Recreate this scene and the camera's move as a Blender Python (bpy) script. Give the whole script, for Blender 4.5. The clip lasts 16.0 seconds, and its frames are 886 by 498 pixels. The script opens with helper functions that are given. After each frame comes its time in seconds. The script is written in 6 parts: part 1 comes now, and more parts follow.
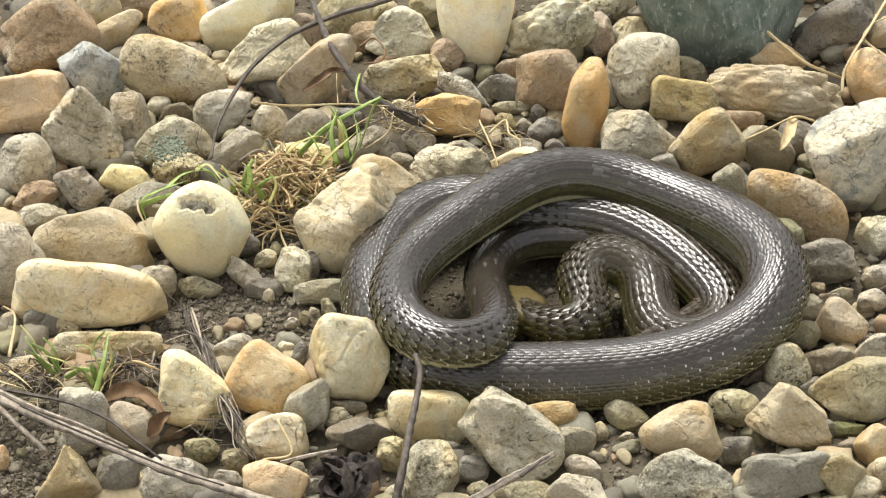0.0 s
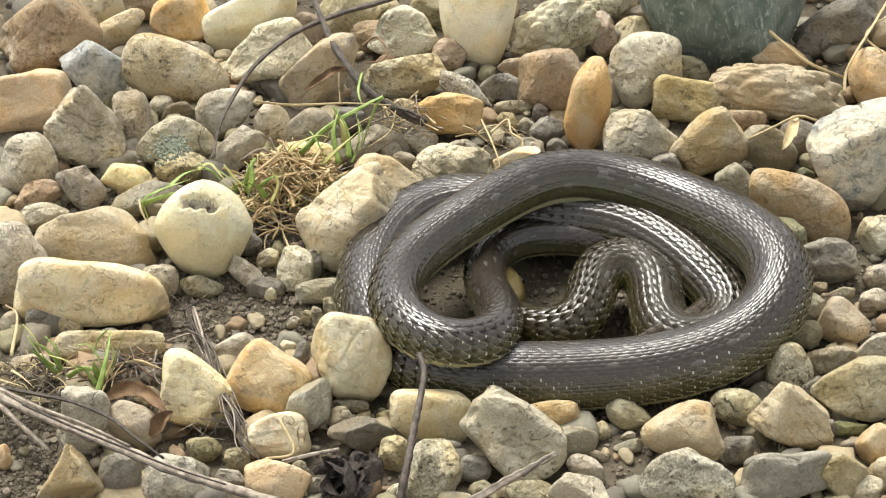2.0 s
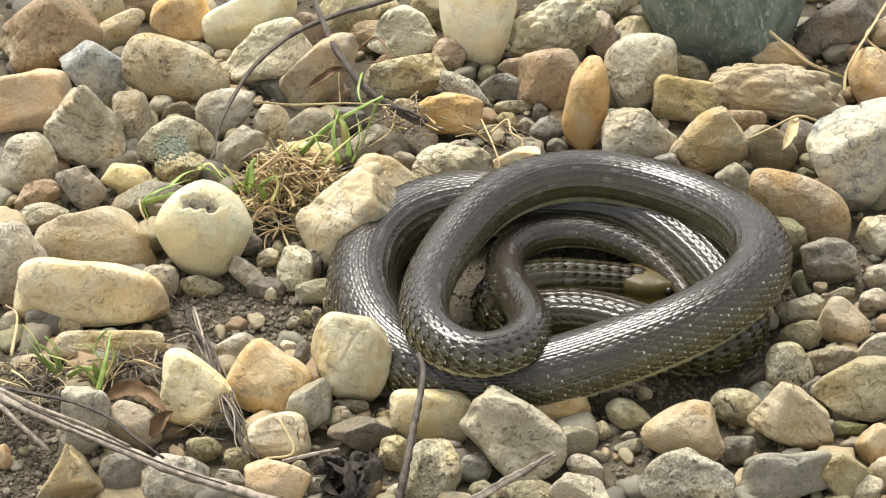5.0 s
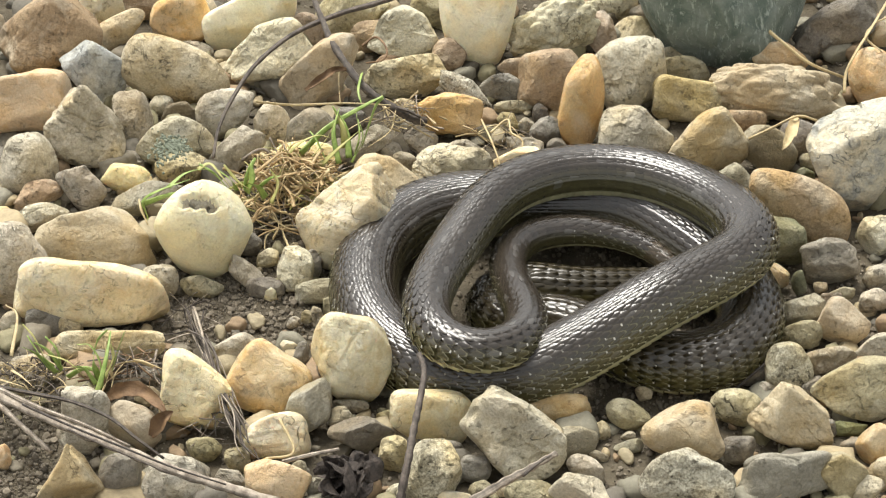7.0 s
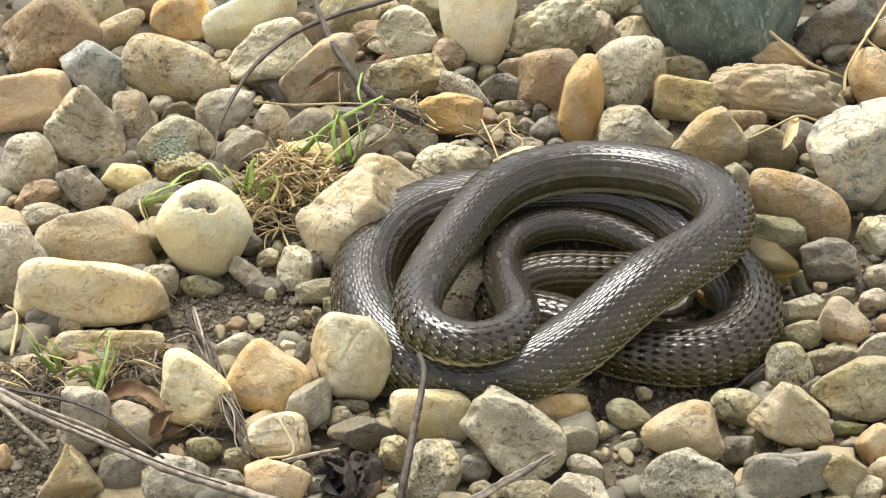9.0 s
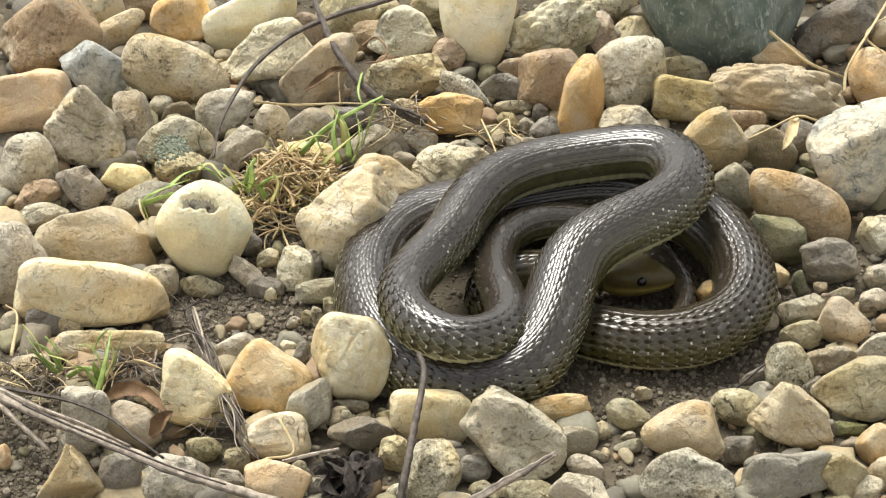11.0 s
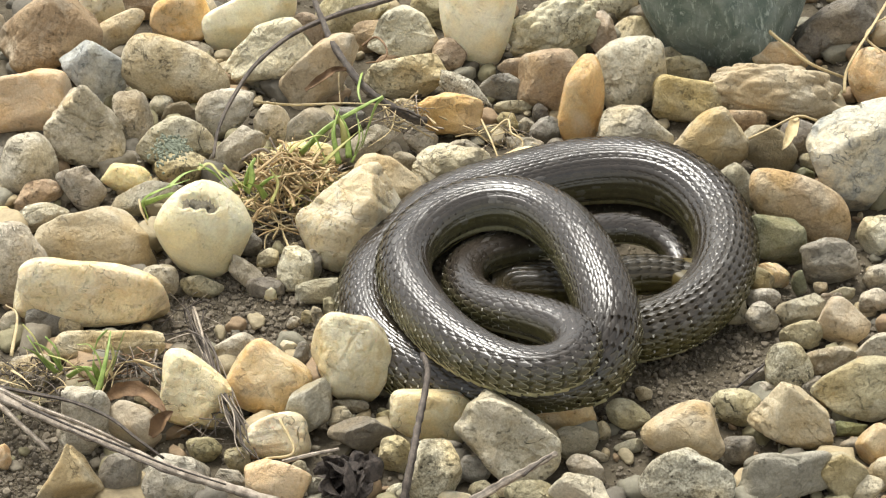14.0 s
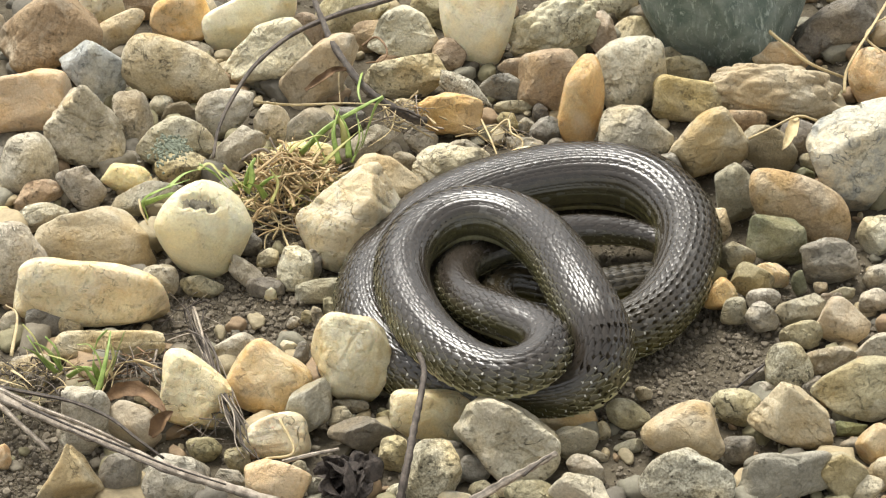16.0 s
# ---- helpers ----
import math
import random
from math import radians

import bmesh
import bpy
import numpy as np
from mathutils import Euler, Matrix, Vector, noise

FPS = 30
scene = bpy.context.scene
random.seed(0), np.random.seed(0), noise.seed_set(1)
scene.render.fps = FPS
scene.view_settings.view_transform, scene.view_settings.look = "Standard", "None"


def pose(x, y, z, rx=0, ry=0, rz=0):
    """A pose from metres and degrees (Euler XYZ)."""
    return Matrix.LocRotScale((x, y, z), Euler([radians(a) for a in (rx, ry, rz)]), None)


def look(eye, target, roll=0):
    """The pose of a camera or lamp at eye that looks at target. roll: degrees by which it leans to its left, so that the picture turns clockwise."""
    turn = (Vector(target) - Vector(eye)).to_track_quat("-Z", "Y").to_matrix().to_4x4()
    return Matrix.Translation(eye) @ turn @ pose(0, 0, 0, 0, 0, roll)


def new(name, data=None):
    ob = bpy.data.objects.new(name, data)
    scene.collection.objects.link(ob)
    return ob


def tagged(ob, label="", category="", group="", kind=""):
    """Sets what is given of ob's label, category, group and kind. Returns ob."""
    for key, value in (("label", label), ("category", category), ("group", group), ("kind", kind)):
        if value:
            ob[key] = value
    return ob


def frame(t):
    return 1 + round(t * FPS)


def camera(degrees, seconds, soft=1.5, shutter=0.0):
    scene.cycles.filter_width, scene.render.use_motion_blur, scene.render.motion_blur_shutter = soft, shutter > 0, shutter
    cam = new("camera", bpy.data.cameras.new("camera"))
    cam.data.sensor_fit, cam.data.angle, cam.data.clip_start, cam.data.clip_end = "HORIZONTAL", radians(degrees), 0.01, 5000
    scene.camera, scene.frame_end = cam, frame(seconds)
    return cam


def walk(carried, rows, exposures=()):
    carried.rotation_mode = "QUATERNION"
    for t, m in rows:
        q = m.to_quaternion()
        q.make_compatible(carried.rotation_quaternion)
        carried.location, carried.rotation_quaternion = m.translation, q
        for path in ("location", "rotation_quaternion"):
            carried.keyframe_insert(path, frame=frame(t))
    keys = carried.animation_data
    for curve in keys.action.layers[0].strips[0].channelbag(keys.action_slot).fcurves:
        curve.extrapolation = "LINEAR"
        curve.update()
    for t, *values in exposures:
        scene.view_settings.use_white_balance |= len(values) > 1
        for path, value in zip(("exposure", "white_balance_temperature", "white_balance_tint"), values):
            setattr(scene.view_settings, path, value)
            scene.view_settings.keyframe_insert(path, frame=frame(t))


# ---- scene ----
cam = camera(18, 16.0, 1.22, 0.5)
EYE = (0.0, -1.2257, 1.0285)
walk(cam, [
    (0.0, look(EYE, (0.0012, 0.0007, 0))),
    (0.5, look(EYE, (0.0006, -0.0004, 0))),
    (1.0, look(EYE, (0.0, -0.0006, 0))),
    (1.5, look(EYE, (0.0, 0.0, 0))),
    (16.0, look(EYE, (0.0, 0.0, 0))),
], [(0.0, 0.75, 6500, 8), (16.0, 0.75, 6500, 8)])

# ---- light: bright hazy daylight, a wide soft sun nearly overhead ----
world = bpy.data.worlds.new("World")
scene.world = world
world.use_nodes = True
wn = world.node_tree.nodes
sky = wn.new("ShaderNodeTexSky")
sky.sky_type = "NISHITA"
sky.sun_disc = False
sky.sun_elevation = radians(60)
sky.air_density, sky.dust_density, sky.ozone_density = 1.0, 2.5, 0.0
sky.sun_rotation = radians(-27)
wn["Background"].inputs["Strength"].default_value = 0.15
haze = wn.new("ShaderNodeHueSaturation")
haze.inputs["Saturation"].default_value = 0.12
world.node_tree.links.new(sky.outputs["Color"], haze.inputs["Color"])
world.node_tree.links.new(haze.outputs["Color"], wn["Background"].inputs["Color"])
sun_data = bpy.data.lights.new("sun", "SUN")
sun_data.energy = 2.8
sun_data.angle = radians(28)
sun_data.color = (1.0, 0.95, 0.87)
sun = new("sun", sun_data)
sun.matrix_world = look((-0.33, 0.58, 1.30), (0, 0, 0))


# ---- materials ----
class Nodes:
    """A small wrapper to write node trees in short lines."""

    def __init__(self, name):
        self.mat = bpy.data.materials.new(name)
        self.mat.use_nodes = True
        self.tree = self.mat.node_tree
        self.bsdf = self.tree.nodes["Principled BSDF"]

    def add(self, kind, **inputs):
        node = self.tree.nodes.new(kind)
        for key, value in inputs.items():
            self.put(node, key.replace("_", " "), value)
        return node

    def put(self, node, key, value):
        sock = node.inputs[int(key)] if key.isdigit() else node.inputs[key]
        if isinstance(value, bpy.types.NodeSocket):
            self.tree.links.new(value, sock)
        elif isinstance(value, tuple) and len(value) == 3 and sock.type == "RGBA":
            sock.default_value = (*value, 1)
        else:
            sock.default_value = value

    def math(self, op, a, b=0.5, clamp=False):
        node = self.tree.nodes.new("ShaderNodeMath")
        node.operation, node.use_clamp = op, clamp
        self.put(node, "0", a)
        self.put(node, "1", b)
        return node.outputs[0]

    def mix(self, f, a, b, how="MIX"):
        node = self.tree.nodes.new("ShaderNodeMix")
        node.data_type, node.blend_type = "RGBA", how
        self.put(node, "0", f)
        self.put(node, "6", a)
        self.put(node, "7", b)
        return node.outputs[2]

    def coords(self, spread=40.0):
        """Object coordinates, shifted by a random amount for each object."""
        tc = self.add("ShaderNodeTexCoord")
        info = self.add("ShaderNodeObjectInfo")
        v = self.tree.nodes.new("ShaderNodeVectorMath")
        v.operation = "ADD"
        self.put(v, "0", tc.outputs["Object"])
        self.put(v, "1", self.math("MULTIPLY", info.outputs["Random"], spread))
        return v.outputs[0], info.outputs["Random"]

    def noise(self, vec, size, detail=4.0, rough=0.55, warp=0.0):
        return self.add("ShaderNodeTexNoise", Vector=vec, Scale=1.0 / size, Detail=detail, Roughness=rough, Distortion=warp).outputs["Fac"]

    def band(self, value, low, high):
        node = self.tree.nodes.new("ShaderNodeMapRange")
        node.clamp = True
        self.put(node, "0", value)
        self.put(node, "1", low)
        self.put(node, "2", high)
        return node.outputs[0]

    def bump(self, height, strength, distance):
        b = self.add("ShaderNodeBump", Height=height, Strength=strength, Distance=distance)
        self.put(self.bsdf, "Normal", b.outputs[0])


def stone_mat(name, base, alt, stain, rough=0.62, specks=0.3, veins=0.3, grain=0.35, vein_colour=(0.05, 0.045, 0.03), facet=0.6, clear=0.0, clouds=0.6):
    """Water-worn stone: two tones in broad patches, stains, dark specks, thin mineral veins and fine grain."""
    n = Nodes(name)
    vec, rnd = n.coords()
    other = n.math("FRACT", n.math("MULTIPLY", rnd, 13.7))
    third = n.math("FRACT", n.math("MULTIPLY", rnd, 37.1))
    broad = n.noise(vec, 0.024, 3, 0.55, 0.5)
    mid = n.noise(vec, 0.009, 4, 0.62, 0.6)
    fine = n.noise(vec, 0.0014, 5, 0.75)
    col = n.mix(n.band(broad, 0.36, 0.64), base, alt)
    col = n.mix(n.math("MULTIPLY", n.band(mid, 0.50, 0.66), 0.5), col, stain)
    blot = n.noise(vec, 0.030, 5, 0.6, 1.0)
    col = n.mix(n.math("MULTIPLY", n.band(blot, 0.52, 0.60), clouds), col, n.mix(0.3, stain, base))
    dust = n.noise(vec, 0.006, 4, 0.65, 0.3)
    col = n.mix(n.math("MULTIPLY", n.band(dust, 0.55, 0.68), 0.35), col, n.mix(0.5, base, (0.56, 0.52, 0.42)))
    # iron-stained and bleached zones that run into one another
    iron = n.band(n.noise(vec, 0.034, 2, 0.45, 0.4), 0.50, 0.64)
    col = n.mix(n.math("MULTIPLY", iron, 0.7), col, n.mix(1.0, col, (1.05, 0.94, 0.76), "MULTIPLY"))
    bleach = n.band(n.noise(vec, 0.022, 3, 0.5, 0.6), 0.53, 0.68)
    col = n.mix(n.math("MULTIPLY", bleach, 0.55), col, n.mix(0.5, col, (0.62, 0.60, 0.52)))
    hue = n.math("MULTIPLY_ADD", other, -0.012)
    hue.node.inputs[2].default_value = 0.509
    sat = n.math("MULTIPLY_ADD", third, 0.36)
    sat.node.inputs[2].default_value = 0.84
    shade = n.add("ShaderNodeHueSaturation", Color=col, Hue=hue, Saturation=sat, Value=n.math("MULTIPLY_ADD", rnd, 0.24))
    shade.inputs["Value"].links[0].from_node.inputs[2].default_value = 0.92
    col = shade.outputs[0]
    # fine grain
    col = n.mix(min(1.0, grain + 0.18), col, n.mix(1.0, col, n.mix(n.band(fine, 0.32, 0.68), (0.42, 0.40, 0.36), (1.42, 1.41, 1.38)), "MULTIPLY"))
    # dark specks and pits
    cell = n.noise(vec, 0.0032, 4, 0.65)
    clump = n.noise(vec, 0.016, 3)
    pits = n.math("MULTIPLY", n.band(cell, 0.57, 0.64), n.band(clump, 0.47, 0.57))
    col = n.mix(n.math("MULTIPLY", pits, min(0.9, specks * 0.85)), col, (0.085, 0.07, 0.045))
    # short cracks and veins where a warped noise passes its middle
    w = n.noise(vec, 0.026, 4, 0.6, 0.7)
    line = n.math("ABSOLUTE", n.math("SUBTRACT", w, 0.5))
    wide = n.math("MULTIPLY_ADD", n.noise(vec, 0.007, 3), 0.034)
    wide.node.inputs[2].default_value = -0.008
    vein = n.math("SUBTRACT", 1.0, n.band(line, 0.0, n.math("MAXIMUM", wide, 0.002)))
    vein = n.math("MULTIPLY", vein, n.band(n.noise(vec, 0.020, 3), 0.50, 0.60))
    col = n.mix(n.math("MULTIPLY", vein, min(1.0, veins * 1.1)), col, vein_colour)
    # hairline cracks, crisp and broken
    thin = n.noise(vec, 0.013, 3, 0.5, 1.2)
    hair = n.math("SUBTRACT", 1.0, n.band(n.math("ABSOLUTE", n.math("SUBTRACT", thin, 0.52)), 0.003, 0.012))
    hair = n.math("MULTIPLY", hair, n.band(n.noise(vec, 0.011, 3, 0.6), 0.52, 0.60))
    col = n.mix(n.math("MULTIPLY", hair, max(0.0, 0.55 * veins - 0.18)), col, vein_colour)
    n.put(n.bsdf, "Base Color", col)
    n.put(n.bsdf, "Roughness", n.math("MULTIPLY_ADD", fine, 0.2))
    n.bsdf.inputs["Roughness"].links[0].from_node.inputs[2].default_value = rough - 0.1
    n.put(n.bsdf, "Specular IOR Level", 0.35)
    if clear:
        # milky quartz lets a little light through
        n.put(n.bsdf, "Subsurface Weight", clear)
        n.put(n.bsdf, "Subsurface Radius", (1.0, 0.75, 0.45))
        n.put(n.bsdf, "Subsurface Scale", 0.004)
    h = n.math("ADD", mid, n.math("MULTIPLY", fine, 0.30))
    h = n.math("ADD", h, n.math("MULTIPLY", dust, 0.5))
    h = n.math("SUBTRACT", h, n.math("MULTIPLY", pits, 0.5 * specks + 0.25))
    h = n.math("SUBTRACT", h, n.math("ADD", n.math("MULTIPLY", vein, 0.8 * veins), n.math("MULTIPLY", hair, 0.3)))
    # chipped facets of a few millimetres
    warp = n.tree.nodes.new("ShaderNodeVectorMath")
    warp.operation = "ADD"
    n.put(warp, "0", vec)
    n.put(warp, "1", n.math("MULTIPLY", n.noise(vec, 0.010, 2), 0.012))
    chip = n.add("ShaderNodeTexVoronoi", Vector=warp.outputs[0], Scale=105.0, Randomness=1.0)
    chips = n.math("MULTIPLY", chip.outputs["Distance"], n.band(n.noise(vec, 0.020, 2), 0.40, 0.60))
    h = n.math("ADD", h, n.math("MULTIPLY", chips, 1.5 * facet))
    n.bump(h, 0.95, 0.0014 + 0.0016 * facet)
    return n.mat


STONE = {
    "quartz": stone_mat("cream_quartz", (0.582, 0.501, 0.337), (0.637, 0.582, 0.437), (0.528, 0.391, 0.209), 0.45, 0.4, 0.5, 0.08, facet=0.3, clear=0.3),
    "white": stone_mat("white_quartz", (0.619, 0.573, 0.428), (0.564, 0.501, 0.346), (0.491, 0.428, 0.282), 0.5, 0.5, 0.6, facet=1),
    "pale": stone_mat("pale_yellow_quartz", (0.80, 0.70, 0.43), (0.82, 0.76, 0.53), (0.72, 0.58, 0.31), 0.42, 0.22, 0.2, 0.03, facet=0.15, clear=0.3),
    "ochre": stone_mat("ochre_quartz", (0.58, 0.41, 0.22), (0.64, 0.53, 0.36), (0.48, 0.30, 0.14), 0.46, 0.35, 0.4, 0.12, facet=0.35, clear=0.25),
    "orange": stone_mat("orange_quartz", (0.59, 0.35, 0.15), (0.61, 0.42, 0.22), (0.51, 0.27, 0.10), 0.42, 0.3, 0.4, 0.08, facet=0.2, clear=0.3),
    "pink": stone_mat("pink_orange_quartz", (0.64, 0.46, 0.29), (0.66, 0.51, 0.35), (0.54, 0.35, 0.19), 0.5, 0.35, 0.3, 0.12, facet=0.3, clear=0.2),
    "tan": stone_mat("tan_limestone", (0.53, 0.45, 0.30), (0.58, 0.51, 0.37), (0.37, 0.29, 0.165), 0.65, 0.6, 0.5),
    "grey": stone_mat("grey_limestone", (0.43, 0.38, 0.30), (0.52, 0.47, 0.385), (0.29, 0.25, 0.175), 0.7, 0.5, 0.5, facet=0.9),
    "brown": stone_mat("brown_sandstone", (0.38, 0.28, 0.19), (0.45, 0.34, 0.23), (0.27, 0.19, 0.12), 0.65, 0.4, 0.3),
    "slate": stone_mat("dark_grey_slate", (0.19, 0.17, 0.14), (0.25, 0.22, 0.18), (0.15, 0.13, 0.10), 0.6, 0.3, 0.4),
    "olive": stone_mat("olive_sandstone", (0.31, 0.275, 0.18), (0.36, 0.32, 0.22), (0.24, 0.205, 0.125), 0.65, 0.45, 0.4),
    "green": stone_mat("green_schist", (0.20, 0.20, 0.11), (0.26, 0.25, 0.15), (0.15, 0.15, 0.07), 0.6, 0.3, 0.4),
    "lime": stone_mat("yellow_green_limestone", (0.519, 0.464, 0.319), (0.437, 0.382, 0.246), (0.546, 0.501, 0.382), 0.65, 0.6, 0.9, facet=1.1),
    "granite": stone_mat("speckled_granite", (0.45, 0.415, 0.32), (0.52, 0.485, 0.385), (0.35, 0.31, 0.22), 0.75, 1.0, 0.3, 0.9, facet=1),
    "marble": stone_mat("veined_white_marble", (0.58, 0.53, 0.385), (0.49, 0.46, 0.35), (0.17, 0.20, 0.225), 0.45, 0.2, 0.7, 0.2, (0.13, 0.15, 0.17), clouds=0.95),
    "blue": stone_mat("blue_grey_marble", (0.36, 0.37, 0.355), (0.50, 0.50, 0.47), (0.27, 0.285, 0.28), 0.5, 0.3, 0.9, 0.25, (0.12, 0.13, 0.13)),
    "milk": stone_mat("milky_white_quartz", (0.86, 0.80, 0.58), (0.87, 0.82, 0.63), (0.80, 0.70, 0.44), 0.4, 0.12, 0.15, 0.02, facet=0.1, clear=0.3),
    "honey": stone_mat("honey_quartz", (0.77, 0.63, 0.36), (0.80, 0.71, 0.48), (0.64, 0.45, 0.20), 0.42, 0.25, 0.6, 0.06, facet=0.25, clear=0.25),
    "sand": stone_mat("sand_coloured_sandstone", (0.46, 0.375, 0.245), (0.51, 0.43, 0.30), (0.40, 0.295, 0.165), 0.55, 0.25, 0.35, 0.2, facet=0.3),
    "ash": stone_mat("ash_grey_basalt", (0.30, 0.275, 0.22), (0.345, 0.32, 0.265), (0.25, 0.225, 0.17), 0.6, 0.3, 0.25, 0.3, facet=0.4),
}


def plain_mat(name, a, b, rough=0.7, size=0.006, bump=0.4, depth=0.0008, stretch=None):
    """Two tones in a noise, with a little relief; stretch scales the noise along the axes."""
    n = Nodes(name)
    vec, rnd = n.coords()
    if stretch:
        m = n.add("ShaderNodeMapping", Vector=vec)
        m.inputs["Scale"].default_value = stretch
        vec = m.outputs[0]
    k = n.noise(vec, size, 5, 0.65)
    f = n.noise(vec, size * 0.2, 3, 0.6)
    col = n.mix(n.band(k, 0.35, 0.65), a, b)
    col = n.mix(0.5, col, n.mix(1.0, col, n.mix(f, (0.55, 0.55, 0.55), (1.4, 1.4, 1.4)), "MULTIPLY"))
    n.put(n.bsdf, "Base Color", col)
    n.put(n.bsdf, "Roughness", rough)
    n.bump(n.math("ADD", k, n.math("MULTIPLY", f, 0.4)), bump, depth)
    return n.mat


SOIL = plain_mat("grey_brown_soil", (0.058, 0.047, 0.030), (0.108, 0.089, 0.059), 0.95, 0.012, 0.9, 0.003)


def serpentine_mat():
    """Dark green rock, clouded grey, with short pale upright scratches."""
    n = Nodes("scratched_green_serpentine")
    vec, rnd = n.coords()
    cloud = n.noise(vec, 0.020, 4, 0.6, 0.5)
    fine = n.noise(vec, 0.0016, 4, 0.7)
    m = n.add("ShaderNodeMapping", Vector=vec)
    m.inputs["Scale"].default_value = (1.0, 1.0, 0.28)
    m.inputs["Rotation"].default_value = (0.0, 0.25, 0.0)
    marks = n.noise(m.outputs[0], 0.0026, 4, 0.7, 0.4)
    patch = n.noise(vec, 0.024, 2)
    col = n.mix(n.band(cloud, 0.38, 0.62), (0.095, 0.130, 0.108), (0.23, 0.265, 0.23))
    scratch = n.math("MULTIPLY", n.band(marks, 0.53, 0.62), n.band(patch, 0.32, 0.48))
    col = n.mix(n.math("MULTIPLY", scratch, 0.8), col, (0.44, 0.50, 0.44))
    col = n.mix(0.4, col, n.mix(1.0, col, n.mix(fine, (0.4, 0.4, 0.4), (1.6, 1.6, 1.6)), "MULTIPLY"))
    n.put(n.bsdf, "Base Color", col)
    n.put(n.bsdf, "Roughness", 0.5)
    n.bump(n.math("ADD", n.math("MULTIPLY", scratch, 0.4), n.math("ADD", cloud, n.math("MULTIPLY", fine, 0.3))), 0.6, 0.002)
    return n.mat


STONE["serpentine"] = serpentine_mat()


# ---- stones ----
def sphere_mesh(levels):
    bm = bmesh.new()
    bmesh.ops.create_icosphere(bm, subdivisions=levels, radius=1.0)
    verts = np.array([v.co[:] for v in bm.verts])
    faces = [[v.index for v in f.verts] for f in bm.faces]
    bm.free()
    return verts / np.linalg.norm(verts, axis=1)[:, None], faces


BALLS = {k: sphere_mesh(k) for k in (1, 2, 3, 4, 5, 6)}


def waves(p, rng, count, low, high):
    """A cheap smooth 3D noise: a sum of randomly directed waves, about -1 to 1."""
    total = np.zeros(len(p))
    for _ in range(count):
        d = rng.normal(size=3)
        d *= rng.uniform(low, high) / np.linalg.norm(d)
        total += np.sin(p @ d + rng.uniform(0, 6.28))
    return total / math.sqrt(count)


def pebble_shape(rng, levels, angular, lumps=1.0):
    """A unit pebble: a ball cut by rounded planes, chipped and creased. angular: 0 is water-worn smooth, 1 is freshly broken."""
    dirs, faces = BALLS[levels]
    k = 9
    box = np.vstack([np.eye(3), -np.eye(3)]) + rng.normal(size=(6, 3)) * (0.22 + 0.16 * angular)
    normals = np.vstack([box, rng.normal(size=(k, 3))])
    normals /= np.linalg.norm(normals, axis=1)[:, None]
    dist = np.concatenate([rng.uniform(0.87 - 0.10 * angular, 1.04, 6) + max(0.0, 0.35 - angular) * 0.5, rng.uniform(0.84 - 0.22 * angular, 1.06, k) + max(0.0, 0.40 - angular) * 0.6])
    p = 6 + 30 * angular ** 1.2
    facing = np.maximum(dirs @ normals.T, 1e-3) / dist
    r = (np.sum(facing ** p, axis=1) + (0.93 - 0.10 * angular) ** p) ** (-1.0 / p)
    # chips: shallow hollows with one sharp rim
    for _ in range(int(rng.integers(2, 5) + 5 * angular)):
        d = rng.normal(size=3)
        d /= np.linalg.norm(d)
        reach = rng.uniform(0.16, 0.46)
        gap = np.arccos(np.clip(dirs @ d, -1, 1)) + 0.05 * waves(dirs, rng, 4, 5, 11)
        r -= rng.uniform(0.012, 0.055) * (0.35 + angular) * lumps * np.clip((reach - gap) / (reach * 0.45), 0, 1) ** 0.8
    # creases
    crease = 1 - np.abs(waves(dirs, rng, 5, 2, 5))
    r -= 0.035 * (0.25 + angular) * np.clip((crease - 0.88) / 0.12, 0, 1) * (waves(dirs, rng, 4, 1, 3) > 0.1)
    r *= 1 + lumps * (0.024 * waves(dirs, rng, 6, 2, 5) + 0.011 * waves(dirs, rng, 8, 6, 13) * (0.4 + angular) + 0.006 * waves(dirs, rng, 10, 16, 34) * (0.2 + angular))
    v = dirs * r[:, None]
    low, high = v.min(axis=0), v.max(axis=0)
    return (v - (low + high) / 2) / ((high - low) / 2), faces


# stones are shaped in axes tilted 50 degrees to face the camera
VIEW_TILT = np.array(pose(0, 0, 0, 50).to_3x3())


def mesh_of(name, verts, faces, mats, smooth=True):
    me = bpy.data.meshes.new(name)
    me.from_pydata([tuple(v) for v in verts], [], faces)
    for m in mats:
        me.materials.append(m)
    if smooth:
        me.polygons.foreach_set("use_smooth", [True] * len(me.polygons))
    me.update()
    return me


def stone(kind, x, y, z, long, across, thick, turn=0, angular=0.4, seed=0, label="", name="pebble", lumps=1.0, carve=None, levels=0):
    """One stone at x, y, z: half-sizes along, across and through it, all in centimetres; its outline is fitted to the
    camera's view and turned there by turn.
    """
    rng = np.random.default_rng(seed)
    size = max(long, across)
    levels = levels or (6 if size > 1.9 else 5 if size > 1.0 else 4)
    v, faces = pebble_shape(rng, levels, min(1.0, angular + 0.1), lumps)
    if carve:
        v = carve(v)
    v = v * np.array([long, across, thick]) * 0.01
    c, s = math.cos(radians(turn)), math.sin(radians(turn))
    v = v @ np.array([[c, s, 0], [-s, c, 0], [0, 0, 1]])
    # slant along the line of sight, which keeps the outline in view
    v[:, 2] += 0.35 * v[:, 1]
    v = v @ VIEW_TILT.T
    ob = new(name, mesh_of(name, v, faces, [STONE[kind]]))
    ob.location = (x * 0.01, y * 0.01, z * 0.01)
    return tagged(ob, label or stone_label(kind, long, across, angular), "stone", "stones of the bed")


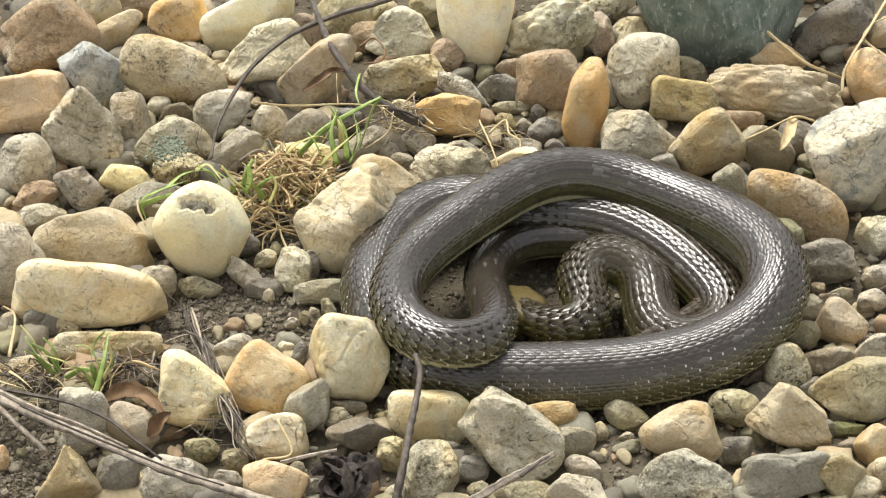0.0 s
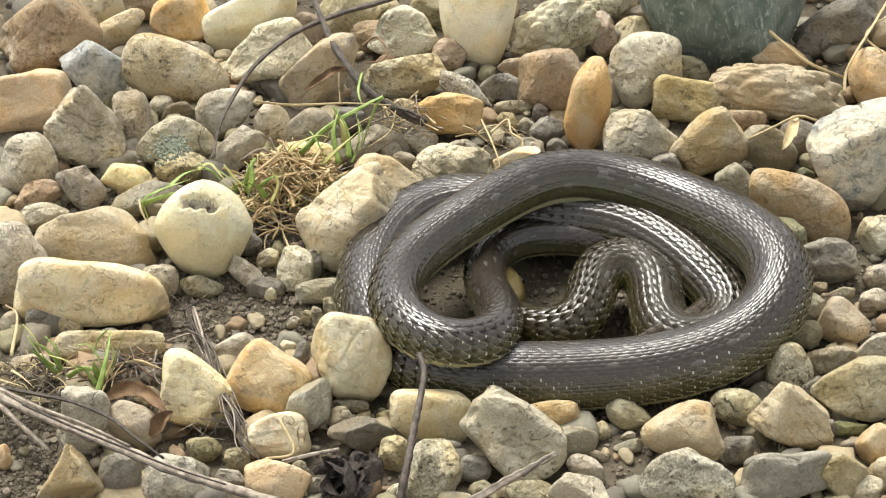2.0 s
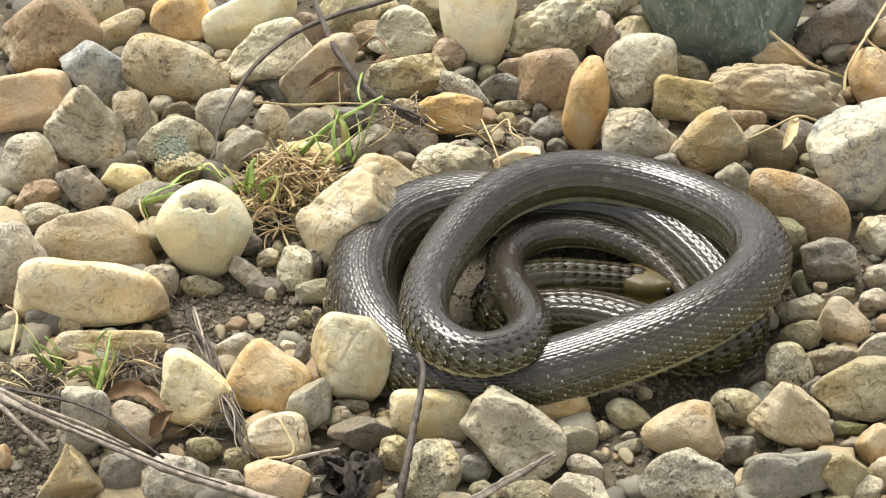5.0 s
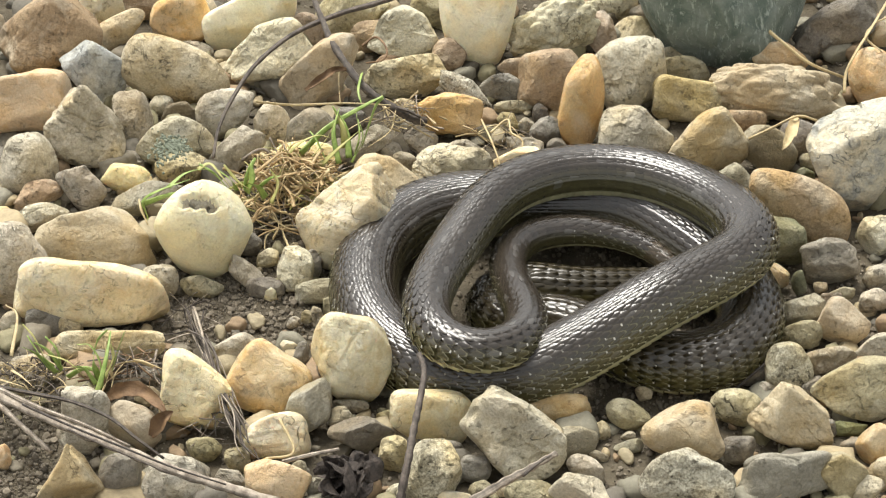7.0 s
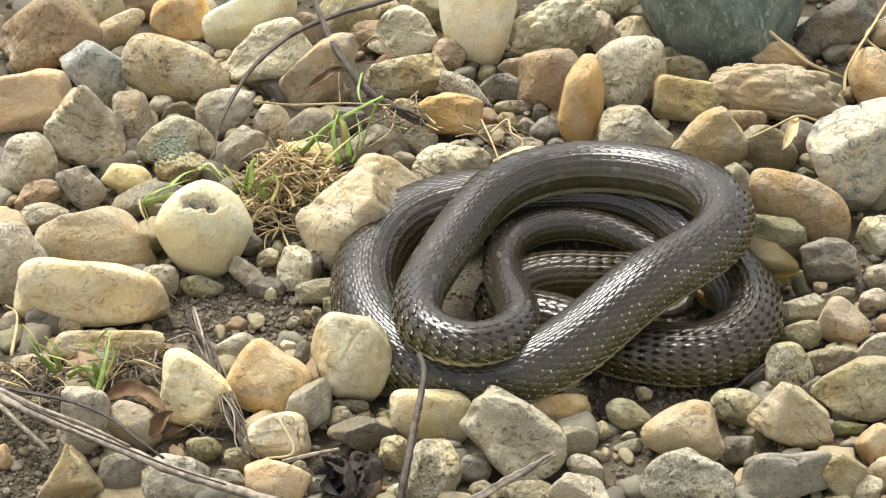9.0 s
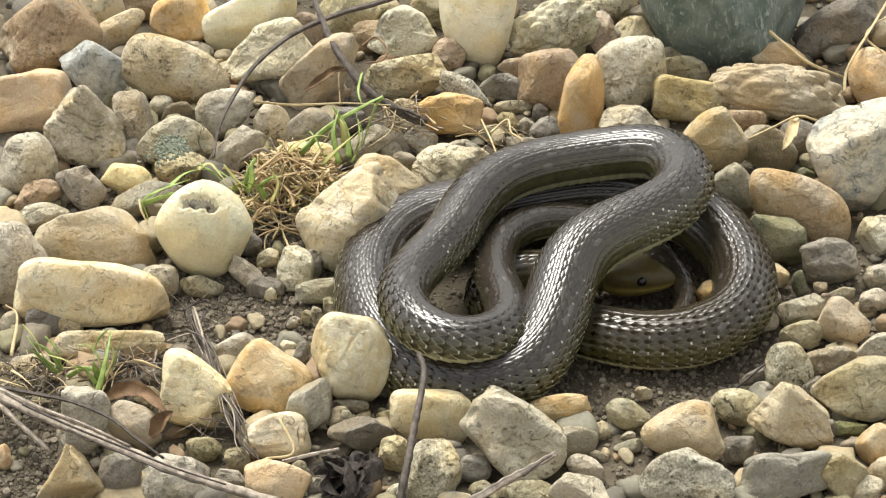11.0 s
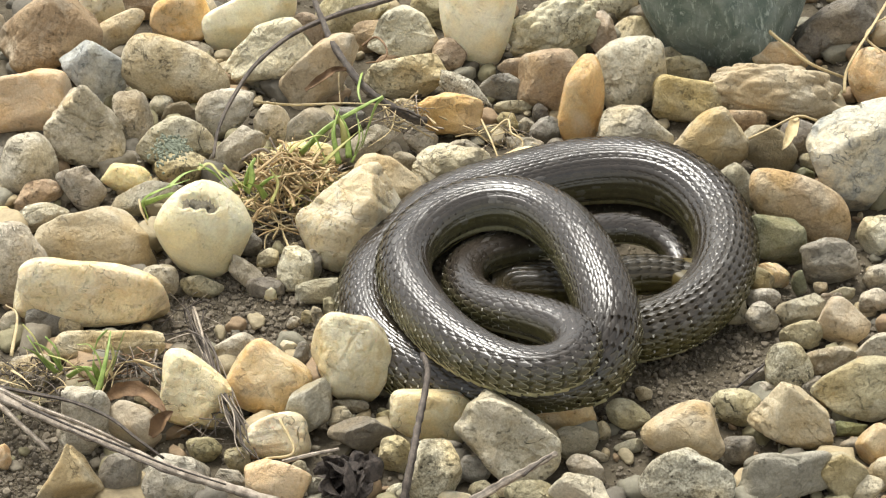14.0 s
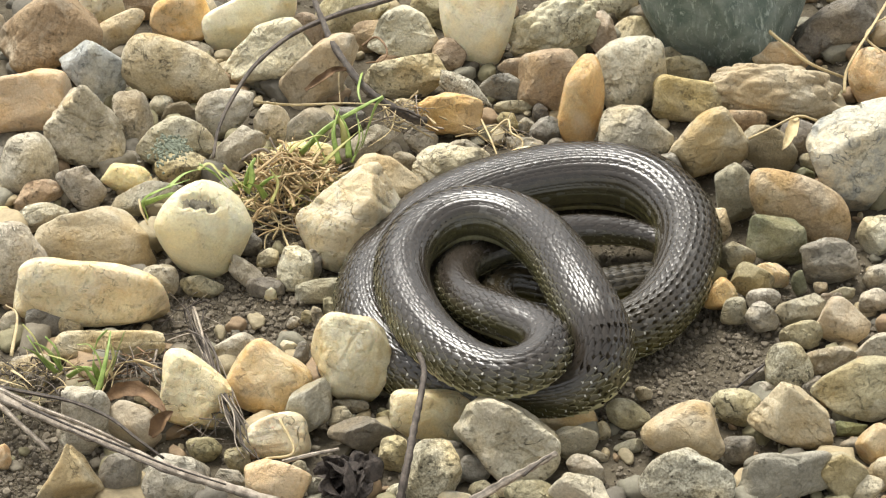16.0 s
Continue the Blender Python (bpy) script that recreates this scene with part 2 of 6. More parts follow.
STONE_LOOK = {
    "quartz": "cream-yellow quartz stone with fine specks",
    "white": "off-white quartz stone with fine dark cracks",
    "pale": "pale yellow quartz stone with a smooth face",
    "ochre": "ochre tan quartz stone with warm stains",
    "orange": "bright orange quartz stone",
    "pink": "pinkish orange quartz stone",
    "tan": "tan limestone with stains and pits",
    "grey": "dull grey-brown limestone with a rough face",
    "brown": "brown sandstone with a worn surface",
    "slate": "dark grey slate stone",
    "olive": "olive grey dusty sandstone",
    "green": "dark green schist stone lying in soil",
    "lime": "yellow-green limestone with dark cracks",
    "granite": "light speckled granite with a grainy face",
    "marble": "white marble stone with blue-grey veins",
    "blue": "blue-grey marble stone with white bands",
    "milk": "milky white quartz stone with a smooth face",
    "honey": "honey-coloured quartz stone with fine cracks",
    "sand": "sand-coloured smooth sandstone with warm stains",
    "ash": "ash-grey smooth basalt stone",
    "serpentine": "dark green serpentine rock with pale scratches",
}


def stone_label(kind, long, across, angular):
    """What sets the stone apart: its size, its shape and what it is made of."""
    size = max(long, across)
    words = "large" if size > 2.4 else "small" if size < 1.0 else "medium-sized"
    ratio = size / min(long, across)
    shape = "elongated" if ratio > 1.75 else "angular" if angular > 0.65 else "rounded" if angular < 0.45 else "blunt-edged"
    return f"{words} {shape} {STONE_LOOK[kind]}"


# ---- ground ----
def ground_height(x, y):
    """The soil: nearly flat, with a shallow worn hollow where the snake lies."""
    hollow = 0.006 * np.exp(-(((x - 0.09) / 0.14) ** 2 + ((y + 0.02) / 0.10) ** 2))
    return -hollow + 0.0016 * np.sin(x * 61 + 1.7 * np.sin(y * 47)) * np.sin(y * 53 + 1.1) + 0.0008 * np.sin(x * 170 + y * 90) * np.sin(y * 190 - x * 60)


def ground():
    near = np.linspace(-0.5, 0.5, 161)
    xs = np.concatenate([[-60, -8, -2, -0.9], near, [0.9, 2, 8, 60]])
    ys = xs
    gx, gy = np.meshgrid(xs, ys)
    gz = np.where((abs(gx) < 0.6) & (abs(gy) < 0.6), ground_height(gx, gy), 0.0)
    n = len(xs)
    verts = np.stack([gx.ravel(), gy.ravel(), gz.ravel()], axis=1)
    faces = [(j * n + i, j * n + i + 1, (j + 1) * n + i + 1, (j + 1) * n + i) for j in range(n - 1) for i in range(n - 1)]
    tagged(new("ground", mesh_of("ground", verts, faces, [SOIL])), "bare grey-brown crumbly soil under the stones", "ground", kind="structure")


ground()


# ---- stones that need a word of their own, and those that the snake pushes ----
def fitted(v):
    low, high = v.min(axis=0), v.max(axis=0)
    return (v - (low + high) / 2) / ((high - low) / 2)


def form(box=0.0, top=0.0, side=0.0, slant=0.0, folds=0.0, seed=1):
    """A carving for a stone: blunter corners, a narrower top (or foot, if negative), one end slimmer than the other, a slant and slanting folds."""
    def carve(v):
        rng = np.random.default_rng(seed)
        q = 4 + 8 * box
        square = np.sum(np.abs(v / np.linalg.norm(v, axis=1)[:, None]) ** q, axis=1) ** (-1 / q)
        v = v * (1 - box + box * 1.05 * square)[:, None]
        x = v[:, 0] * (1 - top * v[:, 1]) + slant * v[:, 1]
        y = v[:, 1] * (1 + side * v[:, 0])
        v = np.stack([x, y, v[:, 2]], axis=1)
        if folds:
            run = 0.5 * v[:, 0] + v[:, 1] + 0.5 * v[:, 2] + 0.22 * waves(v, rng, 5, 2, 5)
            saw = np.mod(run * 2.1, 1.0)
            v = v * (1 - folds * (saw ** 3) * (0.5 + 0.5 * np.tanh(2 * waves(v, rng, 4, 1, 3))))[:, None]
        return fitted(v)
    return carve


BROKEN = {}


def hollow_top(v):
    """A ragged broken cavity in the crown, and sides that run together below."""
    rng = np.random.default_rng(5)
    shrink = np.ones(len(v))
    ragged = 0.40 * waves(v, rng, 7, 9, 20) + 0.30 * waves(v, rng, 9, 24, 44)
    for x, y, w, h, deep in ((-0.34, 0.54, 0.12, 0.11, 0.15), (-0.14, 0.50, 0.15, 0.09, 0.18), (0.06, 0.54, 0.13, 0.10, 0.16), (0.23, 0.46, 0.11, 0.11, 0.18), (-0.16, 0.62, 0.13, 0.07, 0.13)):
        k = ((v[:, 0] - x) / w) ** 2 + ((v[:, 1] - y) / h) ** 2 + ragged
        shrink -= deep * np.clip(1.3 - k, 0, 1) ** 0.6 * (v[:, 2] > 0)
    BROKEN["depth"] = shrink
    v = v * np.maximum(shrink, 0.55)[:, None]
    v = v * (1 + 0.03 * waves(v, rng, 6, 2, 5))[:, None]
    wide = 1 + 0.34 * np.clip(v[:, 1], -1, 0.0) - 0.24 * np.clip(v[:, 1] - 0.1, 0, 1)
    return v * np.stack([wide, np.ones(len(v)), np.ones(len(v))], axis=1)


def taper_down(v):
    return v * np.stack([1 + 0.26 * v[:, 1], np.ones(len(v)), np.ones(len(v))], axis=1)


def ridged(v):
    """Narrower below, with one upright ridge on the side that faces the camera."""
    v = taper_down(v)
    lift = 0.22 * np.clip(1 - np.abs(v[:, 0] + 0.05) / 0.9, 0, 1) * (v[:, 2] > 0)
    return v * np.stack([np.ones(len(v)), np.ones(len(v)), 0.85 + lift], axis=1)


def knobbly(v):
    """Rounded knobs with creases between them, like cemented gravel."""
    rng = np.random.default_rng(77)
    k = np.abs(waves(v, rng, 7, 5, 10)) * 0.10 + np.abs(waves(v, rng, 9, 11, 22)) * 0.06
    return fitted(v * (0.90 + k)[:, None])


def folded(v):
    """Slanting folds and grooves on the upper side, over a stepped lower face."""
    rng = np.random.default_rng(12)
    slant = 0.45 * v[:, 0] + 0.9 * v[:, 1] + 0.16 * waves(v, rng, 4, 2, 5)
    groove = np.clip(1 - np.abs(np.mod(slant * 2.6, 1.0) - 0.5) * 11, 0, 1) * np.clip((slant + 0.05) * 4, 0, 1)
    step = 0.05 * np.clip((0.12 - slant) * 14, 0, 1) * np.clip((slant + 0.5) * 3, 0, 1)
    split = np.clip(1 - np.abs(v[:, 0] - 0.1 - 0.5 * v[:, 1] + 0.08 * waves(v, rng, 4, 4, 8)) * 12, 0, 1) * (slant < 0.1)
    return v * (1 - 0.026 * groove + step - 0.03 * split)[:, None]


def pitted(v):
    """Blunt corners and a patch of small sharp pits."""
    rng = np.random.default_rng(21)
    w = np.abs(v) ** 4
    v = v * (0.86 + 0.10 * np.sum(w, axis=1) ** -0.25)[:, None]
    k = np.clip((waves(v, rng, 7, 8, 15) - 0.9) * 3, 0, 1) * np.clip(1.2 - (v[:, 0] + 0.1) ** 2 * 2 - (v[:, 1] - 0.1) ** 2 * 2, 0, 1)
    return v * (1 - 0.07 * k)[:, None]


def taper_up(v):
    return v * np.stack([np.ones(len(v)), 1 - 0.2 * v[:, 0], np.ones(len(v))], axis=1)


stone("pale", -13.41, -1.39, 2.54, 2.84, 2.77, 2.22, 0, 0, 931, carve=hollow_top, label="smooth pale yellow quartz stone with a broken cavity")
holed = bpy.data.objects["pebble"].data
holed.materials.append(STONE["grey"])
holed.polygons.foreach_set("material_index", [int(np.mean(BROKEN["depth"][list(p.vertices)]) < 0.90) for p in holed.polygons])
stone("serpentine", 17.33, 19.46, 4.66, 5.46, 5.09, 4.08, 0, 0.3, 902, name="rock", carve=ridged)
push_orange = stone("orange", 8.32, 10.70, 2.41, 2.90, 1.31, 1.05, 84, 0.2, 903, carve=taper_up, label="upright orange water-worn quartz stone leaning on others")
push_cream = stone("white", 11.43, 14.02, 2.08, 2.31, 2.27, 1.82, 20, 0.5, 904, label="cream quartz stone with pits, nudged aside", carve=form(0.2, -0.15, 0, 0.1))
push_grey = stone("grey", 11.23, 8.59, 1.69, 2.31, 1.84, 1.47, 10, 0.8, 905, label="grey-tan angular limestone beside the snake", carve=form(0.25, 0.30, 0, -0.05))
push_round = stone("quartz", -4.90, -11.73, 2.23, 2.32, 2.47, 1.85, -8, 0.55, 933, carve=pitted, label="rounded cream quartz stone with grey patches")
push_block = stone("lime", 3.34, -17.93, 2.05, 2.87, 1.91, 1.53, -38, 0.5, 907, label="pale yellow-grey limestone block with dark marks", carve=form(0.75, 0.05, 0.10))
push_ochre = stone("ochre", 6.00, -15.13, 0.84, 2.14, 0.84, 0.67, 12, 0.4, 908, label="long ochre stone pushed by the snake")
stone("sand", 20.00, 12.66, 1.69, 4.33, 1.80, 1.44, -7, 0.2, 941, carve=knobbly, label="long lumpy tan conglomerate stone with pits")
stone("white", 6.86, 18.94, 1.80, 2.99, 1.85, 1.48, 18, 0.15, 942, carve=knobbly, label="lumpy cream conglomerate stone with a grainy crust")


# ---- the stone bed ----
stone("brown", -24.33, 17.90, 2.20, 3.24, 2.28, 1.82, 22, 0.5, 1, carve=form(0.25, 0.1, 0.1))
stone("pink", -24.60, 11.36, 1.86, 2.72, 2.03, 1.63, 0, 0.45, 2, carve=form(0.55, 0.05))
stone("blue", -21.17, 14.62, 1.73, 2.24, 1.71, 1.37, -38, 0.5, 3, carve=form(0.2, 0.1))
stone("sand", -20.32, 19.67, 1.19, 2.10, 0.96, 0.77, 32, 0.25, 4)
stone("pink", -16.40, 20.61, 1.38, 1.93, 1.50, 1.20, 8, 0.5, 5, carve=form(0.5, 0.1))
stone("tan", -16.20, 14.42, 1.88, 3.43, 1.96, 1.57, -14, 0.1, 6, carve=form(0.0, 0.05, -0.18))
stone("grey", -15.26, 18.79, 0.48, 1.06, 0.46, 0.37, -18, 0.4, 7)
stone("quartz", -21.41, 21.36, 1.46, 1.51, 1.62, 1.21, 0, 0.3, 8)
stone("brown", -19.28, 22.96, 0.86, 1.66, 0.94, 0.75, 0, 0.4, 9)
stone("grey", -27.52, 19.47, 1.08, 0.36, 1.32, 0.28, 0, 0.4, 10)
stone("grey", -20.81, 8.41, 2.13, 2.42, 2.32, 1.85, -20, 0.75, 11, carve=form(0.25, 0.15, 0, -0.15, 0.10, 4))
stone("grey", -18.46, 10.14, 1.52, 1.20, 1.78, 0.96, 8, 0.5, 12, carve=form(0.3, 0.15))
stone("white", -17.02, 12.56, 0.66, 0.76, 0.72, 0.58, 0, 0.3, 13)
stone("lime", -15.75, 8.00, 1.48, 2.32, 1.59, 1.27, -10, 0.35, 14, carve=form(0.15, 0.2))
stone("grey", -24.26, 5.59, 1.72, 1.78, 1.91, 1.42, 0, 0.3, 15, carve=form(0.1, 0.12, 0, 0, 0.04, 5))
stone("grey", -13.07, 11.18, 1.45, 2.03, 1.41, 1.13, 34, 0.45, 16, carve=form(0.15, 0.2))
stone("white", -10.98, 15.94, 1.91, 3.20, 1.97, 1.58, 18, 0.6, 17, carve=form(0.3, 0.1, 0.05, 0.1, 0.06, 6))
stone("milk", -11.90, 20.15, 1.71, 3.19, 1.72, 1.38, 18, 0.4, 18)
stone("brown", -8.67, 19.80, 1.10, 1.39, 1.18, 0.94, -20, 0.4, 19)
stone("lime", -5.67, 21.40, 1.34, 2.41, 1.44, 1.15, 10, 0.4, 20)
stone("sand", -7.26, 14.13, 2.00, 2.93, 1.64, 1.31, 42, 0.55, 21, carve=form(0.1, 0.0, -0.30))
stone("brown", -4.37, 19.41, 0.94, 1.49, 1.03, 0.82, 0, 0.4, 22)
stone("white", -2.49, 18.69, 1.63, 2.28, 1.78, 1.42, 6, 0.75, 23, carve=form(0.1, 0.25))
stone("white", -2.27, 14.67, 1.22, 2.58, 1.29, 1.03, 10, 0.65, 24, carve=form(0.2, 0.15))
stone("pink", 0.34, 10.97, 1.27, 2.16, 1.37, 1.10, -8, 0.6, 25, carve=form(0.6))
stone("grey", -10.15, 9.49, 1.39, 1.12, 1.60, 0.90, 0, 0.6, 26)
stone("ash", -8.05, 9.66, 1.16, 1.91, 1.23, 0.98, 15, 0.3, 27, carve=form(0.1, 0.2))
stone("honey", -8.36, 6.54, 1.14, 2.22, 1.24, 0.99, 0, 0.3, 28)
stone("grey", -12.17, 7.19, 1.39, 1.89, 1.11, 0.89, 50, 0.75, 29, carve=form(0.2, 0.1))
stone("grey", -4.49, 8.47, 1.02, 1.73, 0.78, 0.62, 36, 0.9, 30)
stone("grey", -1.34, 9.02, 0.81, 1.08, 0.85, 0.68, -25, 0.8, 31)
stone("grey", -3.09, 8.41, 0.53, 0.71, 0.57, 0.46, 0, 0.3, 32)
stone("grey", -2.24, 7.37, 0.53, 0.81, 0.57, 0.46, -10, 0.3, 33)
stone("sand", -3.26, 3.36, 1.69, 2.29, 1.73, 1.38, -30, 0.3, 34)
stone("lime", 0.66, 4.97, 1.58, 2.51, 1.70, 1.36, -10, 0.5, 35, carve=form(0.3, 0.1, 0.08, 0, 0.07, 11))
stone("quartz", 3.83, 5.66, 1.16, 2.21, 1.04, 0.83, 25, 0.45, 36)
stone("quartz", -5.02, -0.32, 2.27, 3.14, 3.17, 2.20, 10, 0.6, 951, lumps=1.7, carve=folded, label="large cream-white quartz stone with ridges and dark cracks")
stone("white", -8.30, -3.13, 1.18, 1.09, 1.35, 0.87, 12, 0.5, 38)
stone("slate", -7.36, -2.23, 0.75, 0.58, 0.87, 0.46, 0, 0.5, 39)
stone("olive", -6.38, -4.36, 0.65, 1.94, 0.70, 0.56, 5, 0.5, 40)
stone("grey", -10.83, -3.49, 0.91, 1.47, 0.64, 0.51, -40, 0.9, 41)
stone("tan", -9.96, -1.40, 0.51, 0.71, 0.55, 0.44, 12, 0.8, 42)
stone("quartz", -9.70, -4.39, 0.43, 0.43, 0.48, 0.34, 0, 0.5, 43)
stone("olive", -6.24, -5.80, 0.57, 0.44, 0.66, 0.35, 10, 0.9, 44)
stone("grey", -6.94, -6.46, 0.52, 0.31, 0.63, 0.25, 10, 0.9, 45)
stone("olive", -7.51, -6.28, 0.37, 0.38, 0.41, 0.30, 0, 0.6, 46)
stone("grey", -8.28, -6.71, 0.32, 0.44, 0.34, 0.28, 20, 0.6, 47)
stone("ochre", -9.26, -12.92, 1.89, 2.33, 2.05, 1.64, -10, 0.35, 48, carve=form(0.2, 0.15))
stone("ash", -7.07, -14.82, 1.49, 1.18, 1.79, 0.94, -20, 0.85, 49)
stone("honey", -8.82, -16.67, 1.16, 1.83, 1.26, 1.01, 8, 0.4, 50, carve=form(0.1, 0.1, 0.1, 0, 0.05, 7))
stone("pink", -8.54, -20.12, 1.14, 1.76, 1.23, 0.99, -8, 0.4, 51)
stone("honey", -13.22, -14.10, 1.84, 2.28, 1.95, 1.56, -28, 0.45, 52, carve=form(0.15, -0.1, -0.25))
stone("honey", -19.34, -6.10, 1.82, 4.28, 1.93, 1.55, -8, 0.35, 53, label="large elongated honey-yellow quartz cobble with fine cracks", carve=form(0.40, 0.10, -0.10))
stone("sand", -19.56, -0.97, 1.69, 3.54, 1.82, 1.46, -6, 0.45, 54, carve=form(0.35, 0.08))
stone("white", -23.45, 1.73, 0.88, 2.00, 0.82, 0.66, 18, 0.8, 55)
stone("grey", -23.85, -3.76, 2.09, 1.90, 2.38, 1.52, 0, 0.25, 56)
stone("brown", -23.48, 3.78, 0.94, 1.62, 0.89, 0.71, 25, 0.6, 57)
stone("grey", -20.94, 4.23, 1.17, 1.46, 1.06, 0.85, -52, 0.65, 58, carve=form(0.3, 0.1))
stone("honey", -18.36, 5.27, 0.88, 1.60, 0.93, 0.75, -12, 0.35, 59, carve=form(0.1, 0.05))
stone("olive", -17.08, 3.38, 1.01, 2.54, 0.96, 0.77, 15, 0.6, 60)
stone("lime", -15.22, 6.23, 0.96, 1.71, 1.04, 0.83, -8, 0.8, 61)
stone("slate", -18.91, 7.50, 0.55, 1.21, 0.60, 0.48, 0, 0.5, 62)
stone("ochre", -25.35, 2.56, 0.45, 0.59, 0.49, 0.39, 0, 0.4, 63)
stone("grey", -15.84, -3.85, 0.88, 1.08, 0.96, 0.77, 0, 0.6, 64)
stone("olive", -13.51, -3.95, 0.59, 1.27, 0.64, 0.51, -4, 0.4, 65)
stone("tan", -18.27, -9.37, 0.92, 3.23, 0.99, 0.79, 3, 0.35, 66, carve=form(0.2, 0.1, -0.12))
stone("slate", -21.82, -7.31, 0.82, 1.25, 0.85, 0.68, -20, 0.8, 67)
stone("tan", -20.53, -7.43, 0.51, 0.78, 0.53, 0.43, -20, 0.8, 68)
stone("grey", -23.86, -7.08, 0.61, 0.60, 0.69, 0.48, 0, 0.6, 69)
stone("grey", -22.18, -11.22, 0.91, 1.23, 0.98, 0.79, -10, 0.4, 70)
stone("grey", -18.91, -15.96, 1.63, 1.54, 1.84, 1.23, 0, 0.8, 71, carve=form(0.4, 0.1))
stone("sand", -16.21, -15.95, 1.26, 1.56, 1.20, 0.96, -48, 0.5, 72)
stone("sand", -19.10, -20.23, 1.66, 1.74, 1.83, 1.39, 0, 0.9, 73, carve=form(0.0, 0.62, 0, 0.05, 0.05, 3))
stone("slate", -16.61, -19.61, 1.20, 1.15, 1.36, 0.92, 0, 0.8, 74)
stone("grey", -13.71, -20.06, 1.32, 1.80, 1.44, 1.15, 0, 0.6, 75, carve=form(0.3, 0.2))
stone("olive", -12.52, -17.12, 0.65, 0.95, 0.71, 0.57, 0, 0.3, 76)
stone("ochre", -23.05, -17.64, 0.62, 0.53, 0.71, 0.43, 0, 0.3, 77)
stone("olive", -10.69, -17.99, 0.68, 0.74, 0.74, 0.59, 0, 0.6, 78)
stone("grey", -11.02, -19.14, 0.49, 0.82, 0.53, 0.42, -10, 0.6, 79)
stone("olive", -7.45, -18.32, 0.42, 0.44, 0.47, 0.35, 30, 0.7, 80)
stone("grey", -6.53, -19.97, 0.58, 0.59, 0.65, 0.47, 0, 0.7, 81)
stone("grey", -11.26, -9.39, 0.77, 1.24, 0.78, 0.62, 22, 0.6, 82)
stone("quartz", -8.38, -8.72, 0.37, 0.56, 0.40, 0.32, 0, 0.4, 83)
stone("slate", -7.65, -9.84, 0.68, 0.46, 0.83, 0.37, -20, 0.7, 84)
stone("quartz", -0.71, -15.29, 1.40, 2.22, 1.51, 1.21, -10, 0.35, 85, carve=form(0.2))
stone("slate", -4.27, -16.31, 0.94, 1.74, 0.99, 0.79, 12, 0.8, 86)
stone("olive", -5.45, -14.72, 0.62, 0.63, 0.69, 0.51, -20, 0.6, 87)
stone("grey", -4.89, -13.57, 0.40, 0.97, 0.42, 0.34, -6, 0.6, 88)
stone("olive", -2.77, -14.17, 0.35, 0.82, 0.36, 0.29, 10, 0.6, 89)
stone("grey", -3.87, -14.67, 0.28, 0.51, 0.30, 0.24, 0, 0.6, 90)
stone("lime", -2.45, -17.73, 0.91, 0.95, 1.01, 0.76, 0, 0.6, 91)
stone("granite", -0.47, -19.72, 1.56, 1.45, 1.80, 1.16, -18, 0.6, 92, carve=form(0.3))
stone("white", -2.27, -20.12, 0.48, 0.73, 0.53, 0.42, 0, 0.6, 93)
stone("quartz", 0.35, -20.83, 0.53, 1.23, 0.58, 0.47, 0, 0.4, 94)
stone("olive", 6.81, -16.89, 0.89, 1.37, 0.96, 0.76, 10, 0.6, 95)
stone("grey", 7.56, -18.81, 0.79, 1.24, 0.68, 0.54, -35, 0.6, 96)
stone("tan", 7.13, -20.76, 1.04, 1.73, 1.05, 0.84, -20, 0.7, 97)
stone("olive", 4.52, -20.79, 0.83, 1.40, 0.91, 0.73, 0, 0.4, 98)
stone("olive", 1.93, -19.85, 0.46, 0.65, 0.50, 0.40, 0, 0.6, 99)
stone("grey", 3.33, -19.99, 0.35, 0.64, 0.38, 0.30, 0, 0.6, 100)
stone("olive", 9.83, -14.64, 0.79, 1.27, 0.85, 0.68, -10, 0.45, 101)
stone("tan", 8.45, -15.48, 0.48, 0.45, 0.54, 0.36, 0, 0.5, 102)
stone("olive", 9.74, -16.62, 0.37, 0.81, 0.39, 0.31, 12, 0.7, 103)
stone("tan", 8.17, -17.26, 0.29, 0.53, 0.27, 0.21, -25, 0.8, 104)
stone("grey", 9.80, -15.67, 0.25, 0.42, 0.27, 0.22, 0, 0.5, 105)
stone("tan", 10.77, -12.55, 0.39, 0.49, 0.43, 0.34, 0, 0.6, 106)
stone("sand", 12.81, -16.70, 1.69, 2.22, 1.77, 1.42, -25, 0.5, 107, carve=form(0.1, 0.30, 0, 0.05))
stone("lime", 15.57, -14.20, 0.95, 1.42, 1.03, 0.82, -5, 0.2, 108, label="smooth yellow-green rounded pebble on the soil")
stone("sand", 18.62, -15.72, 1.56, 2.38, 1.57, 1.25, -25, 0.75, 109, carve=form(0.2, 0.25, -0.15, 0, 0.06, 8))
stone("slate", 15.49, -17.29, 0.74, 0.92, 0.80, 0.64, 0, 0.6, 110)
stone("granite", 12.55, -20.29, 1.55, 2.47, 1.65, 1.32, -14, 0.55, 111, carve=form(0.25, 0.15))
stone("ash", 17.73, -19.64, 1.28, 2.89, 1.36, 1.09, 8, 0.55, 112, carve=form(0.35, 0.18, 0.05))
stone("sand", 17.11, -20.31, 0.67, 1.32, 0.73, 0.59, 0, 0.7, 113)
stone("olive", 20.64, -19.90, 1.33, 1.24, 1.53, 0.99, 20, 0.5, 114)
stone("tan", 21.69, -20.31, 0.83, 1.00, 0.91, 0.73, 0, 0.6, 115)
stone("tan", 23.12, -19.02, 0.87, 0.83, 0.97, 0.66, 0, 0.4, 116)
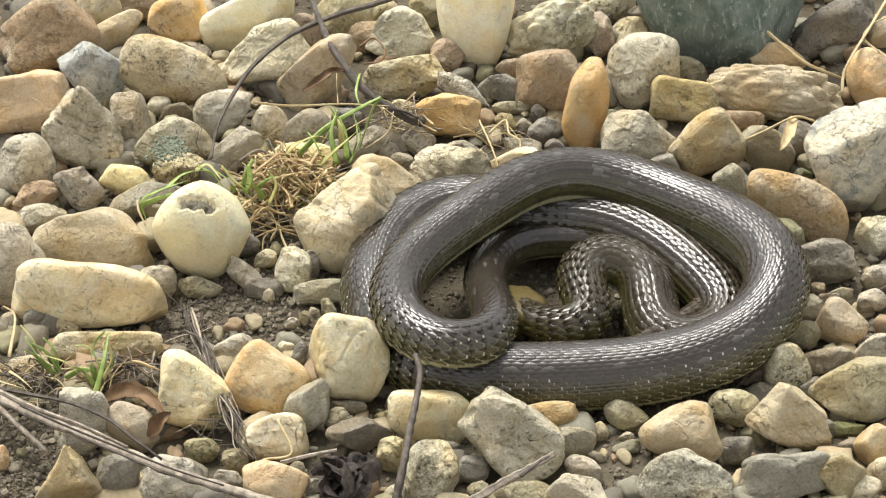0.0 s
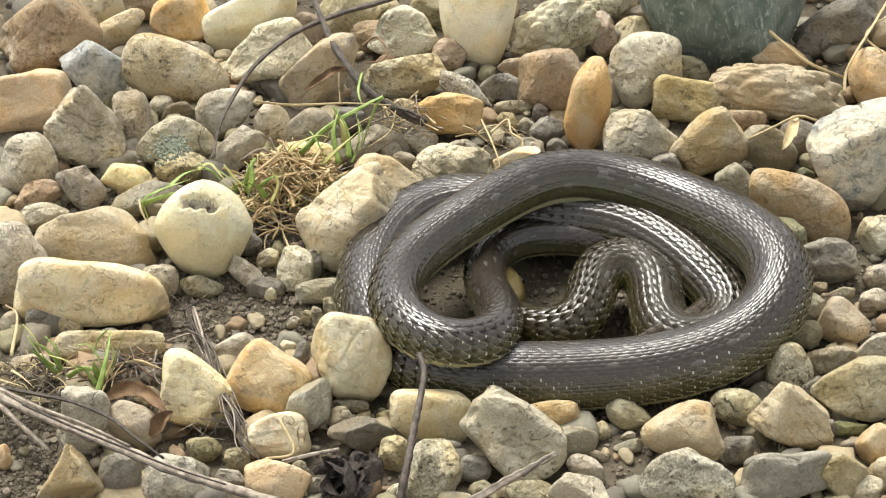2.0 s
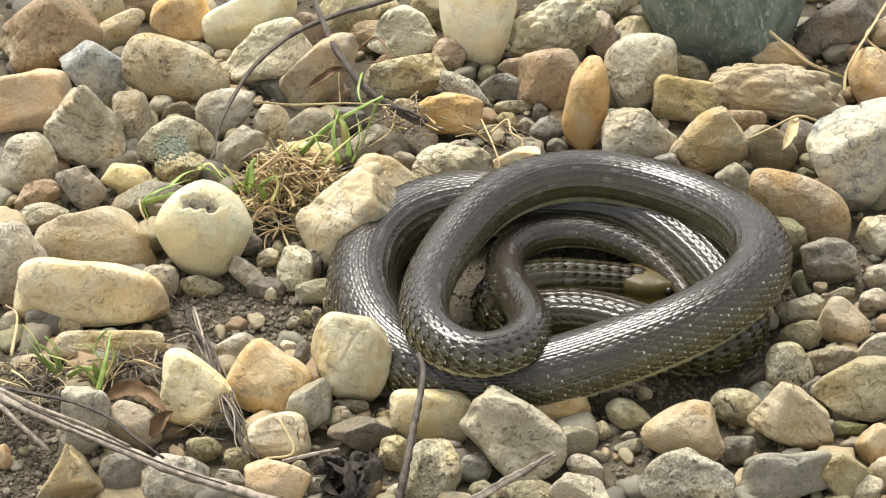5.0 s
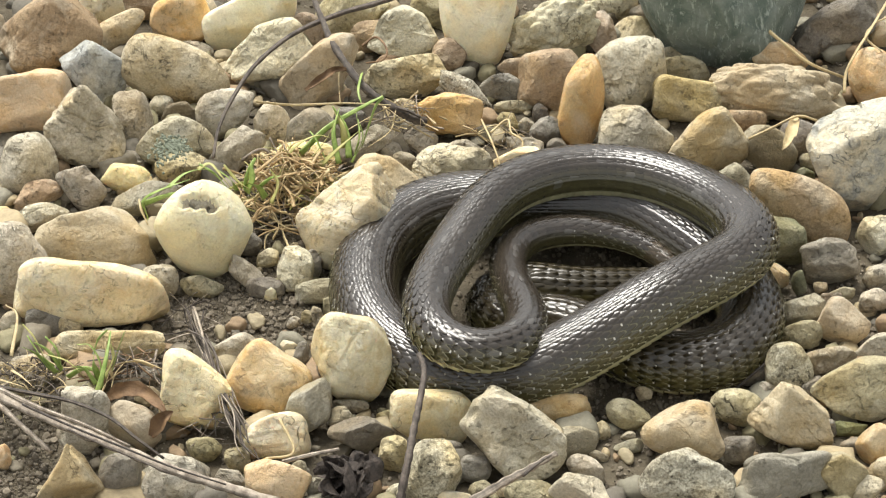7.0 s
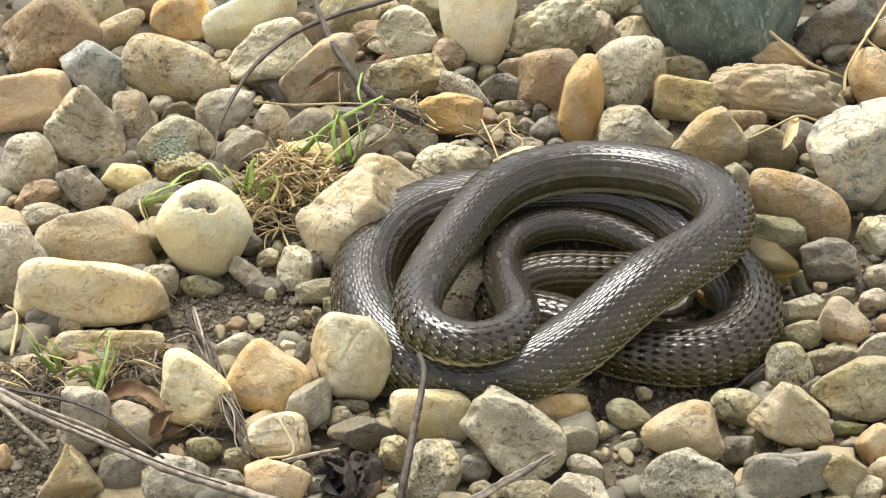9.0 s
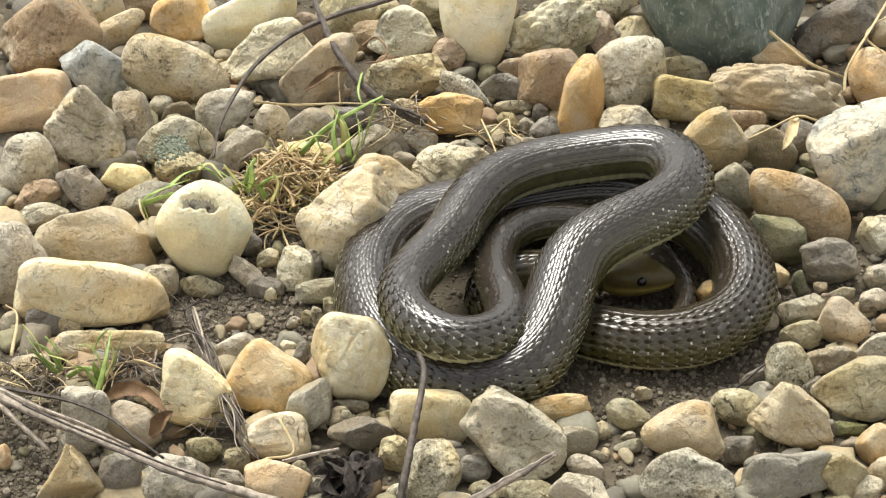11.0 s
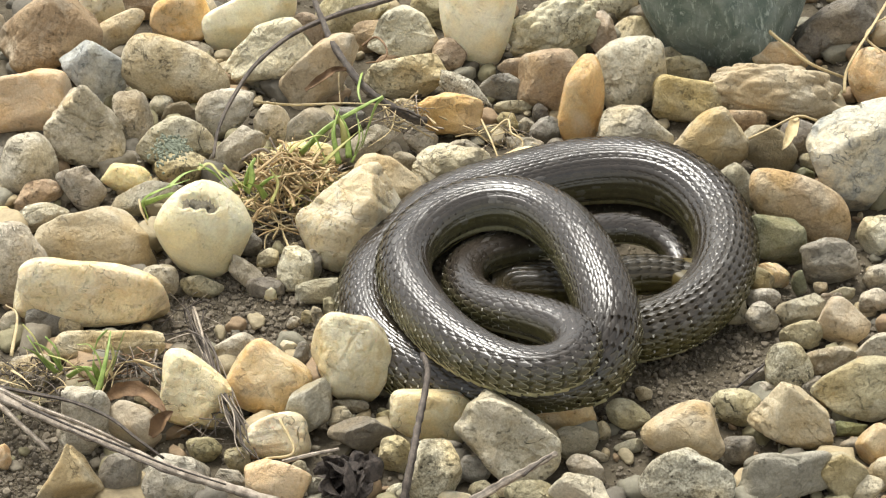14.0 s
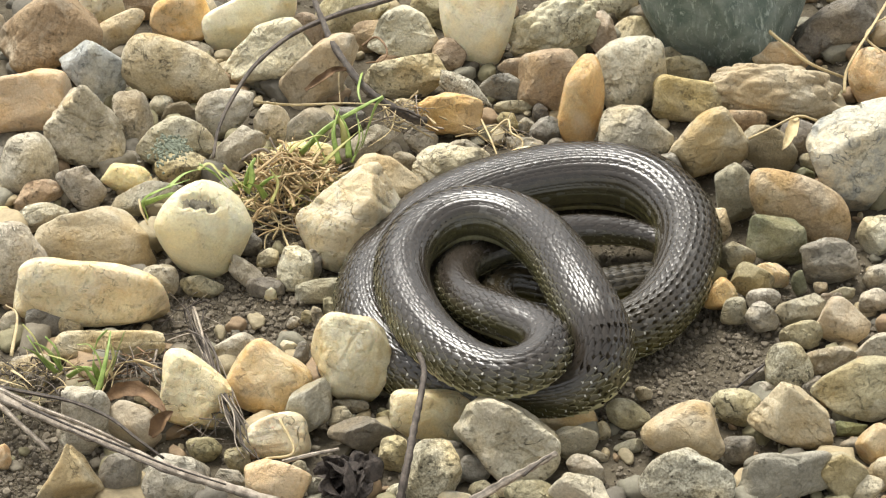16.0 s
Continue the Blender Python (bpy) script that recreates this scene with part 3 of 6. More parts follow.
stone("ochre", 22.73, -17.19, 1.09, 1.16, 1.19, 0.93, 0, 0.35, 117)
stone("olive", 22.38, -13.63, 1.65, 2.84, 1.77, 1.41, 10, 0.4, 118, carve=form(0.25, 0.05, 0.12))
stone("granite", 18.59, -11.72, 1.36, 1.29, 1.54, 1.03, 5, 0.2, 119)
stone("grey", 20.98, -10.15, 0.67, 1.51, 0.71, 0.57, 8, 0.8, 120)
stone("grey", 23.42, -9.38, 0.76, 1.30, 0.81, 0.64, 12, 0.8, 121)
stone("sand", 21.96, -7.73, 1.19, 1.44, 1.28, 1.03, -22, 0.6, 122)
stone("olive", 19.86, -6.44, 0.84, 1.48, 0.85, 0.68, 18, 0.6, 123)
stone("olive", 19.63, -8.16, 0.74, 1.22, 0.81, 0.65, 0, 0.6, 124)
stone("grey", 17.83, -5.13, 0.61, 0.98, 0.66, 0.53, 0, 0.3, 125)
stone("grey", 17.61, -6.78, 0.81, 0.97, 0.88, 0.70, 0, 0.3, 126)
stone("ochre", 18.52, -3.02, 0.67, 1.09, 0.67, 0.54, -22, 0.6, 127)
stone("olive", 17.32, -3.95, 0.88, 1.18, 0.92, 0.74, -25, 0.5, 128)
stone("green", 19.92, -3.73, 0.61, 0.41, 0.73, 0.33, 15, 0.9, 129)
stone("green", 18.95, -0.67, 1.27, 1.82, 1.36, 1.09, -14, 0.5, 130, carve=form(0.3, 0.1))
stone("slate", 21.73, -2.53, 1.25, 1.58, 1.35, 1.08, 15, 0.9, 131, carve=form(0.4))
stone("brown", 20.36, 1.32, 2.01, 3.39, 1.78, 1.42, -30, 0.1, 132, label="smooth long brown pebble worn round")
stone("olive", 16.80, 3.20, 1.49, 1.36, 1.72, 1.09, 18, 0.6, 133, carve=form(0.2, 0.2))
stone("sand", 15.60, 7.12, 1.83, 2.26, 1.89, 1.51, 35, 0.5, 134, carve=form(0.15, 0.0, 0.18, 0, 0.07, 2))
stone("ash", 19.14, 7.61, 1.27, 1.82, 1.28, 1.03, -28, 0.35, 135, carve=form(0.1))
stone("slate", 20.97, 8.56, 1.17, 1.12, 1.32, 0.89, 0, 0.4, 136)
stone("marble", 24.04, 4.66, 2.91, 3.03, 3.23, 2.42, 10, 0.35, 137, carve=form(0.15, -0.15, 0, 0.1, 0.05, 9))
stone("white", 24.77, -0.08, 1.07, 1.17, 1.17, 0.94, 0, 0.6, 138)
stone("grey", 24.50, -3.22, 0.67, 0.96, 0.73, 0.59, 0, 0.6, 139)
stone("grey", 24.03, -5.14, 0.62, 0.95, 0.66, 0.53, 10, 0.5, 140)
stone("ochre", 20.66, 16.75, 1.06, 1.86, 1.16, 0.93, 0, 0.4, 141)
stone("slate", 24.48, 19.51, 1.65, 2.93, 1.57, 1.26, 24, 0.5, 142, carve=form(0.5, 0.0, 0.05))
stone("ochre", 26.26, 14.08, 1.70, 1.74, 1.88, 1.39, 0, 0.35, 143)
stone("tan", 14.68, 12.30, 1.29, 2.24, 1.38, 1.10, -10, 0.6, 144, carve=form(0.55, 0.15))
stone("olive", 14.83, 15.81, 0.90, 1.54, 0.98, 0.78, 0, 0.3, 145)
stone("olive", 14.41, 18.11, 0.55, 0.81, 0.60, 0.48, 0, 0.4, 146)
stone("brown", 6.64, 13.79, 1.79, 2.19, 1.95, 1.56, 0, 0.5, 147, carve=form(0.2))
stone("green", 10.24, 11.41, 0.60, 0.79, 0.65, 0.52, 0, 0.5, 148)
stone("milk", 2.16, 18.96, 3.15, 2.45, 3.67, 1.96, 0, 0.05, 149, carve=form(0.1, -0.28))
stone("tan", 12.10, 19.88, 0.96, 1.50, 1.03, 0.83, -10, 0.7, 150)
stone("brown", 9.88, 19.34, 1.25, 0.96, 1.46, 0.77, 0, 0.6, 151)
stone("lime", 10.81, 23.08, 0.86, 1.55, 0.94, 0.75, 0, 0.5, 152)
stone("slate", 12.79, 22.52, 0.56, 1.01, 0.61, 0.49, 0, 0.6, 153)
stone("olive", -1.00, 22.23, 1.02, 1.12, 1.12, 0.89, 0, 0.5, 154)
stone("brown", 0.42, 17.27, 1.03, 1.09, 1.13, 0.87, 0, 0.7, 155)
stone("granite", 1.34, 13.70, 1.09, 1.91, 0.76, 0.61, -36, 0.8, 156)
stone("brown", 4.52, 16.23, 0.72, 1.15, 0.77, 0.62, 10, 0.6, 157)
stone("slate", 3.85, 14.12, 0.90, 1.60, 0.90, 0.72, -20, 0.6, 158)
stone("olive", 4.39, 12.93, 0.38, 1.31, 0.41, 0.33, 0, 0.6, 159)
stone("slate", 5.87, 12.18, 0.52, 0.51, 0.58, 0.41, 0, 0.5, 160)
stone("olive", 3.94, 11.21, 0.54, 0.75, 0.58, 0.46, -10, 0.6, 161)
stone("slate", 6.22, 10.12, 0.77, 1.09, 0.82, 0.65, 20, 0.6, 162)
stone("grey", 5.03, 11.06, 0.44, 0.55, 0.48, 0.38, 0, 0.5, 163)
stone("slate", 6.80, 9.07, 0.43, 0.64, 0.47, 0.38, 0, 0.5, 164)
stone("grey", 4.90, 8.45, 0.66, 1.28, 0.71, 0.57, -8, 0.8, 165)
stone("grey", 1.28, 8.62, 0.53, 1.25, 0.57, 0.46, 0, 0.6, 166)
stone("olive", 2.64, 10.28, 0.44, 0.61, 0.48, 0.38, 0, 0.6, 167)
stone("brown", 18.06, 11.01, 0.69, 1.37, 0.75, 0.60, 0, 0.5, 168)
stone("tan", -2.33, 12.96, 0.44, 0.72, 0.48, 0.39, 0, 0.4, 169)
stone("green", 21.28, 6.08, 0.49, 0.57, 0.53, 0.43, 0, 0.6, 170)
stone("ochre", 27.44, 19.80, 0.93, 0.93, 1.03, 0.74, 0, 0.4, 171)
stone("olive", 21.87, 7.10, 0.61, 0.84, 0.67, 0.54, 0, 0.4, 172)
stone("ochre", 15.28, -4.96, 0.92, 1.17, 0.98, 0.79, -20, 0.6, 173)
stone("olive", 16.64, -1.48, 0.79, 1.03, 0.84, 0.67, 20, 0.6, 174)
stone("tan", 15.66, 1.00, 0.89, 0.85, 1.01, 0.68, 10, 0.5, 175)
stone("olive", 16.14, -6.16, 0.72, 0.79, 0.79, 0.63, 0, 0.6, 176)
stone("brown", 21.64, -4.78, 0.35, 0.63, 0.38, 0.30, 0, 0.5, 177)
stone("olive", 22.23, -4.49, 0.43, 0.89, 0.41, 0.33, 18, 0.5, 178)
stone("grey", 21.17, -3.78, 0.32, 0.41, 0.35, 0.28, 0, 0.5, 179)
stone("green", 21.41, -15.33, 0.41, 1.05, 0.45, 0.36, 0, 0.6, 180)
stone("slate", 21.61, -16.67, 0.46, 0.75, 0.51, 0.41, 0, 0.6, 181)
stone("slate", 17.11, -11.32, 0.58, 1.07, 0.46, 0.37, 30, 0.7, 182)
stone("grey", 17.49, -12.26, 0.42, 0.61, 0.46, 0.37, 0, 0.5, 183)
stone("slate", -6.16, 7.98, 0.77, 1.01, 0.84, 0.67, 0, 0.6, 184)
stone("slate", -5.56, 10.99, 0.78, 1.03, 0.85, 0.68, 0, 0.6, 185)
stone("brown", -17.12, 20.18, 0.65, 1.07, 0.71, 0.57, 0, 0.5, 186)
stone("slate", -15.78, 11.55, 0.78, 1.20, 0.86, 0.69, 0, 0.6, 187)
stone("slate", -11.39, -0.33, 0.74, 1.13, 0.81, 0.65, 0, 0.6, 188)
stone("slate", -9.93, -4.09, 0.58, 1.11, 0.64, 0.51, 0, 0.7, 189)
stone("slate", -0.67, 18.39, 0.65, 0.88, 0.71, 0.57, 0, 0.6, 190)
stone("brown", -3.29, 17.43, 0.48, 0.88, 0.53, 0.42, 0, 0.5, 191)
stone("slate", 13.13, 6.18, 0.92, 1.00, 1.00, 0.80, 0, 0.6, 192)
stone("slate", 0.18, -17.32, 0.68, 0.89, 0.74, 0.60, 0, 0.5, 193)
stone("slate", 1.64, -18.58, 0.68, 0.89, 0.74, 0.59, 0, 0.5, 194)
stone("slate", -6.23, -10.88, 0.79, 0.62, 0.92, 0.49, 0, 0.6, 195)
stone("slate", 19.87, -12.57, 0.70, 0.76, 0.76, 0.61, 0, 0.5, 196)
stone("slate", 19.89, -15.47, 0.55, 0.90, 0.60, 0.48, 0, 0.5, 197)
stone("brown", -9.63, -10.17, 0.56, 0.93, 0.62, 0.49, 0, 0.5, 198)
stone("slate", 0.57, 22.39, 0.82, 0.90, 0.90, 0.72, 0, 0.5, 199)


# ---- gravel and crumbs of soil between the stones ----
def scatter(name, count, low, high, levels, area, seed, mat, label, category, squash=0.7, keep=None):
    """Many small stones or crumbs as one object; half-sizes from low to high metres."""
    rng = np.random.default_rng(seed)
    dirs, faces = BALLS[levels]
    faces = np.array(faces)
    x0, x1, y0, y1 = area
    verts, polys = [], []
    made = 0
    while made < count:
        x, y = rng.uniform(x0, x1), rng.uniform(y0, y1)
        if keep and not keep(x, y, rng):
            continue
        size = low * (high / low) ** (rng.uniform() ** 1.8)
        axes = size * rng.uniform(0.7, 1.3, 3) * np.array([1, 1, squash])
        v = (pebble_shape(rng, levels, 1.0, 1.6)[0] if levels > 1 else dirs * (1 + 0.12 * waves(dirs, rng, 5, 2, 5))[:, None]) * axes
        a = rng.uniform(0, 6.28)
        c, s = math.cos(a), math.sin(a)
        v = v @ np.array([[c, s, 0], [-s, c, 0], [0, 0, 1]])
        v += np.array([x, y, float(ground_height(x, y)) + axes[2] * 0.45])
        polys.append(faces + made * len(dirs))
        verts.append(v)
        made += 1
    me = mesh_of(name, np.vstack(verts), np.vstack(polys).tolist(), [mat], levels > 1)
    return tagged(new(name, me), label, category, kind="stuff")


def gravel_mat():
    n = Nodes("mixed_gravel")
    geo = n.add("ShaderNodeNewGeometry")
    tc = n.add("ShaderNodeTexCoord")
    ramp = n.add("ShaderNodeValToRGB", Fac=geo.outputs["Random Per Island"])
    ramp.color_ramp.interpolation = "CONSTANT"
    tones = [(0.18, 0.155, 0.115), (0.24, 0.215, 0.13), (0.31, 0.26, 0.17), (0.14, 0.125, 0.10), (0.36, 0.29, 0.18), (0.21, 0.195, 0.15), (0.27, 0.19, 0.115)]
    while len(ramp.color_ramp.elements) < len(tones):
        ramp.color_ramp.elements.new(0.5)
    for i, (e, c) in enumerate(zip(ramp.color_ramp.elements, tones)):
        e.position, e.color = i / len(tones), (*c, 1)
    k = n.noise(tc.outputs["Object"], 0.003, 5, 0.7)
    n.put(n.bsdf, "Base Color", n.mix(1.0, ramp.outputs[0], n.mix(k, (0.5, 0.5, 0.48), (1.5, 1.5, 1.45)), "MULTIPLY"))
    n.put(n.bsdf, "Roughness", 0.75)
    n.bump(k, 0.7, 0.001)
    return n.mat


GRAVEL = gravel_mat()


def off_hollow(x, y, rng):
    """Keeps small stones out of the hollow and off the bare patch of soil."""
    inside = ((x - 0.09) / 0.15) ** 2 + ((y + 0.01) / 0.12) ** 2 < 1
    bare = ((x + 0.115) / 0.035) ** 2 + ((y + 0.045) / 0.05) ** 2 < 1
    return not inside and (not bare or rng.uniform() < 0.25)


def packed(x, y, rng):
    """Where the bed is thick: not in the hollow nor on the bare soil."""
    hollow = ((x - 0.09) / 0.17) ** 2 + ((y + 0.01) / 0.14) ** 2 < 1
    bare = ((x + 0.115) / 0.045) ** 2 + ((y + 0.04) / 0.055) ** 2 < 1
    corner = x < -0.17 and y < -0.14
    return not (hollow or bare or corner)


def outside_view(x, y, rng):
    return abs(x) > 0.29 + 0.05 * y or y > 0.265 or y < -0.245


def crumbs(count, seed):
    """Loose crumbs of soil, thickest where the ground lies bare."""
    rng = np.random.default_rng(seed)
    dirs, faces = BALLS[1]
    third = count // 3
    x = np.concatenate([rng.uniform(-0.27, 0.27, third), rng.normal(0.13, 0.07, third), rng.normal(-0.12, 0.05, count - 2 * third)])
    y = np.concatenate([rng.uniform(-0.23, 0.25, third), rng.normal(-0.075, 0.05, third), rng.normal(-0.05, 0.05, count - 2 * third)])
    corner = rng.uniform(size=count) < 0.12
    x = np.where(corner, rng.normal(-0.23, 0.03, count), x)
    y = np.where(corner, rng.normal(-0.18, 0.03, count), y)
    size = 0.0004 * (0.0021 / 0.0004) ** (rng.uniform(size=count) ** 3.2)
    axes = size[:, None] * rng.uniform(0.6, 1.35, (count, 3))
    v = dirs[None] * rng.uniform(0.8, 1.2, (count, len(dirs), 1)) * axes[:, None]
    z = ground_height(x, y) + axes[:, 2] * 0.4
    v += np.stack([x, y, z], axis=1)[:, None]
    polys = (np.array(faces)[None] + (np.arange(count) * len(dirs))[:, None, None]).reshape(-1, 3)
    me = mesh_of("soil_crumbs", v.reshape(-1, 3), polys.tolist(), [CRUMB], False)
    tagged(new("soil_crumbs", me), "loose dry crumbs of grey-brown soil", "soil", kind="stuff")


def crumb_mat():
    n = Nodes("soil_crumb")
    geo = n.add("ShaderNodeNewGeometry")
    tone = n.mix(geo.outputs["Random Per Island"], (0.075, 0.062, 0.044), (0.23, 0.195, 0.145))
    n.put(n.bsdf, "Base Color", tone)
    n.put(n.bsdf, "Roughness", 0.9)
    return n.mat


CRUMB = crumb_mat()
crumbs(32000, 11)
scatter("gravel", 1300, 0.0022, 0.0072, 3, (-0.29, 0.29, -0.24, 0.26), 12, GRAVEL, "small mixed gravel between the larger stones", "gravel", 0.75, off_hollow)
scatter("small_pebbles", 250, 0.007, 0.014, 3, (-0.29, 0.29, -0.24, 0.26), 14, GRAVEL, "small mixed pebbles wedged under the larger stones", "gravel", 0.8, packed)


def stone_field(count, seed):
    """The stone bed going on all round, as one object; thinner with distance."""
    rng = np.random.default_rng(seed)
    shapes = [pebble_shape(np.random.default_rng(seed + i), 3, rng.uniform(0.1, 0.8))[0] for i in range(40)]
    faces = np.array(BALLS[3][1])
    verts, polys, made = [], [], 0
    while made < count:
        r, a = 2.4 * rng.uniform() ** 0.75, rng.uniform(0, 2 * math.pi)
        x, y = r * math.cos(a), r * math.sin(a)
        if not outside_view(x, y, rng):
            continue
        axes = rng.uniform(0.013, 0.030) * rng.uniform(0.75, 1.3, 3) * np.array([1, 1, 0.75])
        b = rng.uniform(0, 2 * math.pi)
        c, s = math.cos(b), math.sin(b)
        v = (shapes[made % 40] * axes) @ np.array([[c, s, 0], [-s, c, 0], [0, 0, 1]])
        verts.append(v + np.array([x, y, axes[2] * 0.75]))
        polys.append(faces + made * len(v))
        made += 1
    me = mesh_of("outer_pebbles", np.vstack(verts), np.vstack(polys).tolist(), [GRAVEL])
    tagged(new("outer_pebbles", me), "rounded pebbles of the stone bed all round", "gravel", kind="stuff")


stone_field(3000, 13)


# ---- twigs, straw, grass and litter ----
def wood_mat(name, a, b):
    """Weathered wood, darker and paler in stripes along the grain."""
    mat = plain_mat(name, a, b, 0.8, 0.004, 0.8, 0.0008, (1.0, 0.6, 1.0))
    tree = mat.node_tree
    bsdf = tree.nodes["Principled BSDF"]
    plain = bsdf.inputs["Base Color"].links[0].from_socket
    att = tree.nodes.new("ShaderNodeAttribute")
    att.attribute_name = "bark"
    tint = tree.nodes.new("ShaderNodeMix")
    tint.data_type, tint.blend_type = "RGBA", "MULTIPLY"
    tint.inputs[0].default_value = 1.0
    tree.links.new(plain, tint.inputs[6])
    tree.links.new(att.outputs["Color"], tint.inputs[7])
    tree.links.new(tint.outputs[2], bsdf.inputs["Base Color"])
    return mat


TWIG = wood_mat("grey_brown_bark", (0.042, 0.033, 0.027), (0.115, 0.094, 0.076))
STALK = wood_mat("weathered_stalk", (0.14, 0.112, 0.085), (0.34, 0.29, 0.23))
STRAW = plain_mat("dry_straw", (0.40, 0.30, 0.15), (0.55, 0.45, 0.26), 0.7, 0.006, 0.3, 0.0004)
GREEN = plain_mat("green_grass", (0.15, 0.235, 0.040), (0.31, 0.39, 0.11), 0.5, 0.006, 0.3, 0.0003)
FADED = plain_mat("yellowing_grass", (0.29, 0.29, 0.085), (0.44, 0.40, 0.16), 0.6, 0.006, 0.3, 0.0003)
DEAD = plain_mat("dead_leaf", (0.10, 0.055, 0.025), (0.21, 0.125, 0.06), 0.75, 0.008, 0.7, 0.001)
TAWNY = plain_mat("withered_grass", (0.30, 0.20, 0.09), (0.48, 0.35, 0.18), 0.7, 0.006, 0.3, 0.0004)
HUMUS = plain_mat("dark_litter", (0.018, 0.014, 0.012), (0.095, 0.074, 0.060), 0.85, 0.003, 0.9, 0.002)
LICHEN = plain_mat("grey_green_lichen", (0.10, 0.12, 0.085), (0.25, 0.27, 0.20), 0.9, 0.002, 0.8, 0.0006)


def tube(points, r0, r1, flat=1.0, sides=12, seed=0, knots=0.0, twist=0.0):
    """Vertices and faces of a tapering strand through points in centimetres; radii in millimetres."""
    rng = np.random.default_rng(seed)
    pts = np.array(points, dtype=float) * 0.01
    p = np.vstack([2 * pts[0] - pts[1], pts, 2 * pts[-1] - pts[-2]])
    line = []
    for i in range(1, len(p) - 2):
        for t in np.linspace(0, 1, 7, endpoint=False):
            line.append(0.5 * (2 * p[i] + (p[i + 1] - p[i - 1]) * t + (2 * p[i - 1] - 5 * p[i] + 4 * p[i + 1] - p[i + 2]) * t * t
                               + (3 * p[i] - p[i - 1] - 3 * p[i + 1] + p[i + 2]) * t ** 3))
    line.append(pts[-1])
    line = np.array(line)
    along = np.gradient(line, axis=0)
    verts, faces = [], []
    phase = rng.uniform(0, 6.28)
    for i, (c, d) in enumerate(zip(line, along)):
        u = i / (len(line) - 1)
        swell = 1 + (0.0 if i % 9 else 0.10 * (knots > 0))
        r = swell * (r0 + (r1 - r0) * u) * 0.001 * (1 + knots * math.sin(i * 1.9 + phase) * rng.uniform(0.3, 1))
        side = Vector(d).cross(Vector((0, 0, 1))).normalized()
        up = side.cross(Vector(d)).normalized()
        for k in range(sides):
            a = 2 * math.pi * k / sides
            q = twist * u + phase * (flat < 1)
            groove = 1 - (0.16 if k % 3 == 0 else 0.0) * (knots > 0)
            x, z = groove * math.cos(a), groove * math.sin(a) * flat
            verts.append(tuple(Vector(c) + side * (r * (x * math.cos(q) - z * math.sin(q))) + up * (r * (x * math.sin(q) + z * math.cos(q)))))
    n = len(line)
    for i in range(n - 1):
        for k in range(sides):
            faces.append((i * sides + k, i * sides + (k + 1) % sides, (i + 1) * sides + (k + 1) % sides, (i + 1) * sides + k))
    faces.append(tuple(reversed(range(sides))))
    faces.append(tuple(range((n - 1) * sides, n * sides)))
    return verts, faces


def strand(name, points, r0, r1, mat, label="", category="", parent=None, **shape):
    v, f = tube(points, r0, r1, **shape)
    me = mesh_of(name, v, f, [mat])
    if mat in (TWIG, STALK):
        sides = shape.get("sides", 12)
        rng = np.random.default_rng(shape.get("seed", 0) + 5)
        grain = rng.uniform(0.45, 1.55, sides)
        tone = [float(grain[i % sides] * rng.uniform(0.8, 1.2)) for i in range(len(f))]
        bark = me.attributes.new("bark", "FLOAT", "FACE")
        bark.data.foreach_set("value", tone)
    ob = new(name, me)
    if parent:
        ob.parent = parent
        return ob
    return tagged(ob, label, category)


twig = strand("twig", [(-8.25, 20.62, 4.2), (-7.91, 18.79, 4.2), (-7.26, 16.12, 4.4), (-6.57, 13.79, 4.4), (-4.81, 10.36, 4), (-3.13, 9.31, 3.2), (-2.07, 9.37, 2.4), (-1.07, 9.61, 1.8)], 1.5, 2.9, TWIG, "grey-brown dry twig lying across the stones", "twig", knots=0.14, seed=1)
strand("side_shoot", [(-3.13, 9.31, 3.2), (-2.13, 9.14, 3), (-1.30, 9.00, 2.6)], 1.2, 0.8, TWIG, parent=twig, seed=2, knots=0.2)
strand("twig", [(-2.24, 20.38, 3.6), (-4.31, 18.74, 3.9), (-6.34, 17.29, 4.2), (-8.99, 14.95, 4.4), (-11.08, 12.23, 4.2), (-12.35, 9.78, 3.6), (-13.11, 7.55, 3), (-13.37, 5.37, 2.4)], 1.9, 0.9, TWIG, "thin curved dark twig arching over the stones", "twig", knots=0.10, seed=3)
stalk = strand("dry_stalk", [(-24.11, -14.96, 3), (-23.10, -15.78, 3.2), (-19.85, -18.23, 3.7), (-16.76, -20.14, 3.9), (-13.76, -21.86, 3.9), (-10.88, -22.84, 3.6), (-8.02, -23.64, 3.2)], 3.3, 2.6, STALK, "long weathered grey stalk lying on the stones", "stalk", knots=0.2, seed=4, flat=0.6)
strand("split_fibre", [(-23.12, -15.47, 3.4), (-20.80, -17.38, 3.9), (-18.31, -18.86, 4.1), (-15.85, -20.53, 4.2)], 1.4, 0.7, STALK, parent=stalk, seed=5)
# two thin dark strands laid on top imitate the shaded groove between ribs
strand("split_fibre", [(-21.68, -17.23, 4), (-19.13, -19.07, 4.3), (-16.09, -20.86, 4.4), (-13.43, -22.22, 4.3), (-10.84, -23.08, 4)], 0.7, 0.5, TWIG, parent=stalk, seed=55)
strand("split_fibre", [(-19.12, -19.29, 4.2), (-16.67, -20.84, 4.3), (-13.70, -22.48, 4.2)], 0.6, 0.4, TWIG, parent=stalk, seed=56)
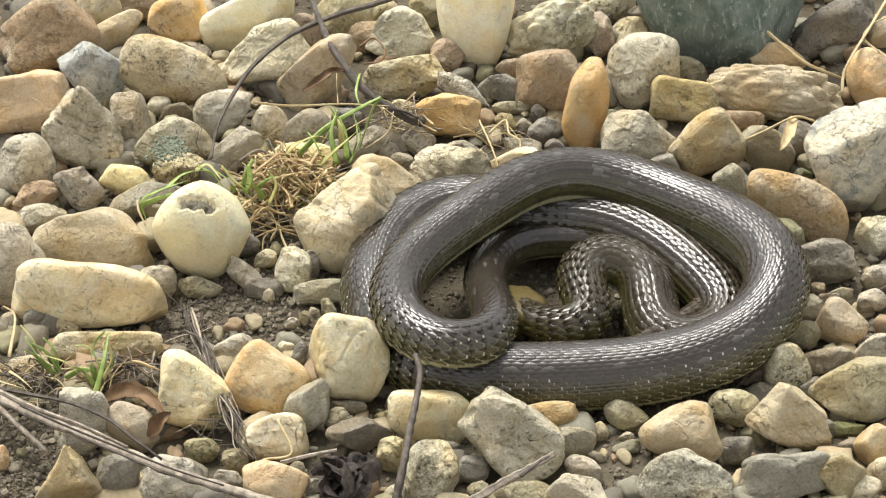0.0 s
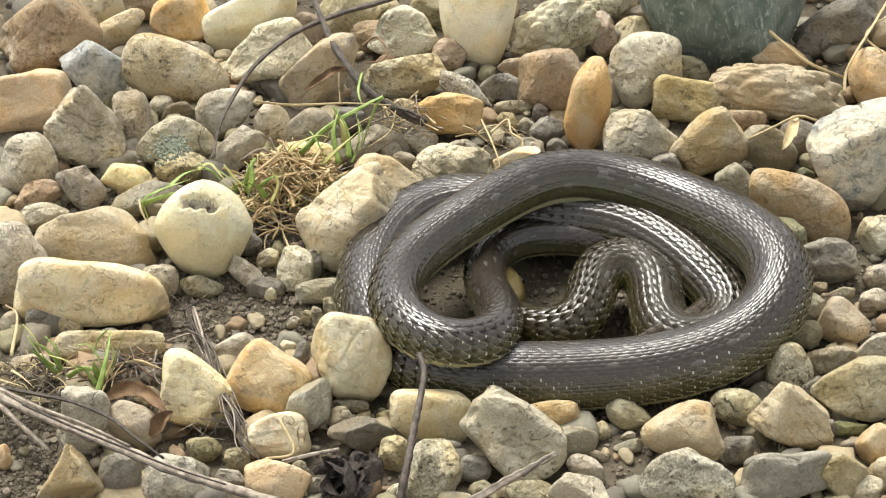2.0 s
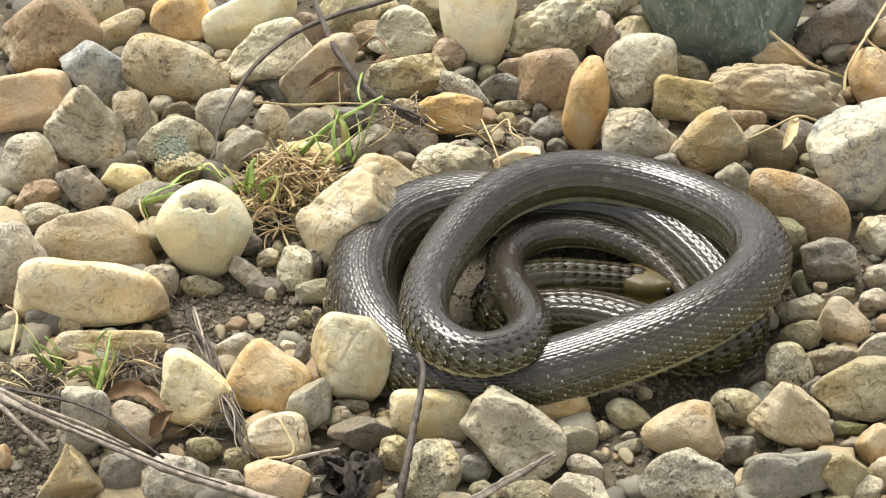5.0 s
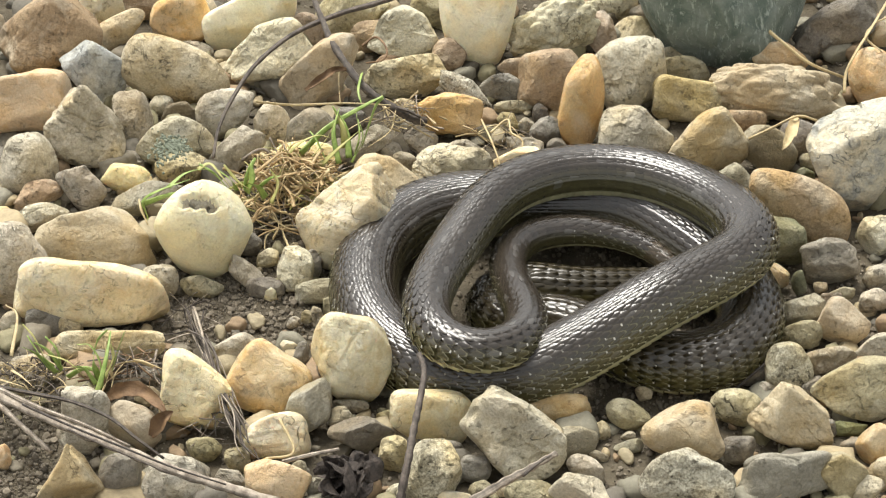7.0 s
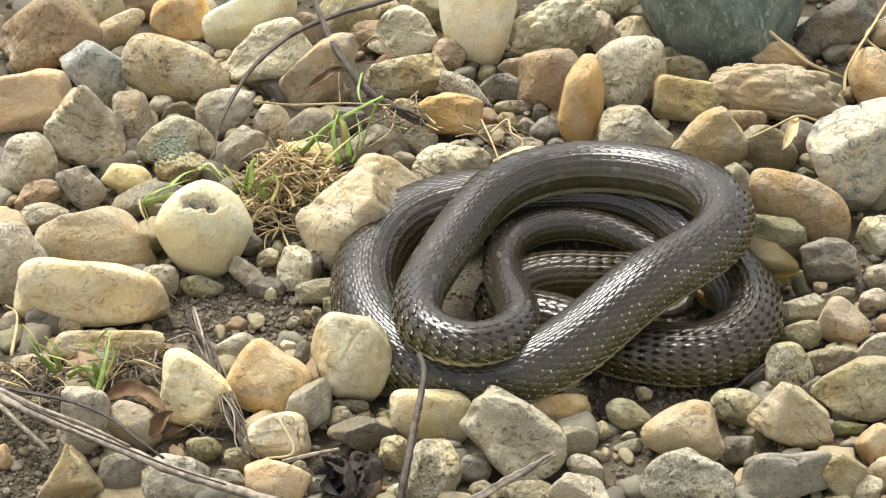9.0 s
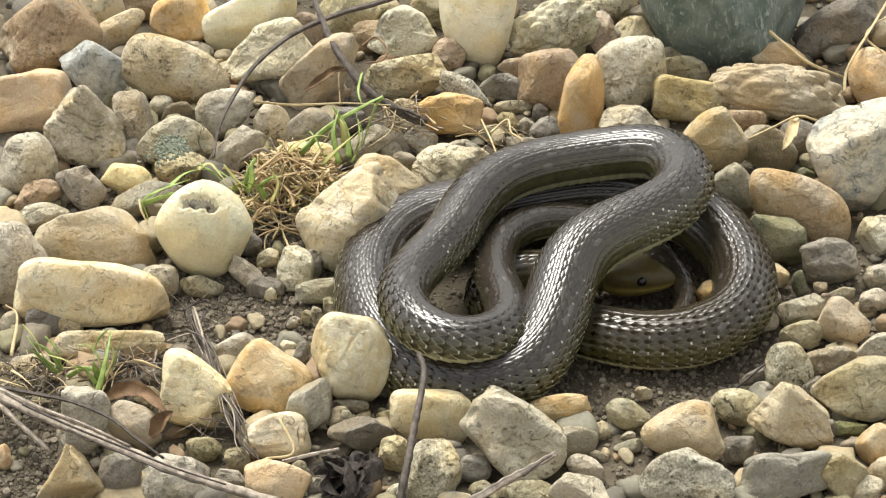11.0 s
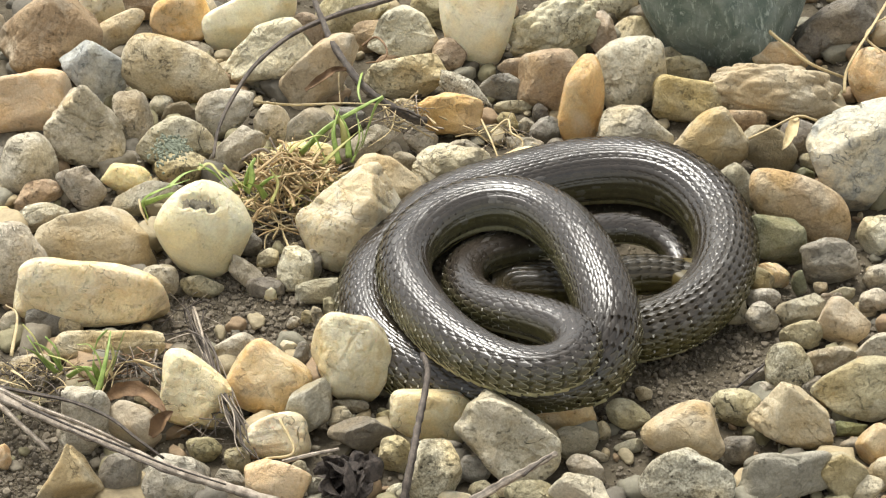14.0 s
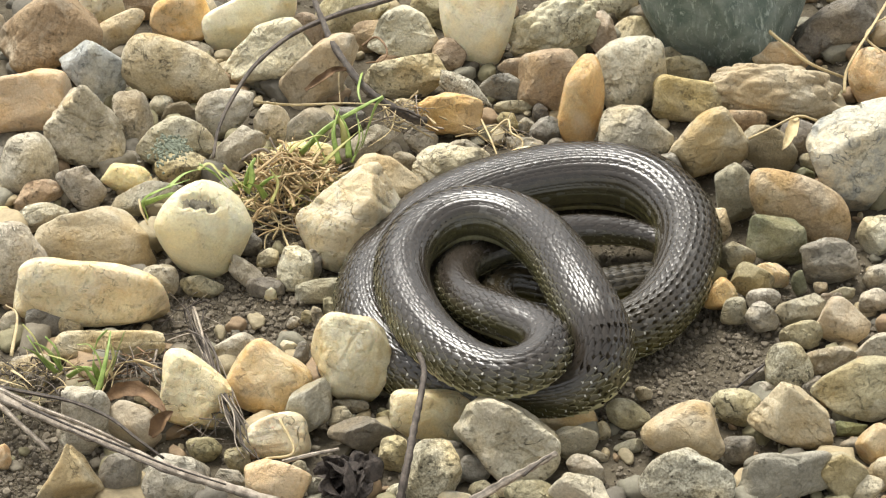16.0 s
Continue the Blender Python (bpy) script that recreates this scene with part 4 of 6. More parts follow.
strand("twig", [(-23.85, -14.70, 3), (-21.32, -15.78, 3.4), (-19.09, -16.96, 3.9), (-17.04, -18.46, 4.2), (-15.64, -19.71, 4), (-14.17, -20.61, 3.4)], 1.2, 0.7, TWIG, "thin dark bent twig on top of the stones", "twig", knots=0.1, seed=7)
strand("dry_stalk", [(-23.43, -14.55, 1.4), (-22.01, -16.36, 1.6), (-20.33, -18.27, 1.6)], 1.6, 1.2, STALK, "short grey stalk lying on bare soil", "stalk", seed=8)
push_twig = strand("twig", [(-2.21, -22.37, 1.6), (-2.06, -21.96, 2.6), (-1.75, -20.82, 3.6), (-1.50, -19.38, 4.2), (-1.22, -17.94, 4.7), (-0.99, -16.36, 5.1), (-1.02, -15.68, 5.3), (-1.26, -14.98, 5.5)], 2.4, 1.5, TWIG, "upright dry grey twig standing before the snake", "twig", knots=0.16, seed=9)
strand("stick", [(1.45, -22.88, 2.6), (3.02, -21.95, 3), (4.46, -21.27, 3.4), (5.77, -20.41, 3.6)], 2.6, 1.6, STALK, "short broken stick lying on a stone", "stick", knots=0.2, seed=10, flat=0.7)
strand("stick", [(4.02, -21.94, 3.5), (4.88, -21.27, 3.8), (5.46, -20.88, 3.9)], 1.6, 1.0, TWIG, "dark splinter of bark on a stick", "stick", seed=11, flat=0.6)
strand("straw", [(19.83, 16.02, 3.8), (21.00, 14.43, 3.6), (22.12, 13.21, 3.4), (24.16, 12.92, 2.6)], 1.5, 0.9, STRAW, "dry yellow straw lying across a stone", "straw", flat=0.5, seed=12)
strand("straw", [(27.42, 18.81, 4.4), (26.08, 16.11, 4.2), (24.70, 13.58, 3.8), (24.19, 12.84, 3), (24.06, 11.93, 2.2)], 1.5, 1.2, STRAW, "dry yellow straw leaning on the stones", "straw", flat=0.5, seed=13)
strand("straw", [(27.27, 17.28, 4), (26.20, 16.29, 4.2), (25.54, 15.16, 4), (26.43, 14.20, 3.6)], 0.9, 0.7, STRAW, "thin bent straw beside the rock", "straw", flat=0.5, seed=14)
strand("straw", [(-8.42, -17.70, 3.4), (-7.66, -19.30, 2.6), (-9.12, -19.38, 2.2)], 0.8, 0.6, STRAW, "thin dry straw between the stones", "straw", seed=15)
strand("stick", [(-8.25, -19.43, 2), (-6.94, -19.24, 2.3), (-5.35, -18.98, 2.5)], 2.0, 1.2, STALK, "short pale stick wedged between stones", "stick", seed=16, flat=0.6)
strand("root", [(2.28, 9.57, 2), (2.91, 6.70, 2.4), (3.28, 4.98, 2.2), (3.09, 4.68, 1.6)], 0.6, 0.4, STRAW, "thin dry root hanging between stones", "root", seed=17)
strand("root", [(2.79, 7.79, 2.4), (3.79, 8.52, 2.8), (4.00, 7.27, 2.8), (4.65, 6.61, 2.6), (4.21, 5.24, 2)], 0.7, 0.5, STRAW, "thin curled dry root between stones", "root", seed=18)
strand("root", [(-4.91, 14.50, 3.8), (-4.06, 14.88, 4.2), (-3.38, 13.44, 4.4), (-3.57, 12.57, 4.2), (-4.60, 12.78, 3.8)], 0.8, 0.5, DEAD, "curled brown root on a stone", "root", seed=19)
strand("root", [(15.61, -12.67, 0.8), (17.02, -11.63, 1.4), (18.45, -10.48, 2), (19.28, -11.16, 2.2)], 0.7, 0.5, TWIG, "thin dark root on the soil", "root", seed=20)


def dry_leaf(name, points, width, label, seed, curl=0.5):
    """A dead leaf along a midline: a curled blade with a little thickness and a wavy edge."""
    rng = np.random.default_rng(seed)
    v, _ = tube(points, 1, 1, sides=3)
    mid = np.array([np.mean(v[i:i + 3], axis=0) for i in range(0, len(v), 3)])
    n, m = len(mid), 9
    along = np.gradient(mid, axis=0)
    top, faces = [], []
    for i in range(n):
        u = i / (n - 1)
        d = Vector(along[i]).normalized()
        side = d.cross(Vector((0, -0.6, 0.8))).normalized()
        up = side.cross(d)
        w = width * 0.01 * math.sin(math.pi * min(1, 0.06 + 0.94 * u) ** 0.8) + 0.0004
        for k in range(m):
            s = k / (m - 1) * 2 - 1
            lift = curl * w * s * s + 0.0006 * math.sin(i * 0.7 + k * 0.9 + seed) * abs(s) + rng.normal() * 0.0002
            top.append(Vector(mid[i]) + side * (w * s * (1 + 0.08 * math.sin(i * 0.9 + seed) + 0.03 * rng.normal())) + up * lift)
    under = [p - Vector((0, 0, 0.0004)) for p in top]
    verts = [tuple(p) for p in top + under]
    for layer in (0, 1):
        o = layer * n * m
        for i in range(n - 1):
            for k in range(m - 1):
                q = (o + i * m + k, o + i * m + k + 1, o + (i + 1) * m + k + 1, o + (i + 1) * m + k)
                faces.append(q if layer == 0 else q[::-1])
    return tagged(new(name, mesh_of(name, verts, faces, [DEAD if "pale" not in label else STRAW])), label, "leaf")


dry_leaf("dead_leaf", [(-17.81, -14.75, 2), (-17.03, -14.49, 2.4), (-15.99, -14.61, 2.6), (-14.89, -15.76, 2.7), (-14.22, -16.86, 2.6)], 0.36, "curled brown dead leaf between the stones", 21, 0.45)
dry_leaf("dead_leaf", [(-15.09, -17.92, 2.4), (-14.48, -17.49, 3.2), (-13.95, -17.32, 3.6)], 0.35, "small crumpled brown dead leaf", 22, 0.9)
dry_leaf("dead_leaf", [(-8.11, 9.53, 4.2), (-7.08, 10.49, 4.4), (-6.43, 11.22, 4.4), (-5.34, 11.66, 4.2)], 0.18, "small shrivelled brown leaf under a twig", 23, 1.0)
dry_leaf("dead_leaf", [(20.63, 7.80, 3.6), (20.32, 6.60, 3.6), (20.00, 5.79, 3.4), (19.62, 5.09, 3.2)], 0.30, "pale dry leaf hanging on a stalk", 24, 0.6)
strand("straw", [(17.85, 6.67, 2.8), (19.00, 7.02, 3.2), (20.31, 7.32, 3.8), (20.96, 7.40, 3.9), (21.84, 7.36, 3.6)], 1.3, 1.0, STRAW, "pale dry stalk caught between stones", "straw", flat=0.6, seed=25)


def litter_clump(points, size, label, seed):
    """Crumpled rotten leaves: folded plates round a core."""
    root = new("leaf_litter")
    root.location = Vector(points) * 0.01
    tagged(root, label, "leaf litter")
    rng = np.random.default_rng(seed)
    for i in range(30):
        dirs, faces = BALLS[4]
        v = dirs * np.array([rng.uniform(0.5, 0.9), rng.uniform(0.25, 0.6), 0.05]) * (1 + 0.16 * waves(dirs, rng, 6, 5, 12))[:, None] * rng.uniform(0.5, 1.0) * size * 0.01
        v[:, 2] += 0.25 * size * 0.01 * waves(v / (size * 0.01), rng, 4, 2.5, 6)
        turn = Euler((rng.uniform(-1.1, 1.1), rng.uniform(-1.1, 1.1), rng.uniform(0, 6.28))).to_matrix()
        v = v @ np.array(turn).T + rng.normal(size=3) * np.array([0.50, 0.36, 0.24]) * size * 0.01
        ob = new("rotten_leaf", mesh_of("rotten_leaf", v, faces, [HUMUS]))
        ob.parent = root


litter_clump((-4.81, -20.11, 1.7), 1.45, "dark crumpled clump of rotten leaves", 31)


def lichen():
    rng = np.random.default_rng(41)
    verts, polys = [], []
    dirs, faces = BALLS[2]
    faces = np.array(faces)
    start, across, down = Vector((-15.21, 5.23, 3.75)), Vector((-14.39, 4.53, 3.55)), Vector((-16.61, 4.24, 3.2))
    for i in range(420):
        a, b = rng.normal() * 0.40, abs(rng.normal()) * 0.45
        p = start + (across - start) * a + (down - start) * b + (across - down) * rng.normal() * 0.10
        v = dirs * (1 + 0.25 * waves(dirs, rng, 4, 2, 5))[:, None] * rng.uniform(0.0003, 0.0010) + np.array(p) * 0.01
        verts.append(v)
        polys.append(faces + i * len(dirs))
    me = mesh_of("lichen", np.vstack(verts), np.vstack(polys).tolist(), [LICHEN])
    tagged(new("lichen", me), "grey-green crusty lichen growing on a stone", "lichen")


lichen()


def tuft(label, base, blades, seed):
    """A tuft of grass; each blade: its points, half-width in millimetres and material."""
    root = new("grass_tuft")
    tagged(root, label, "grass")
    for i, (points, width, mat) in enumerate(blades):
        strand("blade", points, width * 1.35, width * 0.4, mat, parent=root, flat=0.16, seed=seed + i, twist=1.2, sides=6)
    return root


tuft("green and yellowing grass tuft between the stones", None, [
    ([(-8.24, 5.03, 3), (-6.70, 6.45, 3.8), (-4.74, 7.62, 4.4), (-3.50, 8.45, 4.6)], 1.6, GREEN),
    ([(-6.02, 4.58, 2.6), (-6.35, 5.97, 3.8), (-6.04, 7.24, 4.6)], 1.5, GREEN),
    ([(-5.30, 4.69, 2.6), (-4.65, 5.64, 3.6), (-4.92, 6.68, 4.2)], 2.2, GREEN),
    ([(-5.44, 5.11, 2.6), (-5.64, 6.34, 3.8), (-6.44, 7.46, 4.6)], 1.6, GREEN),
    ([(-4.74, 6.07, 2.6), (-3.96, 7.88, 4.2), (-3.51, 8.60, 4.4), (-4.27, 8.54, 4.2)], 1.3, GREEN),
    ([(-6.67, 4.58, 2.6), (-7.33, 5.53, 3.6), (-7.74, 6.13, 3.8)], 1.0, GREEN),
    ([(-11.07, 9.49, 3.4), (-8.74, 8.36, 4), (-5.74, 8.00, 4.4), (-3.05, 8.36, 4)], 0.7, STRAW),
    ([(-6.00, 7.89, 4.4), (-6.10, 9.28, 4.8), (-6.12, 10.24, 5)], 0.8, STRAW),
    ([(-3.11, 8.41, 3.8), (-4.11, 8.17, 3.4), (-5.68, 7.17, 3)], 0.8, STRAW),
    ([(-3.45, 8.52, 3.8), (-1.79, 7.60, 3), (-0.53, 7.45, 2.2)], 1.0, STRAW),
    ([(-2.79, 8.61, 3.4), (-3.11, 7.43, 2.8), (-4.42, 6.33, 2.4)], 0.7, STRAW),
    ([(-4.82, 10.94, 4.4), (-4.98, 9.26, 4.4), (-4.76, 8.15, 4.2)], 0.9, GREEN),
    ([(-5.11, 5.12, 2.8), (-4.83, 5.55, 4), (-5.06, 7.07, 4.4)], 2.6, GREEN),
    ([(-5.65, 5.81, 2.8), (-5.83, 6.25, 4), (-6.32, 7.34, 4.2)], 2.2, FADED),
    ([(-7.31, 4.06, 2.6), (-6.00, 4.79, 3.6), (-4.71, 5.82, 4.2)], 1.6, FADED),
    ([(-7.97, 4.48, 2.6), (-6.82, 5.17, 3.8), (-6.04, 6.80, 4.4)], 1.3, FADED),
    ([(-9.28, 4.31, 2.4), (-8.61, 4.79, 3.6), (-7.30, 5.18, 4.2), (-6.32, 5.12, 4)], 1.2, FADED),
], 50)
tuft("green grass blades beside a pale round stone", None, [
    ([(-16.59, -0.95, 3), (-16.75, -0.77, 4.2), (-15.74, -0.80, 5), (-14.14, -0.40, 5.4)], 1.5, GREEN),
    ([(-16.92, -0.38, 3.6), (-15.27, -1.01, 4.8), (-13.97, -1.25, 5.2)], 1.3, GREEN),
    ([(-16.49, -1.94, 3.4), (-16.87, -1.38, 4), (-17.05, -0.62, 4.2)], 1.0, STRAW),
    ([(-15.41, -0.10, 4.6), (-14.43, 0.72, 5), (-13.16, 1.43, 4.6), (-12.32, 0.75, 4)], 1.2, GREEN),
    ([(-12.31, 1.24, 3.6), (-12.91, 1.37, 4.4), (-13.81, 1.79, 4.8)], 1.2, GREEN),
    ([(-11.32, 1.64, 3.2), (-11.05, 2.08, 4), (-10.69, 2.82, 4.4)], 2.0, GREEN),
    ([(-11.71, 1.58, 3), (-12.06, 1.61, 3.8), (-12.84, 2.03, 4.2)], 1.2, GREEN),
    ([(-10.45, 1.99, 3), (-9.78, 2.02, 3.6), (-9.28, 1.92, 3.8)], 0.9, GREEN),
    ([(-11.19, 1.48, 3), (-10.84, 1.61, 3.8), (-10.89, 2.05, 4.6)], 2.4, GREEN),
    ([(-10.69, 1.62, 2.8), (-11.65, 1.26, 4), (-12.40, 1.69, 4.8)], 1.4, FADED),
    ([(-10.11, 1.46, 2.6), (-10.54, 1.24, 3.6), (-11.46, 0.90, 4.2)], 1.6, GREEN),
    ([(-13.87, 1.53, 4.6), (-13.18, 1.79, 4.8), (-12.49, 0.91, 4.6), (-11.62, 0.48, 3.6)], 1.0, FADED),
    ([(-9.77, 0.95, 2.6), (-9.37, 1.50, 3.6), (-9.82, 2.03, 4.2)], 1.2, FADED),
], 70)
tuft("green grass blades growing between the stones", None, [
    ([(-18.28, -15.57, 2.6), (-17.86, -14.74, 3.6), (-17.61, -13.59, 4.4), (-17.51, -12.44, 4.8)], 1.3, GREEN),
    ([(-17.93, -14.40, 2.4), (-18.02, -13.73, 3.6), (-18.58, -12.93, 4.2), (-19.31, -12.84, 4.2)], 1.2, GREEN),
    ([(-17.62, -13.25, 2.4), (-17.18, -12.93, 3.8), (-16.85, -12.08, 4.4)], 1.2, GREEN),
    ([(-17.48, -13.43, 2.4), (-17.72, -13.29, 3.4), (-17.84, -12.62, 4.2)], 1.2, STRAW),
    ([(-20.51, -13.08, 2.4), (-21.29, -12.84, 3.4), (-22.01, -12.12, 4.2)], 1.6, GREEN),
    ([(-20.24, -12.86, 2.4), (-20.86, -12.71, 3.6), (-21.63, -12.44, 4)], 1.1, GREEN),
    ([(-19.92, -13.21, 2.2), (-18.97, -13.16, 2.8), (-17.85, -13.82, 3)], 1.4, GREEN),
    ([(-15.39, -12.63, 2.4), (-16.29, -12.85, 3), (-17.41, -13.51, 3.2), (-17.80, -14.83, 2.8)], 0.6, STRAW),
    ([(-22.94, -12.86, 2.4), (-22.18, -13.87, 2.8), (-21.40, -14.61, 2.6)], 0.7, STRAW),
    ([(-23.45, -13.61, 2.4), (-22.10, -14.57, 2.8), (-21.20, -14.79, 2.6)], 0.6, STRAW),
    ([(-16.57, -12.40, 3), (-17.29, -13.51, 2.8), (-17.51, -14.40, 2.4)], 0.6, STRAW),
    ([(-23.07, -11.74, 2.4), (-23.00, -9.22, 3), (-23.68, -8.52, 3.2)], 0.8, STRAW),
    ([(-20.75, -12.94, 2.6), (-21.47, -12.75, 3.4), (-22.29, -12.57, 3.8)], 1.4, GREEN),
    ([(-21.02, -12.67, 2.6), (-21.60, -12.17, 4), (-22.26, -11.67, 4.6)], 1.2, FADED),
    ([(-20.29, -12.76, 2.6), (-20.46, -12.53, 3.6), (-21.04, -12.21, 4.2)], 1.2, GREEN),
    ([(-18.15, -13.82, 2.6), (-18.36, -13.73, 3.8), (-18.18, -13.02, 4.6), (-17.70, -12.35, 4.8)], 1.4, GREEN),
    ([(-17.86, -13.65, 2.6), (-17.37, -13.46, 3.8), (-17.49, -12.97, 4.4)], 1.5, FADED),
    ([(-18.29, -14.18, 2.6), (-18.92, -13.82, 3.4), (-19.58, -13.73, 3.4)], 1.2, GREEN),
    ([(-18.94, -13.65, 2.6), (-19.77, -13.51, 3.6), (-20.81, -13.42, 4)], 1.0, FADED),
    ([(-17.97, -15.05, 2.6), (-17.61, -14.65, 3.2), (-16.72, -13.82, 3.4)], 0.8, STRAW),
    ([(-14.80, -13.07, 2.6), (-15.78, -13.29, 3.4), (-16.36, -13.11, 3.4)], 0.7, STRAW),
], 90)


def straw_tangle(label, centre, reach, count, seed, mats, thick=1.0, spans=(1.2, 3.4)):
    """A mat of dry grass: many thin arcs through a flat heap."""
    root = new("dry_grass")
    tagged(root, label, "dry grass")
    rng = np.random.default_rng(seed)
    cx, cy, cz = centre
    rx, ry, rz = reach
    for i in range(count):
        a = rng.uniform(0, 6.28)
        q = rng.uniform() ** 0.6
        p = np.array([cx + rx * q * math.cos(a), cy + ry * q * math.sin(a), 0.0])
        h = rng.uniform(0, 6.28)
        length = rng.uniform(*spans)
        bend = rng.normal() * 0.5
        pts = []
        for k in range(4):
            s = (k - 1.5) / 3 * length
            w = h + bend * (k - 1.5) / 3
            z = cz + rz * (1 - q * q) * rng.uniform(0.15, 1.0)
            pts.append((p[0] + s * math.cos(w), p[1] + s * math.sin(w), max(0.3, z)))
        strand("straw", pts, thick * rng.uniform(0.4, 1.3), thick * 0.35, mats[i % len(mats)], parent=root, flat=0.28, sides=5, seed=seed + i)


straw_tangle("matted dry straw-coloured grass between the stones", (-9.06, 3.95, 0.8), (2.9, 3.3, 3.0), 230, 200, [TAWNY, STRAW, STALK, TAWNY, STRAW, FADED], 1.1, (1.6, 4.0))


def fibre_bundle(label, points, count, spread, seed):
    """Dry root fibres lying side by side."""
    root = new("root_bundle")
    tagged(root, label, "roots")
    rng = np.random.default_rng(seed)
    p = np.array(points)
    for i in range(count):
        off = rng.normal(size=3) * spread * np.array([1, 0.6, 0.5])
        wob = rng.normal(size=p.shape) * spread * 0.7
        a = int(rng.integers(0, max(1, len(p) - 3)))
        b = int(rng.integers(a + 3, len(p) + 1))
        q = (p + off + wob)[a:b]
        q[:, 2] = np.maximum(q[:, 2], 0.3)
        strand("root", [tuple(c) for c in q], rng.uniform(0.5, 1.3), 0.4, (STALK, TWIG, TWIG)[i % 3], parent=root, flat=0.6, sides=7, seed=seed + i)


fibre_bundle("bundle of dry grey roots lying between stones", [(-13.90, -6.47, 1.2), (-13.29, -8.80, 1.6), (-12.49, -11.30, 2), (-11.71, -13.96, 2.2), (-10.99, -16.13, 2.2), (-10.32, -17.84, 1.8), (-9.72, -18.56, 1.4)], 16, 0.24, 400)
straw_tangle("loose dry roots and stalks on the soil", (-11.86, -15.94, 1), (1.0, 1.2, 1.0), 16, 420, [STALK, TWIG], 0.7)
straw_tangle("loose dry roots and straw under a stalk", (-21.85, -12.88, 1.2), (2.4, 1.8, 1.6), 80, 500, [STALK, STRAW, TWIG], 0.7)
straw_tangle("dry root fibres on the soil", (-13.99, -6.97, 0.6), (1.2, 1.8, 1.2), 20, 600, [STALK, TWIG], 0.6)
straw_tangle("dry straw and roots round a twig", (-2.32, 9.93, 1.6), (1.8, 1.4, 1.4), 60, 700, [STALK, STRAW], 0.65)
straw_tangle("dry stalks and root fibres round green grass", (-16.60, -12.21, 1.6), (1.9, 1.3, 1.0), 44, 800, [STALK, DEAD, TWIG], 0.7)
straw_tangle("thin dry fibres among the small stones", (3.39, 8.78, 1), (1.8, 1.6, 1.3), 22, 900, [STALK, STRAW], 0.5)

straw_tangle("tawny withered grass blades over the straw", (-8.23, 3.93, 2.2), (1.9, 1.5, 1.5), 80, 950, [TAWNY, TAWNY, STRAW], 1.25, (1.6, 3.6))

# ---- snake ----
RINGS = 238
SPACING = 0.0078


def snake_mat(name, back_tones, side_tones, gloss_level, green):
    """Glossy brown-black back, olive flanks netted with pale scale edges, white flecks and a yellowish belly edge."""
    n = Nodes(name)
    tc = n.add("ShaderNodeTexCoord")
    info = n.add("ShaderNodeObjectInfo")
    att = n.add("ShaderNodeAttribute")
    att.attribute_name = "tone"
    sep = n.add("ShaderNodeSeparateXYZ", Vector=tc.outputs["Object"])
    up = sep.outputs["Z"]
    tone = n.math("FRACT", n.math("ADD", att.outputs["Fac"], n.math("MULTIPLY", info.outputs["Random"], 17.3)))
    v = n.tree.nodes.new("ShaderNodeVectorMath")
    v.operation = "ADD"
    n.put(v, "0", tc.outputs["Object"])
    n.put(v, "1", n.math("MULTIPLY", info.outputs["Random"], 50.0))
    mott = n.noise(v.outputs[0], 0.5, 3)
    fine = n.noise(v.outputs[0], 0.10, 4, 0.65)
    back = n.mix(mott, *back_tones)
    side = n.mix(mott, *side_tones)
    belly = n.mix(fine, (0.25, 0.235, 0.12), (0.46, 0.44, 0.27))
    col = n.mix(n.band(up, 0.60, -0.05), back, side)
    col = n.mix(n.band(up, -0.43, -0.50), col, belly)
    col = n.mix(n.math("MULTIPLY", tone, 0.30), col, n.mix(1.0, col, (1.9, 1.8, 1.6), "MULTIPLY"))
    rim = n.add("ShaderNodeAttribute")
    rim.attribute_name = "rim"
    edge = rim.outputs["Fac"]
    # near-black edges painted on the back, where only the scale centres catch light
    col = n.mix(n.math("MULTIPLY", n.math("MULTIPLY", edge, n.band(up, 0.45, 0.75)), 0.5), col, (0.006, 0.005, 0.004))
    # pale net of scale edges, strongest low on the flank
    net = n.math("MULTIPLY", edge, n.band(up, 0.75, 0.20))
    col = n.mix(n.math("MULTIPLY", net, green), col, (0.33, 0.31, 0.20))
    low = n.math("MULTIPLY", edge, n.band(up, -0.10, -0.36))
    col = n.mix(n.math("MULTIPLY", low, 0.65), col, (0.42, 0.40, 0.25))
    # white flecks on the edge of some scales
    fleck = n.math("MULTIPLY", n.math("GREATER_THAN", tone, 0.74), n.band(up, 0.85, 0.45))
    col = n.mix(n.math("MULTIPLY", n.math("MULTIPLY", fleck, n.math("GREATER_THAN", edge, 0.9)), 0.8), col, (0.55, 0.53, 0.47))
    # scuffed scales
    col = n.mix(n.math("MULTIPLY", n.math("GREATER_THAN", tone, 0.95), 0.25), col, (0.17, 0.165, 0.155))
    n.put(n.bsdf, "Base Color", col)
    worn = n.band(n.noise(v.outputs[0], 0.8, 2), 0.42, 0.62)
    gloss = n.math("MULTIPLY_ADD", n.math("ADD", n.math("MULTIPLY", worn, 0.06), n.math("MULTIPLY", tone, 0.07)), 1.0)
    gloss.node.inputs[2].default_value = 0.12
    n.put(n.bsdf, "Roughness", gloss)
    n.put(n.bsdf, "Specular IOR Level", n.math("MULTIPLY", n.math("SUBTRACT", 1.0, n.math("MULTIPLY", edge, 0.7)), gloss_level))
    n.bump(fine, 0.2, 0.0005)
    return n.mat


